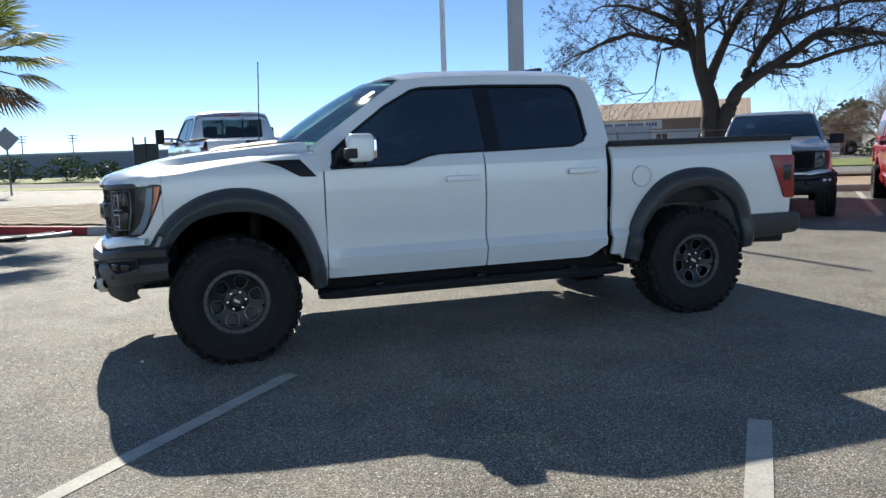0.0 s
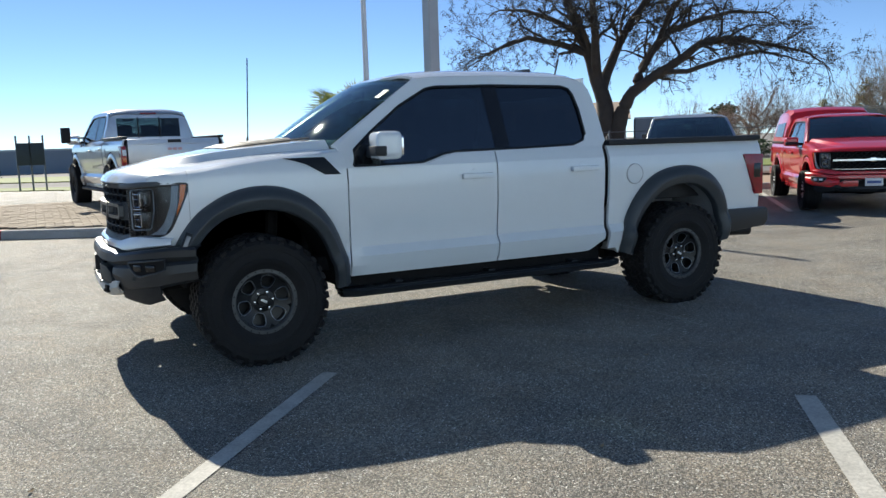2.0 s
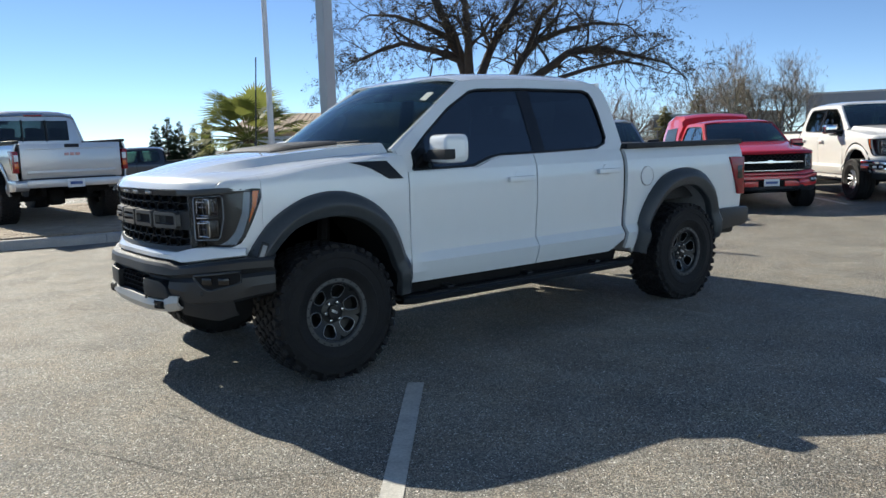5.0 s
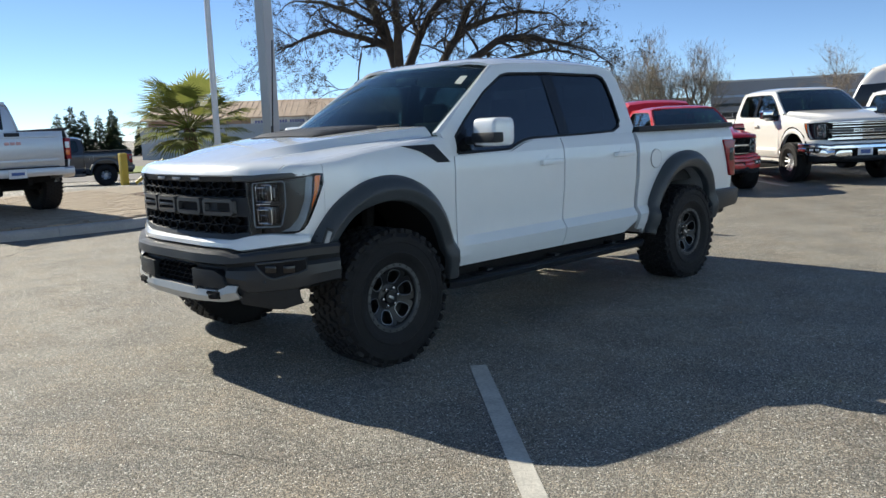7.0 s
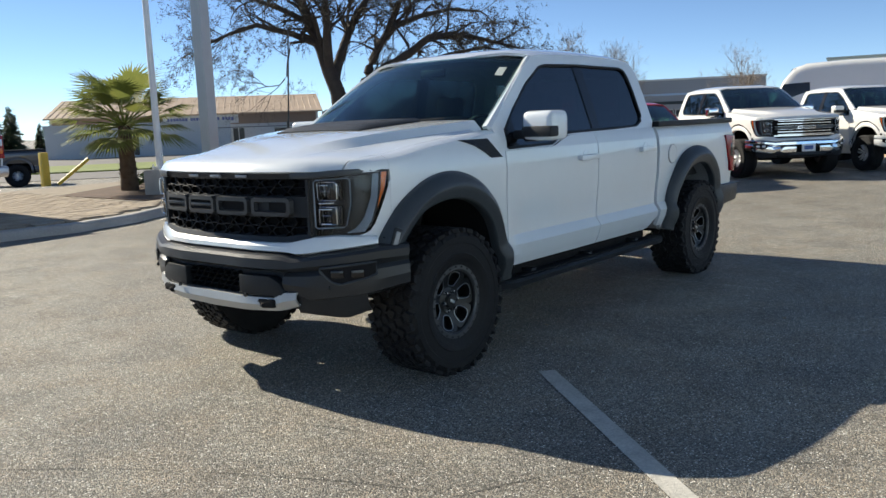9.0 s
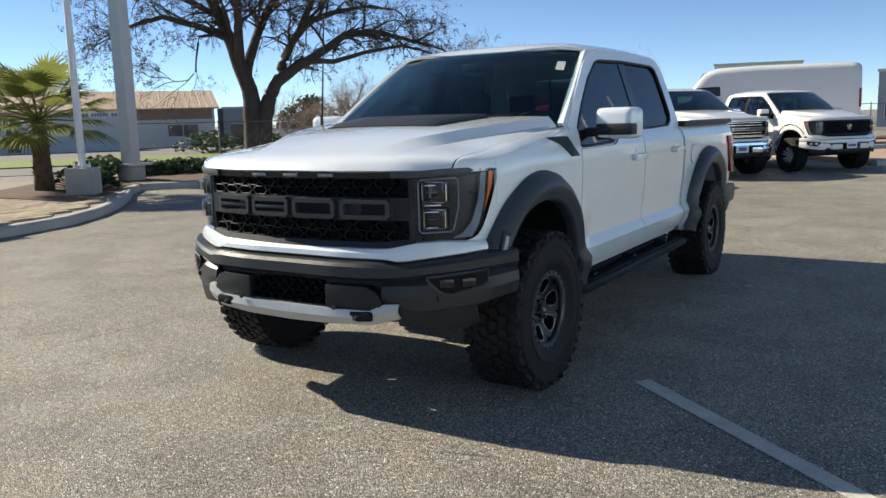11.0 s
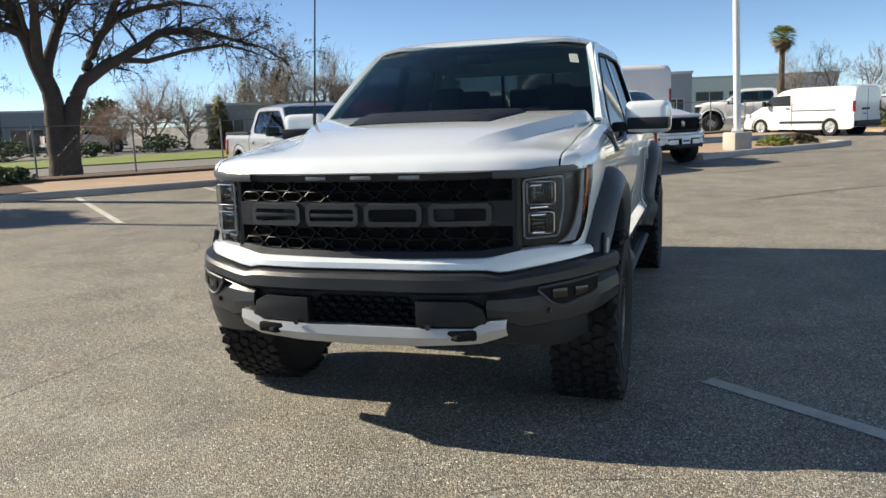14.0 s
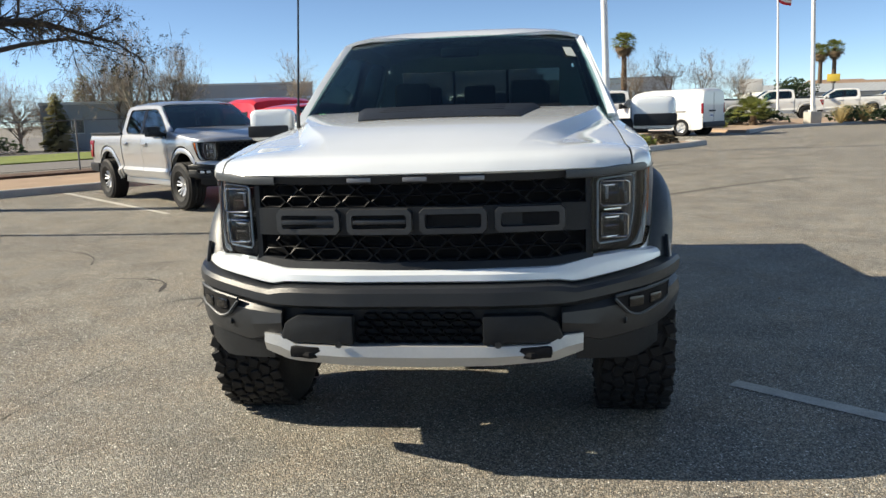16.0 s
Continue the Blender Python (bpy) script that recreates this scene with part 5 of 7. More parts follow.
# flag
bm = B()
sheet(bm, [[(45.45, -14.35 - .75 * u + .04 * math.sin(6 * v), 8.45 - v * 1.15 - .35 * u + .05 * math.sin(5 * u + 3 * v)) for u in span(0, 1, 8)] for v in span(0, 1, 10)])
bmesh.ops.solidify(bm, geom=bm.faces[:], thickness=.006)
flag = part("flag", bm, M_FLAGR, None, "")
tagged(flag, "red, white and blue flag hanging from a flagpole", "flag")
for k in range(3):
    bm = B()
    sheet(bm, [[(45.43, -14.35 - .75 * u + .04 * math.sin(6 * v), 8.45 - v * 1.15 - .35 * u + .05 * math.sin(5 * u + 3 * v)) for u in span(0, 1, 8)] for v in span(.12 + .3 * k, .26 + .3 * k, 3)])
    part("flag_stripe", bm, M_WALLW, flag)

# ---- plants ----
rng = random.Random(7)


def rvec(k):
    return Vector((rng.uniform(-k, k), rng.uniform(-k, k), rng.uniform(-k, k)))


def branch(bm, tips, p, d, r, length, depth, droop=0.0, wild=.45, sides=6, shrink=.72):
    n = 4 if depth > 1 else 3
    pts, rs = [p], [r]
    q, dd = p.copy(), d.normalized()
    for i in range(n):
        dd = (dd + rvec(wild * .55) + Vector((0, 0, -droop))).normalized()
        q = q + dd * length / n
        pts.append(q.copy()); rs.append(r * (1 - .5 * (i + 1) / n))
    tube(bm, pts, rs, sides if r > .03 else 3, False)
    if depth <= 0:
        tips.append((pts[-1], dd)); tips.append((pts[-2], dd))
        return
    for i in range(2 if depth > 3 else 3):
        k = rng.randint(max(1, n - 2), n)
        nd = (dd + rvec(.95)).normalized()
        branch(bm, tips, pts[k], nd, rs[k] * .78, length * shrink * rng.uniform(.8, 1.15), depth - 1, droop, wild, sides, shrink)
    if depth > 1:
        nd = (d + rvec(1.1)).normalized()
        branch(bm, tips, pts[2], nd, rs[2] * .5, length * shrink * .8, depth - 2, droop, wild, sides, shrink)


def leaf_cloud(tips, size, per, keep=1.0):
    bm = B()
    for p, d in tips:
        if rng.random() > keep:
            continue
        for _ in range(per):
            c = p + rvec(size * 2.2)
            a, b = frame_of(rvec(1) + Vector((0, 0, .01)))
            a *= size * rng.uniform(.6, 1.2); b *= size * .5
            bm.faces.new([bm.verts.new(c + v) for v in (-a, b, a, -b)])
    return bm


def twig_cloud(bm, tips, length, width, per):
    """Fine bare twigs that fan out from the ends of the branches."""
    for p, d in tips:
        for _ in range(per):
            e = (d + rvec(.9)).normalized() * length * rng.uniform(.5, 1.15)
            a, _b = frame_of(e)
            a = a * width
            m = p + e * .55 + rvec(length * .07)
            bm.faces.new([bm.verts.new(q) for q in (p - a, p + a, m + a * .7, m - a * .7)])
            bm.faces.new([bm.verts.new(q) for q in (m - a * .7, m + a * .7, p + e)])


# the old oak behind the lot
OX, OY = 18.7, 21.3
OZ = ground_z(OX, OY)
UR, UD = Vector((.69, -.72, 0)), Vector((.72, .69, 0))
def oak(u, v, w=0):
    return Vector((OX, OY, OZ)) + UR * u + UD * w + Vector((0, 0, v))
tree = thing("oak_tree", "large old oak with dark forked trunk and mostly bare limbs", "tree")
bm, tips = B(), []
limbs = [
    ([(-.05, -.2, 0), (-.08, .5, 0), (-.12, 1.5, 0), (-.14, 2.5, .05), (-.2, 3.2, .1), (-.55, 4.2, .2), (-.85, 5.2, .3), (-1.2, 6.1, .4), (-1.6, 7.1, .6), (-2.3, 8.4, .9), (-2.9, 9.5, 1.1)], [.56, .47, .42, .37, .33, .30, .26, .22, .18, .12, .07]),
    ([(.2, -.1, .05), (.22, .8, .05), (.3, 1.8, .05), (.5, 2.6, 0), (.66, 3.0, 0), (.95, 3.5, -.1), (2.0, 4.2, -.3), (2.9, 4.7, -.6), (3.7, 5.25, -.9), (4.7, 5.35, -1.2), (5.9, 5.05, -1.6), (7.2, 4.65, -2.0)], [.42, .38, .35, .31, .28, .24, .19, .17, .15, .12, .08, .04]),
    ([(.62, 2.9, 0), (1.0, 3.7, .3), (1.3, 4.5, .5), (1.75, 5.3, .7), (2.4, 6.0, .9), (3.5, 6.4, 1.2), (4.8, 6.7, 1.5), (6.2, 6.6, 1.8)], [.24, .21, .19, .17, .14, .11, .08, .04]),
    ([(-.3, 3.6, .1), (-.15, 4.4, .5), (.3, 5.6, .9), (.65, 6.4, 1.2), (1.2, 7.2, 1.5), (1.9, 8.6, 2.0), (2.6, 9.6, 2.3)], [.24, .21, .18, .15, .13, .09, .05]),
    ([(-.5, 4.1, .2), (-.5, 5.2, -.3), (-.45, 6.4, -.9), (-.5, 7.6, -1.4), (-.1, 9.0, -2.0)], [.22, .19, .15, .11, .06]),
    ([(-.85, 5.2, .3), (-1.9, 5.65, -.1), (-3.3, 6.0, -.6), (-4.3, 5.65, -1.0), (-5.0, 5.3, -1.3)], [.15, .13, .10, .07, .035]),
    ([(-1.3, 5.4, .1), (-2.0, 5.25, -.5), (-2.15, 4.4, -.7), (-2.2, 3.9, -.8), (-2.5, 3.55, -.9), (-2.95, 3.5, -1.1), (-3.4, 3.7, -1.2)], [.07, .05, .036, .028, .022, .016, .010]),
    ([(2.2, 4.3, -.35), (3.2, 4.2, -.9), (4.4, 4.5, -1.6), (5.8, 4.7, -2.2), (6.8, 4.4, -2.6)], [.12, .10, .08, .06, .03]),
    ([(-1.2, 6.1, .4), (-2.5, 6.85, 1.0), (-4.0, 7.5, 1.8), (-5.3, 7.7, 2.4)], [.14, .11, .08, .04]),
    ([(1.9, 5.5, .8), (2.5, 6.8, .2), (3.6, 7.8, -.4), (4.9, 8.3, -1.0)], [.12, .10, .07, .04]),
]
for pts, rs in limbs:
    P3 = [oak(*p) for p in pts]
    # finer, crooked limbs
    fine, fr = [P3[0]], [rs[0]]
    for (a, ra), (b, rb) in zip(zip(P3, rs), zip(P3[1:], rs[1:])):
        for k in (1, 2, 3):
            fine.append(a.lerp(b, k / 3) + rvec(ra * (.07 if k < 3 else 0))); fr.append(ra + (rb - ra) * k / 3)
    tube(bm, fine, fr, 12 if rs[0] > .3 else 8, False)
    start = 13 if rs[0] > .3 else 4
    for k in range(start, len(fine)):
        if rng.random() < (.9 if fine[k].z > OZ + 4.6 else .3):
            d = (fine[k] - fine[k - 1]).normalized()
            branch(bm, tips, fine[k], (d + rvec(1.0) + Vector((0, 0, .45))).normalized(), max(.022, fr[k] * .45), rng.uniform(1.0, 1.7), 3, .02, .6)
    branch(bm, tips, fine[-1], (fine[-1] - fine[-2]), fr[-1] * .9, 1.4, 3, .05, .6)
twig_cloud(bm, tips, .38, .0055, 2)
part("trunk", bm, M_BARK, tree, "dark furrowed trunk and crooked limbs", True, 60)
tips = [q for q in tips if q[0].z > OZ + 3.4]
part("crown", leaf_cloud(tips, .04, 8, .7), M_LEAFDRY, tree, "sparse dry brown leaves", False)


def bare_tree(x, y, h, material, label, seed, name="bare_tree", spread=.55, depth=5, z=None, twig=(.06, .0007, 4)):
    rng.seed(seed)
    t = thing(name, label, "tree", "bare trees")
    bm, tips = B(), []
    z = ground_z(x, y) if z is None else z
    p = Vector((x, y, z - .1))
    tube(bm, [p, p + Vector((0, 0, h * .16)), p + Vector((.03, 0, h * .3))], [h * .015, h * .012, h * .010], 8, False)
    for k in range(9):
        a = k * 2.4
        branch(bm, tips, p + Vector((0, 0, h * (.16 + .035 * k))), Vector((spread * math.cos(a), spread * math.sin(a), 1)), h * .0095, h * .26, depth - 1, -.03, .35, 4)
    twig_cloud(bm, tips, h * twig[0], h * twig[1], twig[2])
    part("trunk", bm, material, t, "", True, 60)
    return t


bt = bare_tree(45.98, 26.5, 8.2, M_BARKPALE, "leafless pale street tree with fine upright twigs", 3)
for x, y, k, a in ((49.2, 30.7, .87, 1.1), (50.9, 27.9, .86, 2.0), (52.1, 25.8, .9, 2.9), (52.9, 27.1, .9, 4.1), (51.3, 30.3, .87, .6), (68.9, 22.0, .95, 2.3), (63.6, -8.2, .66, 1.9), (63.3, -10.8, .72, .4), (63.0, -13.5, .68, 3.0), (62.3, -16.2, .6, 5.0)):
    copy_thing(bt, Matrix.Translation((x, y, ground_z(x, y))) @ Matrix.Rotation(a, 4, "Z") @ Matrix.Scale(k, 4) @ Matrix.Translation((-45.98, -26.5, -ground_z(45.98, 26.5))))
br = bare_tree(45.3, 38.3, 6.0, M_BARKBR, "leafless brown shrubby tree with dense twigs", 11, spread=1.15, twig=(.09, .0006, 3))
for i in range(9):
    x, y = 40.5 + .84 * i + rng.uniform(-.8, .8), 39.5 - 1.02 * i + rng.uniform(-1.2, 1.2)
    copy_thing(br, Matrix.Translation((x, y, ground_z(x, y))) @ Matrix.Rotation(rng.uniform(0, 6), 4, "Z") @ Matrix.Scale(rng.uniform(.65, 1.15), 4) @ Matrix.Translation((-45.3, -38.3, -ground_z(45.3, 38.3))))


def conifer(x, y, h, w, label, seed, material=M_CONIF):
    rng.seed(seed)
    t = thing("conifer_tree", label, "tree", "conifers")
    z = ground_z(x, y)
    part("trunk", tube(B(), [(x, y, z - .1), (x, y, z + h)], [h * .025, .02], 8), M_BARK, t)
    bm = B()
    for k in range(int(260)):
        v = rng.uniform(.08, 1) ; a = rng.uniform(0, 6.283)
        rr = w * (1 - v) ** .8 * rng.uniform(.55, 1.05) + .1
        c = Vector((x, y, z + h * v)); d = Vector((math.cos(a), math.sin(a), -.25))
        e = c + d * rr
        n = Vector((-d.y, d.x, 0)) * rr * .35
        for j in range(3):
            q = rvec(.12 * w)
            bm.faces.new([bm.verts.new(pp + q) for pp in (c.lerp(e, .3), e - n * .6 + Vector((0, 0, -.05 * h * .3)), e + d * .1, e + n * .6)])
    part("crown", bm, material, t, "dense dark green foliage", False)
    return t


c1 = conifer(32.3, 86, 5.2, 1.5, "tall dark evergreen beyond the road", 5)
cz = ground_z(32.3, 86)
for x, y, k in ((27.2, 84.5, 1.05), (26.2, 85.5, .9), (28.3, 84, .95), (29.7, 83.4, .85), (31.0, 83, .9), (33.6, 82.4, .6), (35.8, 87, .65), (39.8, 90, .7)):
    copy_thing(c1, Matrix.Translation((x, y, ground_z(x, y))) @ Matrix.Rotation(k * 9, 4, "Z") @ Matrix.Scale(k, 4) @ Matrix.Translation((-32.3, -86, -cz)))
conifer(43.5, 30.4, 3.7, 1.2, "full green evergreen among bare trees", 8, M_OLIVE)
conifer(61.0, 35.3, 6.6, 2.0, "full dark green evergreen among bare trees", 28, M_OLIVE)
conifer(50.2, 32.3, 5.3, 1.6, "full brown-green evergreen among bare trees", 18, M_OLIVE)


def bush(x, y, r, h, label, seed, material=M_LEAF, n=420, z0=0.0, name="bush"):
    rng.seed(seed)
    t = thing(name, label, "bush", "bushes")
    z = ground_z(x, y) + z0
    bm, st = B(), B()
    for k in range(n):
        a, v = rng.uniform(0, 6.283), rng.random()
        rr = r * math.sqrt(rng.random()) * (.75 + .3 * math.sin(3 * a + seed))
        c = Vector((x + rr * math.cos(a), y + rr * math.sin(a), z + h * (1 - (rr / r) ** 2 * .7) * (.3 + .7 * v)))
        A, Bv = frame_of(rvec(1) + Vector((0, 0, .02)))
        s = rng.uniform(.05, .12) * (.5 + r * .5)
        bm.faces.new([bm.verts.new(c + q) for q in (-A * s, Bv * s * .6, A * s, -Bv * s * .6)])
        if k % 14 == 0:
            tube(st, [(x, y, z - .05), c], [.02, .006], 4, False)
    part("stem", st, M_BARK, t)
    part("foliage", bm, material, t, "", False)
    return t


for i, (x, y, r, h) in enumerate(((5.2, 13.4, .75, .55), (6.3, 14.2, .9, .6), (4.7, 12.2, .45, .4))):
    bush(x, y, r, h, "low dark shrub in the planting bed round the poles", 20 + i, M_CONIF, 380, .14)
for i, (x, y) in enumerate(((7.61, 14.98), (8.17, 14.77), (8.76, 14.56), (9.36, 14.42))):
    bush(x, y, .7, .42, "low dark shrub in the planting bed by the kerb", 30 + i, M_CONIF, 420, .12)
for i, (x, y, r, h) in enumerate(((31, 37.5, 2.6, 1.5), (34.5, 35.5, 1.6, 1.2), (36, 34.8, 1.2, 1.0), (40.0, 32.8, 2.0, 1.3), (47, 60, 2.5, 2))):
    bush(x, y, r, h, "clipped dark green shrub beside the road", 40 + i, M_CONIF, 500)
bush(19.5, -3.5, .55, .35, "low green and yellow ground cover by the pole", 61, M_PALM, 300, .1)
bush(20.4, -4.3, .5, .32, "low brown ground cover by the pole", 62, M_LEAFDRY, 260, .1)
for i, (x, y) in enumerate(((37.5, -10.0), (39.5, -12.2), (37.0, -15.9), (36.8, -17.6), (36.2, -19.2), (35.7, -20.8), (35.0, -22.4))):
    bush(x, y, 1.35, .85, "dark clipped hedge along the sales lot", 70 + i, M_CONIF, 420, .1)
bush(33.2, -8.7, .5, .35, "bright yellow-green ground cover", 79, M_PALM, 220, .1)


def fan_palm(x, y, th, tr, fl, n, label, seed, z0=0.0, lean=(0, 0), skirt=True, low=-.6, high=1.1):
    rng.seed(seed)
    t = thing("palm_tree", label, "palm tree", "palms")
    z = ground_z(x, y) + z0
    bm = B()
    pts = [(x + lean[0] * k * th, y + lean[1] * k * th, z - .1 + (th + .1) * k) for k in span(0, 1, 9)]
    tube(bm, pts, [tr * (1.35 - .45 * k + .05 * (i % 2)) for i, k in enumerate(span(0, 1, 9))], 14)
    top = Vector(pts[-1])
    for k in range(int(th * 34)):
        a, v = k * 2.4, (k % int(th * 34)) / (th * 34)
        c = Vector(pts[0]).lerp(top, v)
        rr = tr * (1.35 - .45 * v)
        d = Vector((math.cos(a), math.sin(a), 0))
        tip = c + d * (rr + .06) + Vector((0, 0, .09))
        e = Vector((-d.y, d.x, 0)) * .055
        bm.faces.new([bm.verts.new(q) for q in (c + d * rr - e, c + d * rr + e, tip)])
    part("trunk", bm, M_PALMBARK, t, "rough brown palm trunk with old leaf bases")
    for k in range(n):
        a = k * 2.399 + rng.uniform(-.2, .2)
        el = high - (high - low) * (k / n)
        d = Vector((math.cos(a) * math.cos(el), math.sin(a) * math.cos(el), math.sin(el)))
        L = fl * rng.uniform(.85, 1.1)
        p0, p1 = top, top + d * L * .5 + Vector((0, 0, -.02))
        fb = B()
        tube(fb, [p0, p0.lerp(p1, .5) + Vector((0, 0, .02)), p1], [.022, .016, .012], 4, False)
        side = d.cross(Vector((0, 0, 1)))
        side = side.normalized() if side.length > .05 else Vector((1, 0, 0))
        up = side.cross(d).normalized()
        m = 30
        for j in range(m):
            b = (-1.25 + 2.5 * (j + .5) / m)
            ld = (d * math.cos(b) + side * math.sin(b)).normalized()
            ln = L * .55 * (.75 + .25 * math.cos(b)) * rng.uniform(.9, 1.05)
            w = side * math.cos(b) - d * math.sin(b)
            q0, q1 = p1, p1 + ld * ln * .55 + up * .02 * (j % 2)
            q2 = p1 + ld * ln + Vector((0, 0, -.16 * ln - .05 * rng.random()))
            ww = w * ln * .032
            fb.faces.new([fb.verts.new(v) for v in (q0, q1 - ww, q2, q1 + ww)])
        part("frond", fb, M_PALM if el > -.35 or not skirt else M_PALMDRY, t, "", False)
    return t


fan_palm(4.14, 13.18, 1.45, .15, 1.6, 34, "short stout fan palm with green and yellowed fronds", 4, .14, low=-.35)
fan_palm(-5.75, 10.4, 3.0, .2, 1.9, 28, "fan palm with hanging green fronds at the driveway", 9, .14)
pt = fan_palm(63.6, -7.3, 6.4, .2, 1.15, 66, "tall slim fan palm with a brown skirt of dead fronds", 12, low=-1.4)
for x, y, k in ((108.4, -37.0, 1.2), (108.0, -38.6, 1.25)):
    copy_thing(pt, Matrix.Translation((x, y, .2)) @ Matrix.Rotation(k * 7, 4, "Z") @ Matrix.Scale(k, 4) @ Matrix.Translation((-63.6, 7.3, -.28)))
fan_palm(36.2, -10.9, .5, .16, 1.2, 26, "low bushy fan palm in a planting bed", 21, .1, low=-.1)


def straw_clump(x, y, h, seed):
    rng.seed(seed)
    t = thing("ornamental_grass", "clump of straw-coloured ornamental grass in a planting bed", "grass", "grass clumps")
    bm = B()
    z = ground_z(x, y) + .1
    for k in range(420):
        a, b = rng.uniform(0, 6.283), rng.uniform(.05, .75)
        d = Vector((math.cos(a) * b, math.sin(a) * b, 1)).normalized()
        p = Vector((x + .15 * d.x, y + .15 * d.y, z))
        q = p + d * h * rng.uniform(.7, 1.05)
        e = Vector((-d.y, d.x, 0)) * .02 + Vector((.006, 0, 0))
        bm.faces.new([bm.verts.new(v) for v in (p - e, p + e, q + Vector((0, 0, -.1 * b)))])
    part("blades", bm, M_STRAW, t, "", False)
    return t


for i, (x, y) in enumerate(((36.2, -15.0), (36.6, -16.3), (37.3, -15.7))):
    straw_clump(x, y, 1.15, 90 + i)

# ---- other vehicles ----
def heading(x, y, hx, hy, z=None):
    return Matrix.Translation((x, y, ground_z(x, y) if z is None else z)) @ Matrix.Rotation(math.atan2(-hy, -hx), 4, "Z")


ROW = (-.65, -.76)
pickup("silver lifted crew-cab pickup seen from behind on the paved island", dict(paint=M_SILVER, trim=M_SILVER, wheel="lift", tyre=.47, tow_mirror=True, badge=True, grille="bar", rear_bumper=M_SILVER, tint=G_TINT, handle=M_SILVER, scale=(1.0, .99, 1.04)),
       heading(-1.02, 13.1, -.13, .99, ground_z(-1, 12) + .15), group="parked vehicles")
pickup("silver mid-size pickup with black lower bumper parked in the row", dict(paint=M_SILVER, trim=M_BLACK, lip=M_SILVER, skid=M_BLACK, wheel="alloy", grille="mesh", grille_mat=M_BLACK, step=False, tint=G_CAR, screen=G_SCREEN, mirror=M_BLACK, scale=(.87, .90, .88)), heading(8.61, 6.0, *ROW), group="parked vehicles")
pickup("red mid-size pickup with a red camper shell parked in the row", dict(paint=M_RED, trim=M_RED, skid=M_BLACK, wheel="alloy", grille="bar", step=False, camper=True, tint=G_CAR, screen=G_SCREEN, mirror=M_RED, scale=(.88, .89, .86), tyre=.40, drop=.07), heading(10.9, 4.28, *ROW), group="parked vehicles")
pickup("white full-size pickup with a chrome slatted grille parked in the row", dict(paint=M_CREAM, trim=M_CHROME, lip=M_CREAM, skid=M_BLACK, tyre=.41, drop=.05, wheel="alloy", grille="slats", tint=G_CAR, screen=G_SCREEN, mirror=M_CHROME, scale=(.99, 1.0, .99)), heading(13.9, 2.9, *ROW), group="parked vehicles")
pickup("white mid-size pickup with dark grille parked at the row's end", dict(paint=M_CREAM, trim=M_CREAM, lip=M_CREAM, skid=M_BLACK, wheel="alloy", grille="mesh", grille_mat=M_BLACK, step=False, tint=G_CAR, screen=G_SCREEN, scale=(.875, .92, .93), tyre=.41, drop=.04), heading(15.72, .76, *ROW), group="parked vehicles")
w = pickup("white crew-cab pickup parked across the far aisle", dict(paint=M_CREAM, trim=M_CREAM, wheel="alloy", grille="mesh", step=False, tint=G_CAR, screen=G_SCREEN), heading(36.5, -3.8, .1, 1), group="parked vehicles")
for x, y, hx, hy in ((38.8, -8.6, .1, 1), (53.0, -16.5, .2, 1), (56.7, -22.1, .3, 1), (60.3, -27.5, .3, 1), (66.6, -32.8, .3, 1), (42.5, 41.0, .79, -.61)):
    copy_thing(w, heading(x, y, hx, hy))
pickup("dark grey older pickup parked across the road", dict(paint=M_DKBLUE, trim=M_DKBLUE, wheel="alloy", grille="mesh", step=False, tint=G_CAR, screen=G_SCREEN, scale=(1, .95, .95)), heading(6.4, 29.1, -.93, .37), group="parked vehicles")


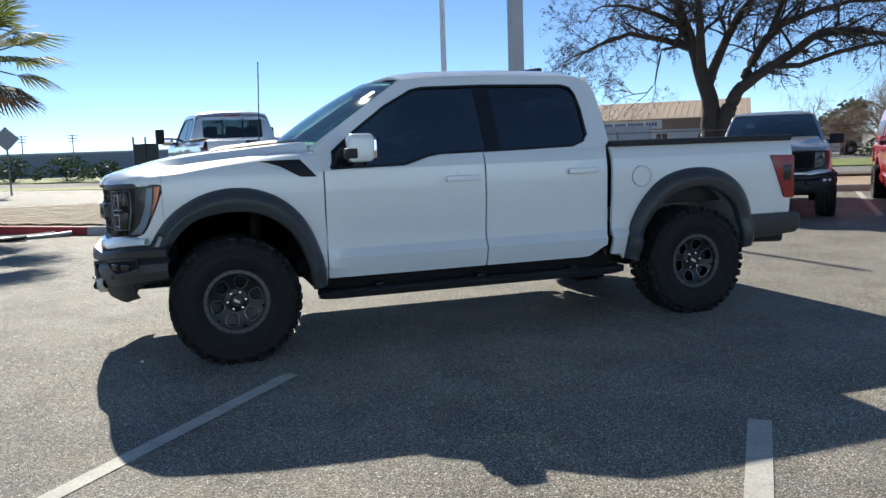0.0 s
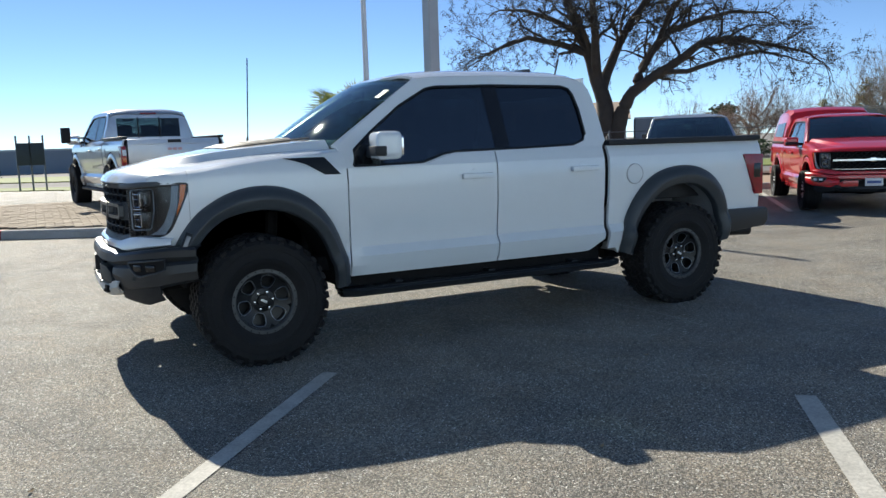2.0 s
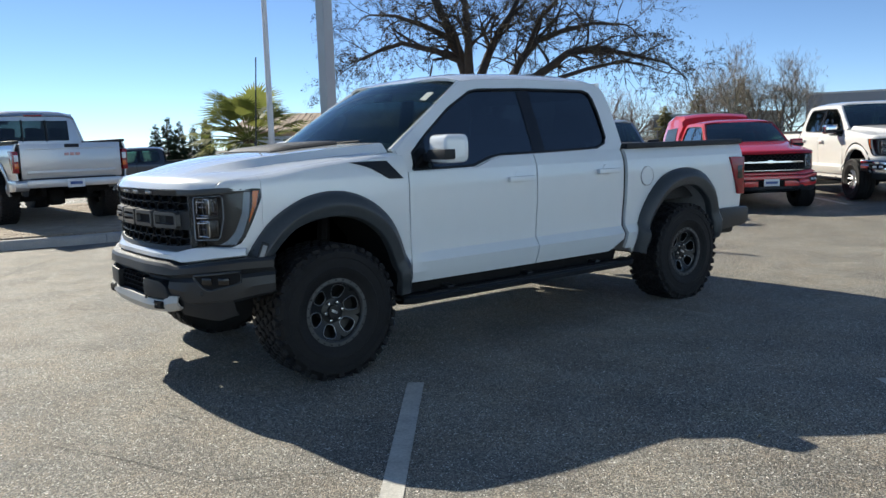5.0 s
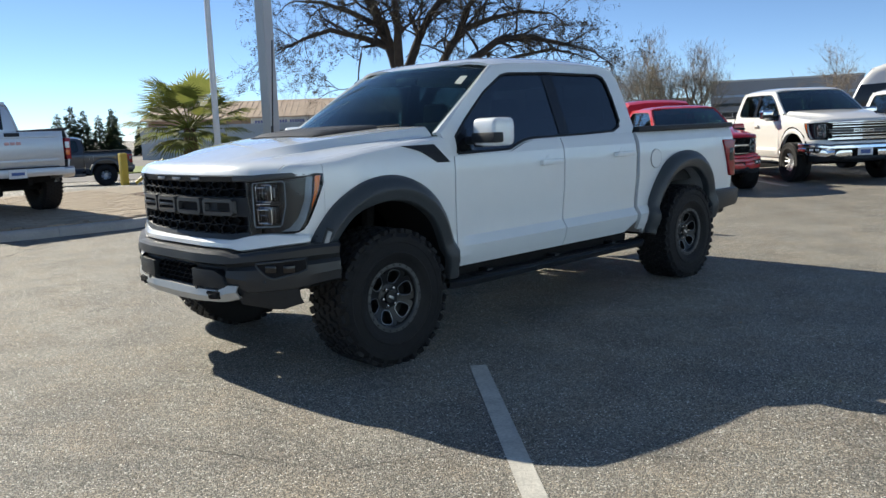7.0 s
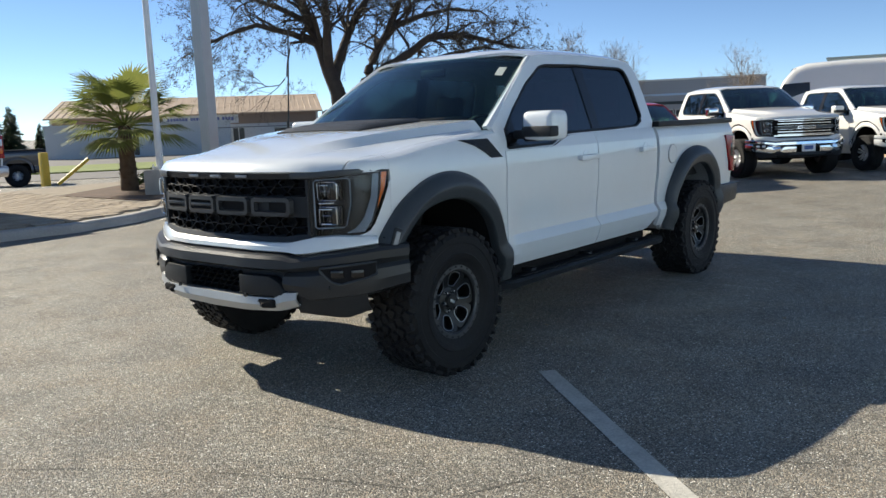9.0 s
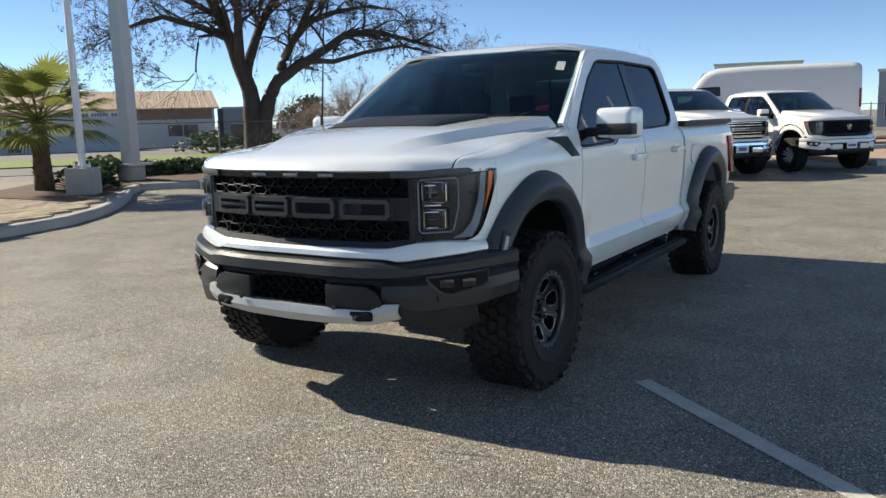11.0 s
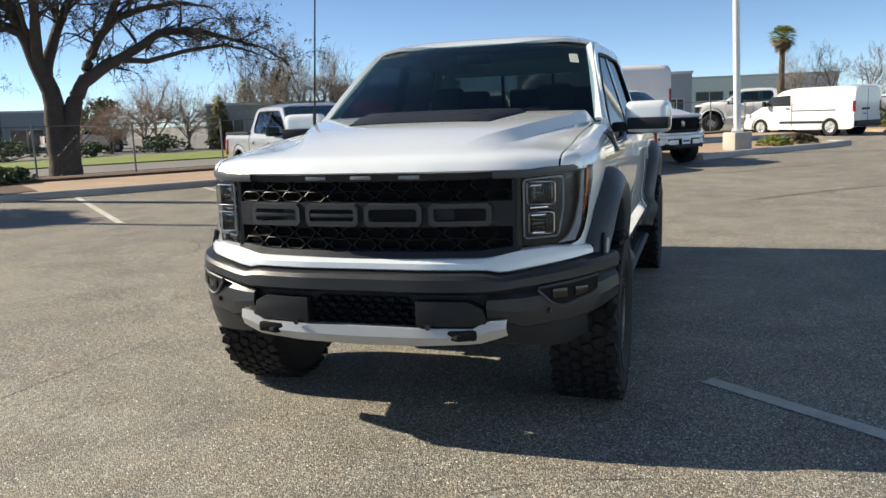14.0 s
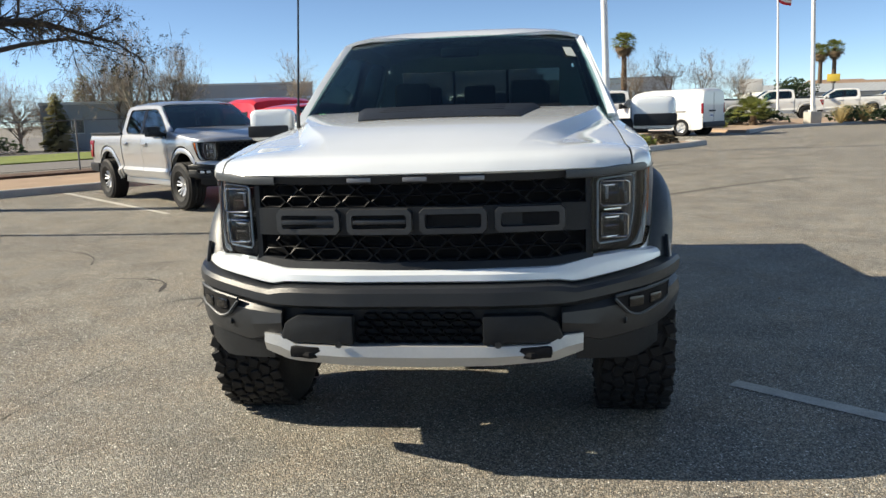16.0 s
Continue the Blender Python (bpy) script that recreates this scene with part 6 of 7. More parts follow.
def van(label, L, W, H, nose, wb, m, rear_doors=True, name="van", wheel_r=.34):
    """A panel van, front towards -x."""
    T = thing(name, label, "van", "parked vehicles")
    h = L / 2
    prof = [(-h, .32, .62), (-h + .05, .28, .80), (-h + .25, .26, .92), (-h + nose * .75, .24, 1.10), (-h + nose, .24, 1.2 if H < 2.2 else 1.35), (-h + nose + .42, .24, H * .80), (-h + nose + .75, .24, H * .94), (-h + nose + 1.15, .24, H * .985), (0, .24, H), (h - .5, .24, H), (h - .1, .26, H * .985), (h, .32, H * .95)]
    rows = []
    for x, zb, zt in prof:
        pin = .10 if x < -h + .3 else .02
        w = W / 2 - pin * .8
        r = []
        for k, (yy, zz) in enumerate(((1.0, 0), (1.0, .12), (1.005, .3), (1.0, .45), (.985, .6), (.96, .75), (.93, .88), (.88, .95), (.75, .99), (.4, 1.0))):
            r.append((x, w * yy, zb + (zt - zb) * zz))
        rows.append([(a, -b, c) for a, b, c in r] + [(a, b, c) for a, b, c in r[::-1]])
    bm = B(); vs = sheet(bm, rows)
    bm.faces.new(vs[0]); bm.faces.new(vs[-1][::-1])
    bmesh.ops.subdivide_edges(bm, edges=bm.edges[:], cuts=1, smooth=.35, use_grid_fill=True)
    part("body", bm, M_CREAM, T, "", True, 40)
    xs = -h + nose
    for s in (-1, 1):
        z0, z1 = (1.18 if H < 2.2 else 1.4), H * (.83 if H < 2.2 else .75)
        poly = [(xs + .12, z0), (xs + .45, z1), (xs + 1.25, z1 + .03), (xs + 1.3, z0 - .02)]
        part("side_window", prism(B(), [(x, s * (W / 2 - .035 - .02 * (z > z0 + .1)), z) for x, z in poly], (0, s * .012, 0), .004), M_DKWIN, T)
        part("side_moulding", box(B(), (.25, s * (W / 2 - .012), .52), (wb * .62, .025, .09), .01), M_BLACK, T)
        part("mirror", box(B(), (xs + .22, s * (W / 2 + .12), z0 + .08), (.12, .18, .22), .04, None, 3), M_BLACK, T)
        part("tail_light", box(B(), (h - .03, s * (W / 2 - .06), H * .58), (.08, .10, H * .22), .02), M_TAIL, T, "tall red tail light")
        part("headlight", box(B(), (-h + .16, s * (W / 2 - .16), .80), (.34, .12, .16), .05, Matrix.Rotation(s * .5, 4, "Z"), 3), M_CLEAR, T)
        part("door_seam", box(B(), (xs + 1.36, s * (W / 2 - .008), .95), (.012, .012, 1.2), 0), M_BLACK, T)
        part("door_rail", box(B(), (.75, s * (W / 2 - .006), H * .52), (1.8, .014, .03), .004), M_BLACK, T)
        part("door_handle", box(B(), (xs + 1.18, s * (W / 2 + .002), z0 - .12), (.16, .03, .04), .01), M_BLACK, T)
        for x in (-wb / 2 - .05, wb / 2 - .05):
            r = wheel_r
            ww = part("wheel", lathe(B(), [(r * .3, s * .06), (r * .55, s * .085), (r * .6, s * .10), (r * .64, s * .06)], 28, (x, s * (W / 2 - .10), r)), M_ALLOY, T)
            part("tyre", lathe(B(), [(r * .6, s * .09), (r * .75, s * .115), (r * .93, s * .11), (r, s * .08), (r, s * -.10), (r * .6, s * -.10)], 32, (x, s * (W / 2 - .10), r)), M_RUBBER, ww)
            for k in range(8):
                a = k * math.pi / 4
                part("spoke", tube(B(), [(x + r * .12 * math.cos(a), s * (W / 2 - .025), r + r * .12 * math.sin(a)), (x + r * .56 * math.cos(a), s * (W / 2 - .015), r + r * .56 * math.sin(a))], [.03, .035], 5), M_ALLOY, ww)
            part("arch", lathe(B(), [(r * 1.22, s * .095), (r * 1.22, s * -.02), (0, s * -.02)], 32, (x, s * (W / 2 - .10), r)), M_DARK, T)
    rows = []
    for k in span(0, 1, 5):
        x, z = xs + .06 + k * .62, (1.22 if H < 2.2 else 1.40) + k * (H * .93 - (1.22 if H < 2.2 else 1.40))
        rows.append([(x - .05 + .16 * u * u, u * W * (.46 - .05 * k), z) for u in span(-1, 1, 7)])
    part("windscreen", shell(rows, .006), M_DKWIN, T)
    part("front_bumper", box(B(), (-h + .04, 0, .45), (.2, W * .86, .30), .08, None, 3), M_BLACK, T)
    part("rear_bumper", box(B(), (h + .02, 0, .44), (.14, W * .92, .22), .05, None, 3), M_BLACK, T)
    part("rear_seam", box(B(), (h + .001, 0, H * .55), (.012, .014, H * .72), 0), M_BLACK, T)
    for s in (-1, 1):
        part("rear_hinge", box(B(), (h - .01, s * (W / 2 - .03), H * .4), (.05, .03, .1), .01), M_BLACK, T)
    pl = part("number_plate", box(B(), (h + .012, -.2, .80), (.01, .31, .15), .003), M_PLATE, T)
    part("plate_bar", box(B(), (h + .019, -.2, .80), (.003, .22, .05), 0), M_BLUEBAR, pl)
    part("rear_handle", box(B(), (h + .02, -.15, .98), (.03, .5, .07), .015), M_BLACK, T)
    T.matrix_basis = m
    return T


van("small white cargo van with plain wheel covers parked across the aisle", 4.75, 1.83, 1.86, .85, 3.0, heading(29.5, -5.5, .63, .78), name="cargo_van")
van("tall white high-roof cargo van parked behind the row", 6.6, 2.05, 2.85, .95, 3.9, heading(24.55, 3.05, -.22, .98), name="cargo_van", wheel_r=.36)

# ---- buildings ----
def block(name, label, c, u, L, W, H, wall, roof=None, pitch=0.0, windows=(), z0=None, category="building", flat_h=.35, band=None):
    """A building with its front along u from the corner c, depth W behind it; windows are (along, z, width, height)."""
    T = thing(name, label, category, "buildings")
    u = Vector((*u, 0)).normalized(); v = Vector((-u.y, u.x, 0))
    z = ground_z(*c) if z0 is None else z0
    o = Vector((*c, z))
    P = lambda a, b, h: o + u * a + v * b + Vector((0, 0, h))
    t = .3
    # front wall in pieces round its openings
    fw = B()
    cuts = sorted({0, L, *[w[0] for w in windows], *[w[0] + w[2] for w in windows]})
    for a0, a1 in zip(cuts, cuts[1:]):
        ws = [w for w in windows if w[0] <= a0 + 1e-6 and w[0] + w[2] >= a1 - 1e-6]
        spans, lo = [], -.5
        for w in sorted(ws, key=lambda q: q[1]):
            spans.append((lo, w[1])); lo = w[1] + w[3]
        spans.append((lo, H))
        for h0, h1 in spans:
            if h1 - h0 > .01:
                prism(fw, [P(a0, 0, h0), P(a1, 0, h0), P(a1, 0, h1), P(a0, 0, h1)], v * t)
    part("front_wall", fw, wall, T)
    for a, h0, wd, hh in windows:
        win = part("window", prism(B(), [P(a, .15, h0), P(a + wd, .15, h0), P(a + wd, .15, h0 + hh), P(a, .15, h0 + hh)], v * .03), M_DKWIN, T, "", False)
        fr = B()
        for q0, q1 in (((a, h0), (a + wd, h0 + .07)), ((a, h0 + hh - .07), (a + wd, h0 + hh)), ((a, h0), (a + .07, h0 + hh)), ((a + wd - .07, h0), (a + wd, h0 + hh)), ((a + wd / 2 - .035, h0), (a + wd / 2 + .035, h0 + hh))):
            prism(fr, [P(q0[0], .08, q0[1]), P(q1[0], .08, q0[1]), P(q1[0], .08, q1[1]), P(q0[0], .08, q1[1])], v * .06)
        part("window_frame", fr, M_WALLW, win)
    for nm, a in (("side_wall", 0), ("side_wall", L - t)):
        bm = B()
        pts = [P(a, t, -.5), P(a, W, -.5), P(a, W, H)] + ([P(a, W / 2, H + pitch)] if pitch else []) + [P(a, t, H)]
        prism(bm, pts, u * t); part(nm, bm, wall, T)
    part("back_wall", prism(B(), [P(t, W - t, -.5), P(L - t, W - t, -.5), P(L - t, W - t, H), P(t, W - t, H)], v * t * .9), wall, T)
    rm = roof or wall
    if pitch:
        for b0, b1, h0, h1 in ((-.5, W / 2, H - .1, H + pitch + .05), (W + .5, W / 2, H - .1, H + pitch + .05)):
            bm = B()
            prism(bm, [P(-.4, b0, h0), P(L + .4, b0, h0), P(L + .4, b1, h1), P(-.4, b1, h1)], (0, 0, .12))
            rf = part("roof", bm, rm, T)
            if b0 < 0:
                ribs = B()
                n = int(L / .55)
                for k in range(n + 1):
                    a = L * k / n
                    tube(ribs, [P(a, b0, h0 + .14), P(a, b1, h1 + .14)], .022, 4, False)
                part("roof_rib", ribs, rm, rf, "raised seams of the metal roof")
    else:
        bm = B()
        prism(bm, [P(.0, .0, H), P(L, 0, H), P(L, W, H), P(0, W, H)], (0, 0, flat_h)); part("roof", bm, rm, T)
        bm = B()
        prism(bm, [P(-.08, -.08, H + flat_h - .12), P(L + .08, -.08, H + flat_h - .12), P(L + .08, .25, H + flat_h - .12), P(-.08, .25, H + flat_h - .12)], (0, 0, .18)); part("parapet", bm, M_WALLW, T)
    for k, (a, h0, wd, hh, mt) in enumerate(band or ()):
        part("fascia_band", prism(B(), [P(a, -.06, h0), P(a + wd, -.06, h0), P(a + wd, -.06, h0 + hh), P(a, -.06, h0 + hh)], v * .05), mt, T)
    return T, P


T, P = block("warehouse", "low cream warehouse with tan upper wall and ribbed tan metal roof", (27.0, 65.9), (.785, -.62), 22.6, 14, 3.35, M_WALLW, M_ROOFT, 1.6,
             windows=((18.6, .9, 2.6, 1.1), (15.0, 0.0, 1.1, 2.1)), z0=-.22, band=((0.2, 2.4, 22.2, .9, M_WALLT),))
sg = thing("shop_sign", "long white sign with a row of plain dark lettering bars", "sign")
a0 = 9.2
part("board", prism(B(), [P(a0, -.14, 2.5), P(a0 + 6.4, -.14, 2.5), P(a0 + 6.4, -.14, 3.25), P(a0, -.14, 3.25)], (P(0, 1, 0) - P(0, 0, 0)) * .06), M_WALLW, sg)
for x0, wd in ((.35, 1.75), (2.3, .95), (3.45, 1.35), (5.0, 1.0)):
    n = max(3, int(wd / .22))
    bm = B()
    for k in range(n):
        prism(bm, [P(a0 + x0 + wd * (k + .08) / n, -.16, 2.72), P(a0 + x0 + wd * (k + .86) / n, -.16, 2.72), P(a0 + x0 + wd * (k + .86) / n, -.16, 3.05), P(a0 + x0 + wd * (k + .08) / n, -.16, 3.05)], (P(0, 1, 0) - P(0, 0, 0)) * .02)
    part("lettering_bar", bm, M_BLUESIGN, sg, "plain bars in place of lettering")
block("annex", "low white annex wall in front of the warehouse", (24.0, 60.5), (.785, -.62), 14.0, 3.0, 2.3, M_WALLW, windows=((6.0, .1, 1.0, 1.9),), z0=-.22)
block("annex", "grey two-step annex beside the warehouse", (46.3, 52.5), (.785, -.62), 4.2, 6, 3.0, M_WALLG, windows=((.5, 0, 2.6, 1.9),), z0=-.2)
block("office_block", "long low grey industrial building with a flat roof", (74.0, 36.5), (.35, -.937), 14, 14, 4.9, M_WALLG, windows=[(1 + 3.2 * k, 1.0, 2.2, 1.2) for k in range(4)], z0=-.1, band=((.2, 2.7, 13.6, .3, M_SIGNDK), (.2, 3.6, 13.6, .22, M_WALLB)))
block("office_block", "white flat-roofed block behind the tall van", (64.5, 14.0), (.2, -.98), 6.7, 8, 4.9, M_POLEW, windows=((1.0, 1.0, 2.0, 1.2),), z0=.2)
block("white_shed", "long white corrugated shed wall behind the lot", (50.5, 31.0), (.72, -.69), 5, 5, 2.9, M_WALLW, z0=-.15, windows=((1.4, 0, 2.2, 2.3),))
block("office_block", "white and blue-grey office building with a dark window band", (56.0, 1.3), (.05, -.99), 2.0, 8, 3.7, M_WALLG, windows=[(.4, .9, 1.1, 1.3)], z0=0)
block("office_block", "pale office building with a long dark window band", (72.0, .2), (.12, -.99), 13, 12, 3.8, M_POLEW, windows=[(1 + 2.9 * k, 2.0, 2.5, .9) for k in range(4)], z0=0)
block("grey_house", "low grey building with a white panel behind the fence", (44.6, 32.2), (.5, -.86), 4.7, 6, 2.7, M_WALLG, windows=((1, 1.0, 1.6, 1.0),), z0=-.1)
block("yard_wall", "long plain grey wall beyond the road", (-45, 74), (1, .02), 62, .5, 1.9, M_WALLG, z0=-.3, category="wall")
block("far_house", "low pale house with a grey roof on the far side", (92, -27.0), (.25, -.97), 17, 9, 2.4, M_WALLW, M_WALLG, .9, windows=((3, 1, 1.6, 1.1), (9, 1, 1.6, 1.1)), z0=0)
for i, (x, y, L, hz, h) in enumerate(((130, -45, 9, 3.2, 3), (142, -58, 12, 4.5, 3), (150, -70, 10, 5.5, 3.2))):
    block("hill_house", "pale house with a shallow roof on the far rise", (x, y), (.3, -.95), L, 8, h, M_WALLW, M_WALLT, 1.4, windows=((2, 1, 1.3, 1.1), (5.5, 1, 1.3, 1.1)), z0=.2)

# unseen reflector wall, added to throw sunlight into the truck's shaded side
wb = B()
for k in range(11):
    box(wb, (-33 + 4 * k, -16.2, 3.1), (3.97, .3, 6.4), .02)
tagged(part("bounce_wall", wb, M_WALLB, None, "unseen blue-grey panelled wall added to bounce sunlight onto the truck"), "", "wall", "", "structure")

# ---- fence, sign, bollards ----
fence = thing("chain_link_fence", "low chain-link fence with grey steel posts along the verge", "fence")
for k in range(17):
    x, y = so(-.2 + 2.4 * k, 4.1)
    z = ground_z(x, y)
    part("post", tube(B(), [(x, y, z - .1), (x, y, z + 1.5)], .024, 8), M_WIRE, fence)
mesh = B()
for k in range(16):
    a, b = Vector(so(-.2 + 2.4 * k, 4.1)), Vector(so(2.2 + 2.4 * k, 4.1))
    for e in span(0, 1, 11)[:-1]:
        for sgn in (0, 1):
            p, q = a.lerp(b, e), a.lerp(b, min(1, e + .5) if sgn == 0 else max(0, e - .5))
            zz = ground_z(p.x, p.y)
            tube(mesh, [(p.x, p.y, zz + .15), (q.x, q.y, zz + 1.4)], .0009, 3, False)
    tube(mesh, [(a.x, a.y, ground_z(*a) + 1.45), (b.x, b.y, ground_z(*b) + 1.45)], .012, 4, False)
tagged(part("wire_mesh", mesh, M_WIRE, fence), "", "", "", "stuff")

ds = thing("road_sign", "grey back of a diamond road sign on a thin post", "sign")
zz = ground_z(-7.6, 24.8)
part("post", tube(B(), [(-7.6, 24.8, zz - .1), (-7.6, 24.8, zz + 2.3)], .03, 8), M_WIRE, ds)
part("sign_plate", prism(B(), [(-7.6 - .42, 24.76, zz + 1.95), (-7.6, 24.76, zz + 1.53), (-7.6 + .42, 24.76, zz + 1.95), (-7.6, 24.76, zz + 2.37)], (0, .01, 0)), M_WALLG, ds)
ps = thing("panel_sign", "dark double-panel roadside sign on thin posts", "sign")
zz = ground_z(-3.1, 28.5)
for k, x in enumerate((-3.45, -2.95)):
    part("panel", box(B(), (x, 28.5, zz + 1.6), (.46, .08, .85), .02), M_SIGNDK, ps)
for x in (-3.66, -3.2, -2.74):
    part("post", tube(B(), [(x, 28.56, zz - .1), (x, 28.56, zz + 2.3)], .035, 8), M_WIRE, ps)
gt = thing("gate_barrier", "yellow steel post with a leaning rail at the island's edge", "barrier")
gz = ground_z(5.0, 19.2)
part("post", box(B(), (5.0, 19.2, gz + .45), (.2, .2, 1.0), .02), M_YELLOW, gt)
part("rail", tube(B(), [(5.25, 19.0, gz + .04), (6.0, 18.6, gz + .72)], .05, 8), M_YELLOW, gt, "pale yellow rail leaning on the ground")

kerb([(15.9, -1.5), (17.2, -2.4), (20.0, -5.0), (21.3, -5.8), (21.8, -5.3)], "bare concrete kerb of the pole's island", M_KERB)
kerb([(29.0, -9.0), (33.5, -11.2), (36.0, -14.6), (38.5, -21.0)], "bare concrete kerb of the planting bed", M_KERB)
patch("pole_island", [(16.1, -1.35), (17.3, -2.25), (20.0, -4.8), (21.2, -5.5), (23.0, -3.5), (19.5, 1.5)], .12, M_DIRT, "sandy soil of the pole's island", "soil")
patch("planting_bed", [(29.2, -8.9), (33.6, -11.0), (36.2, -14.5), (38.8, -21.0), (52, -22), (46, -12), (34, -7)], .12, M_DIRT, "brown mulch and soil of the planting bed", "soil")

ys = thing("shop_sign", "yellow sign board high on a thin post beyond the sales lot", "sign")
part("board", box(B(), (88.9, -32.2, 3.9), (.25, 1.3, .8), .04, Matrix.Rotation(-.35, 4, "Z")), M_YELLOW, ys)
part("post", tube(B(), [(88.9, -32.2, 0), (88.9, -32.2, 3.3)], .12, 8), M_WIRE, ys)
wsn = thing("shop_sign", "white box sign on posts beyond the sales lot", "sign")
part("board", box(B(), (71.8, -19.4, 3.0), (.3, 2.0, 1.2), .04, Matrix.Rotation(-.3, 4, "Z")), M_WALLW, wsn)
part("post", tube(B(), [(71.8, -19.4, 0), (71.8, -19.4, 2.5)], .1, 8), M_WIRE, wsn)


def round_tree(x, y, h, r, label, seed, material=M_CONIF):
    """An evergreen with a short trunk, forked limbs and a domed, ragged crown."""
    rng.seed(seed)
    t = thing("evergreen_tree", label, "tree", "evergreens")
    z = ground_z(x, y)
    bm = B(); tube(bm, [(x, y, z - .1), (x, y, z + h * .35)], [h * .05, h * .035], 8)
    for k in range(7):
        a = k * 2.4
        tube(bm, [(x, y, z + h * .3), (x + r * .55 * math.cos(a), y + r * .55 * math.sin(a), z + h * .68)], [h * .025, h * .008], 5)
    part("trunk", bm, M_BARK, t)
    bm = B()
    lumps = [(rng.uniform(0, 6.283), rng.uniform(.2, .85), rng.uniform(.42, .88)) for _ in range(16)]
    for a, q, v in lumps:
        c = Vector((x + r * q * math.cos(a), y + r * q * math.sin(a), z + h * v * (1 - .2 * q)))
        for _ in range(70):
            p = c + rvec(1).normalized() * r * .36 * rng.uniform(.4, 1.05)
            A, C = frame_of(rvec(1) + Vector((0, 0, .01)))
            e = r * rng.uniform(.05, .10)
            bm.faces.new([bm.verts.new(p + w) for w in (-A * e, C * e * .6, A * e, -C * e * .6)])
    part("crown", bm, material, t, "", False)
    return t


round_tree(80.5, -25.6, 3.7, 2.2, "dark round evergreen beyond the sales lot", 88)
round_tree(50.6, 46.6, 4.6, 2.3, "dark round-headed evergreen beyond the road", 89)
patch("verge_grass", [so(-15, 6.0), so(-15, 15), so(-46, 15), so(-46, 7.0)], .11, M_GRASS, "green grass verge beside the driveway", "grass", "stuff", cell=1.0)
for k, (x, y, r, h) in enumerate(((-9.2, 56, 2.4, 1.9), (-6.4, 50.5, 1.8, 1.5), (-13.5, 60, 2.2, 2.0))):
    bush(x, y, r, h, "dark green shrub before a long grey wall", 130 + k, M_CONIF, 420)
for x, y in ((-48.5, 289.6), (-33.5, 291.7)):
    up = thing("utility_pole", "distant wooden utility pole with crossarms", "pole", "utility poles")
    z = ground_z(x, y)
    part("shaft", tube(B(), [(x, y, z - .2), (x, y, z + 9.6)], [.2, .14], 6), M_BARK, up)
    for k in range(3):
        part("crossarm", box(B(), (x, y, z + 9.2 - .9 * k), (3.4 - .5 * k, .2, .2), 0), M_BARK, up)
for k, (x, y, a, m_, ln) in enumerate(((-5.15, 9.2, .05, M_WALLW, 1.7), (-4.75, 9.0, .22, M_SILVER, 1.5), (-5.3, 8.85, -.1, M_BLACK, 1.2))):
    q = Matrix.Rotation(a, 4, "Z")
    rows = [[Vector((x, y, ground_z(x, y) + .012)) + q @ Vector((u * ln / 2, v, .05 * (1 - (v / .09) ** 2) + .03 * u * u)) for v in (-.09, -.05, 0, .05, .09)] for u in span(-1, 1, 9)]
    tp = thing("trim_panel", "loose long plastic trim strip lying by the kerb", "debris", "loose trim")
    part("strip", shell(rows, .004, c=(x, y, -5)), m_, tp)
for x, y, a in ((-.87, -3.46, .4), (-.63, -.94, 1.9), (.4, -2.3, 2.6), (-3.3, -2.6, .9)):
    lf = thing("dry_leaf", "small curled dry leaf on the asphalt", "leaf", "fallen leaves")
    rows = [[(x + (u * math.cos(a) - v * math.sin(a)) * .018, y + (u * math.sin(a) + v * math.cos(a)) * .018, .006 + .012 * u * u + .008 * v * v) for v in (-.5 * (1 - u * u), 0, .5 * (1 - u * u))] for u in (-.95, -.5, 0, .5, .95)]
    part("blade", shell(rows, .0015, c=(x, y, -5)), M_STRAWDRY, lf)

# ---- cracks and tyre scuffs in the asphalt ----
def crack(p, q, w, seed, wander=.25):
    r = random.Random(seed)
    p, q = Vector(p), Vector(q)
    n = max(6, int((q - p).length / .16))
    d = (q - p).normalized(); s = Vector((-d.y, d.x))
    off, rows = 0, []
    for i in range(n + 1):
        off = off * .93 + r.uniform(-.014, .014)
        a = p.lerp(q, i / n) + s * (off + wander * math.sin(3.1 * i / n))
        ww = w * .5 * r.uniform(.2, 1.3)
        rows.append([(a.x - s.x * ww, a.y - s.y * ww, ground_z(a.x, a.y) + .003), (a.x + s.x * ww, a.y + s.y * ww, ground_z(a.x, a.y) + .003)])
    bm = B(); sheet(bm, rows)
    tagged(part("crack_or_scuff", bm, M_CRACK, None, "dark crack or tyre scuff in the worn asphalt", False), "", "crack", "pavement cracks", "structure")


# the three widest, from (3.1, 5.5) on, are dark tyre scuffs
for i, (p, q, w) in enumerate((((6.10, -1.49), (5.01, -2.69), .012), ((5.01, -2.69), (4.65, -4.10), .012), ((-5.6, 2.0), (-1.22, 2.14), .007), ((-3.9, -.2), (-2.91, -1.27), .006), ((-5.2, .9), (-3.2, -2.1), .006), ((-3.2, -2.1), (-1.9, -3.6), .005), ((-3.4, 4.3), (-.81, 7.76), .022), ((-7.0, 2.6), (-2.5, 1.6), .006), ((-5.6, -1.0), (-4.0, 1.5), .005), ((3.1, 5.5), (2.1, 4.3), .028), ((1.4, 3.65), (.75, 2.92), .045), ((.36, 2.65), (.25, 2.3), .05), ((5.0, 7.0), (-.5, 6.4), .008))):
    crack(p, q, w, i)

# thin pale seam beside the rear wheel
line((1.30, -.55), (1.37, -1.25), .010, "thin pale seam in the asphalt", M_LINE)
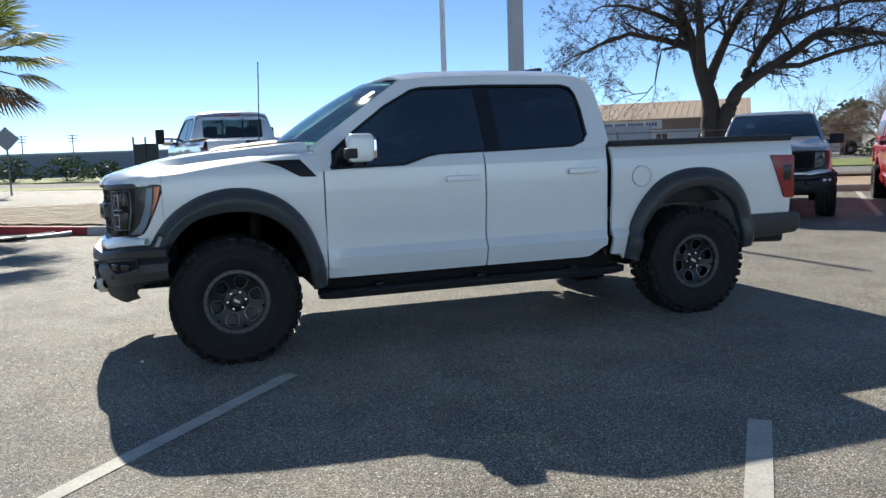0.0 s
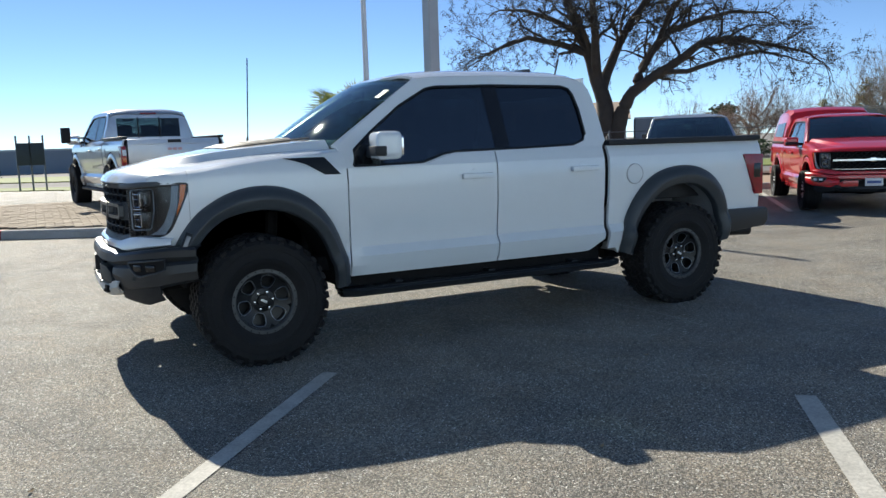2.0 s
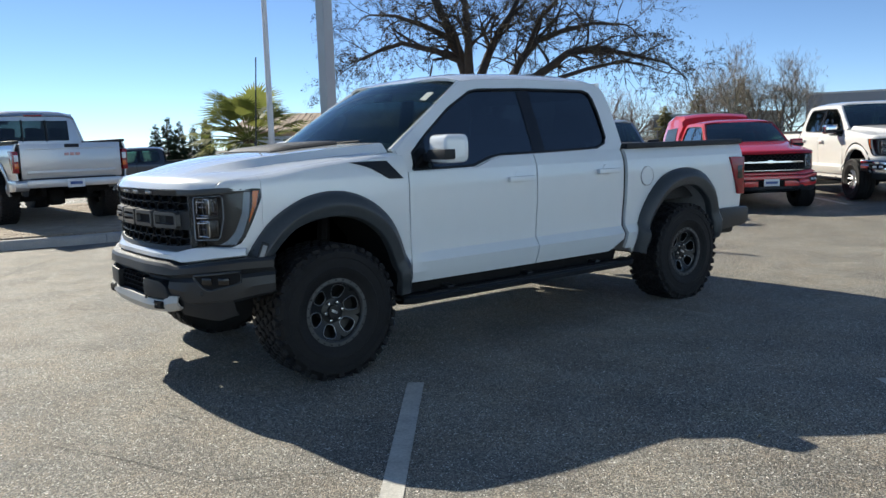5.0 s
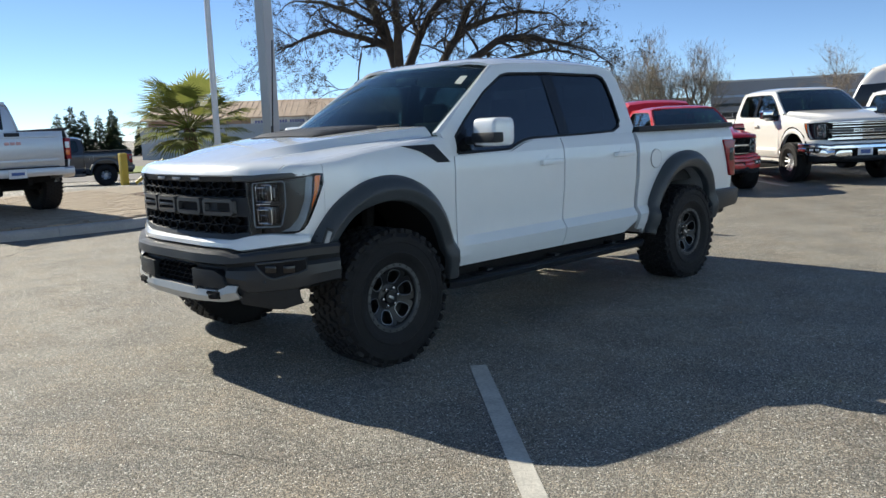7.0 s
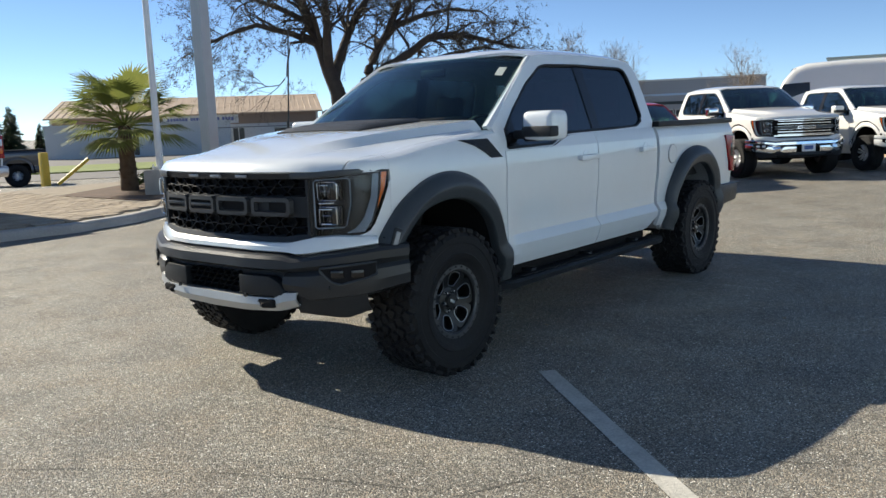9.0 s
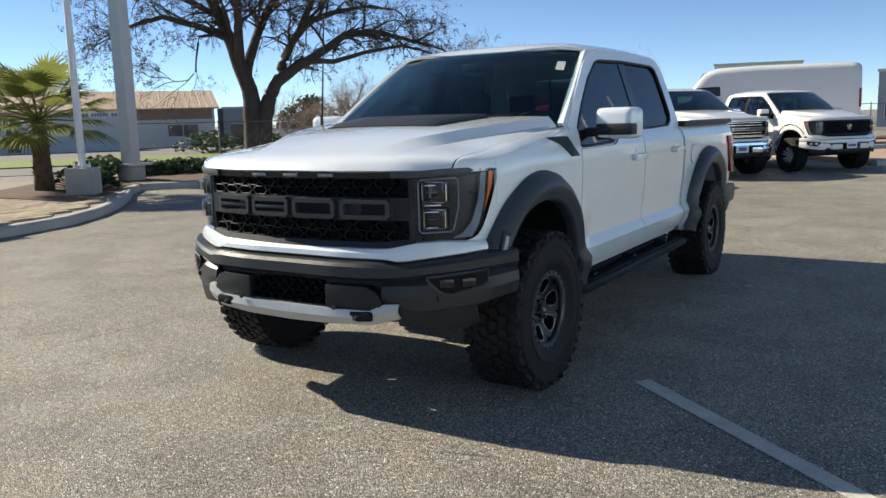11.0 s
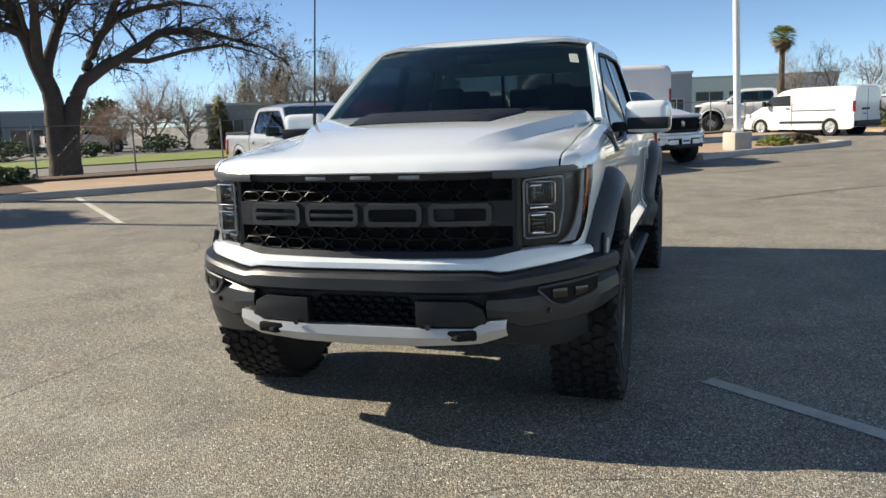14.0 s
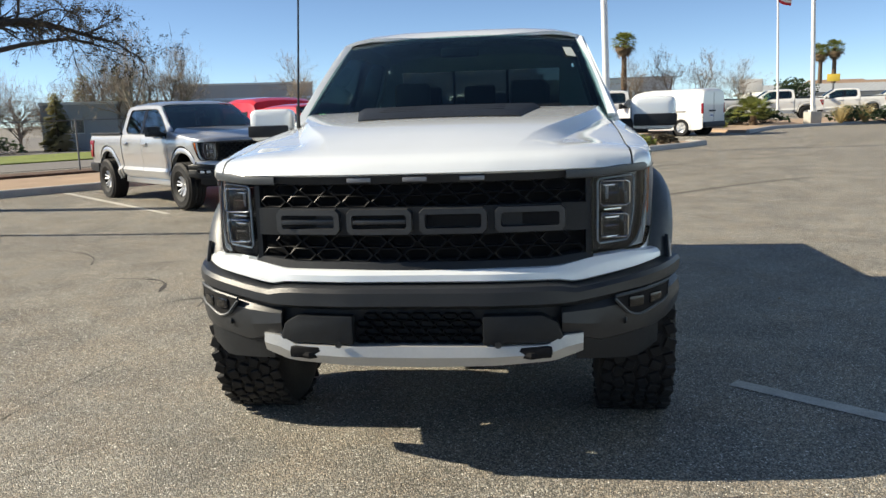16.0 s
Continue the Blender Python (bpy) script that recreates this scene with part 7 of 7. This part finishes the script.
line((1.37, -1.25), (1.34, -1.88), .010, "thin pale seam in the asphalt", M_LINE)

# faint curved tyre marks
for i, pts in enumerate((((7.49, -2.29), (9.15, -3.87), (10.13, -5.60)), ((12.09, -1.92), (14.03, -3.55), (15.70, -7.25)))):
    fine = []
    for k in span(0, 1, 25):
        a, b, c = (Vector(p) for p in pts)
        fine.append(a * (1 - k) ** 2 + b * 2 * k * (1 - k) + c * k * k)
    bm = B()
    sheet(bm, [[(p.x + e * .02, p.y + e * .09, ground_z(p.x, p.y) + .003) for e in (-1, 1)] for p in fine])
    tagged(part("tyre_mark", bm, M_SKIDMARK, None, "faint dark curved tyre mark on the asphalt", False), "", "tyre mark", "tyre marks", "structure")

# ---- pavers, nearest singly, the rest together ----
def inside(x, y):
    c = False
    pts = [(a, b + .2) for a, b in FRONT] + [(5.6, 15.4), (-9.4, 15.4)]
    for (x0, y0), (x1, y1) in zip(pts, pts[1:] + pts[:1]):
        if (y0 > y) != (y1 > y) and x < (x1 - x0) * (y - y0) / (y1 - y0) + x0:
            c = not c
    return c


PAVE = tagged(new("paving"), "tan concrete pavers laid in running bond on the island", "paving", "", "structure")
bm = box(B(), (0, 0, 0), (.286, .186, .06), .008, None, 1)
one = part("paver", bm, M_PAVER, PAVE)
pm = one.data
one.location = (.0, 8.45, ground_z(0, 8.45) + .135)
count, rest = 0, B()
rng.seed(5)
for j in range(36):
    for i in range(52):
        x, y = -9.4 + .295 * i + (.147 if j % 2 else 0), 8.3 + .195 * j
        if not (inside(x - .16, y - .1) and inside(x + .16, y + .1) and inside(x - .16, y + .1) and inside(x + .16, y - .1)) or abs(x) < .16 and abs(y - 8.45) < .12:
            continue
        if x > 2.4 and y > 10.2 + (x - 3) * .7:
            continue
        m = Matrix.Translation((x, y, ground_z(x, y) + .133 + rng.uniform(0, .006))) @ Euler((rng.uniform(-.01, .01), rng.uniform(-.01, .01), 0)).to_matrix().to_4x4()
        if count < 290 and -3.5 < x < 3.2 and y < 9.9:
            ob = new("paver", pm); ob.parent = PAVE; ob.matrix_basis = m; count += 1
        else:
            vs = [rest.verts.new(m @ Vector(p)) for p in ((-.143, -.093, .022), (.143, -.093, .022), (.143, .093, .022), (-.143, .093, .022), (-.137, -.087, .03), (.137, -.087, .03), (.137, .087, .03), (-.137, .087, .03))]
            for f in ((4, 5, 6, 7), (0, 1, 5, 4), (1, 2, 6, 5), (2, 3, 7, 6), (3, 0, 4, 7)):
                rest.faces.new([vs[k] for k in f])
me = bpy.data.meshes.new("paver_field"); rest.to_mesh(me); rest.free(); me.materials.append(M_PAVER)
fld = new("paver_field", me); fld.parent = PAVE
tagged(fld, kind="stuff")
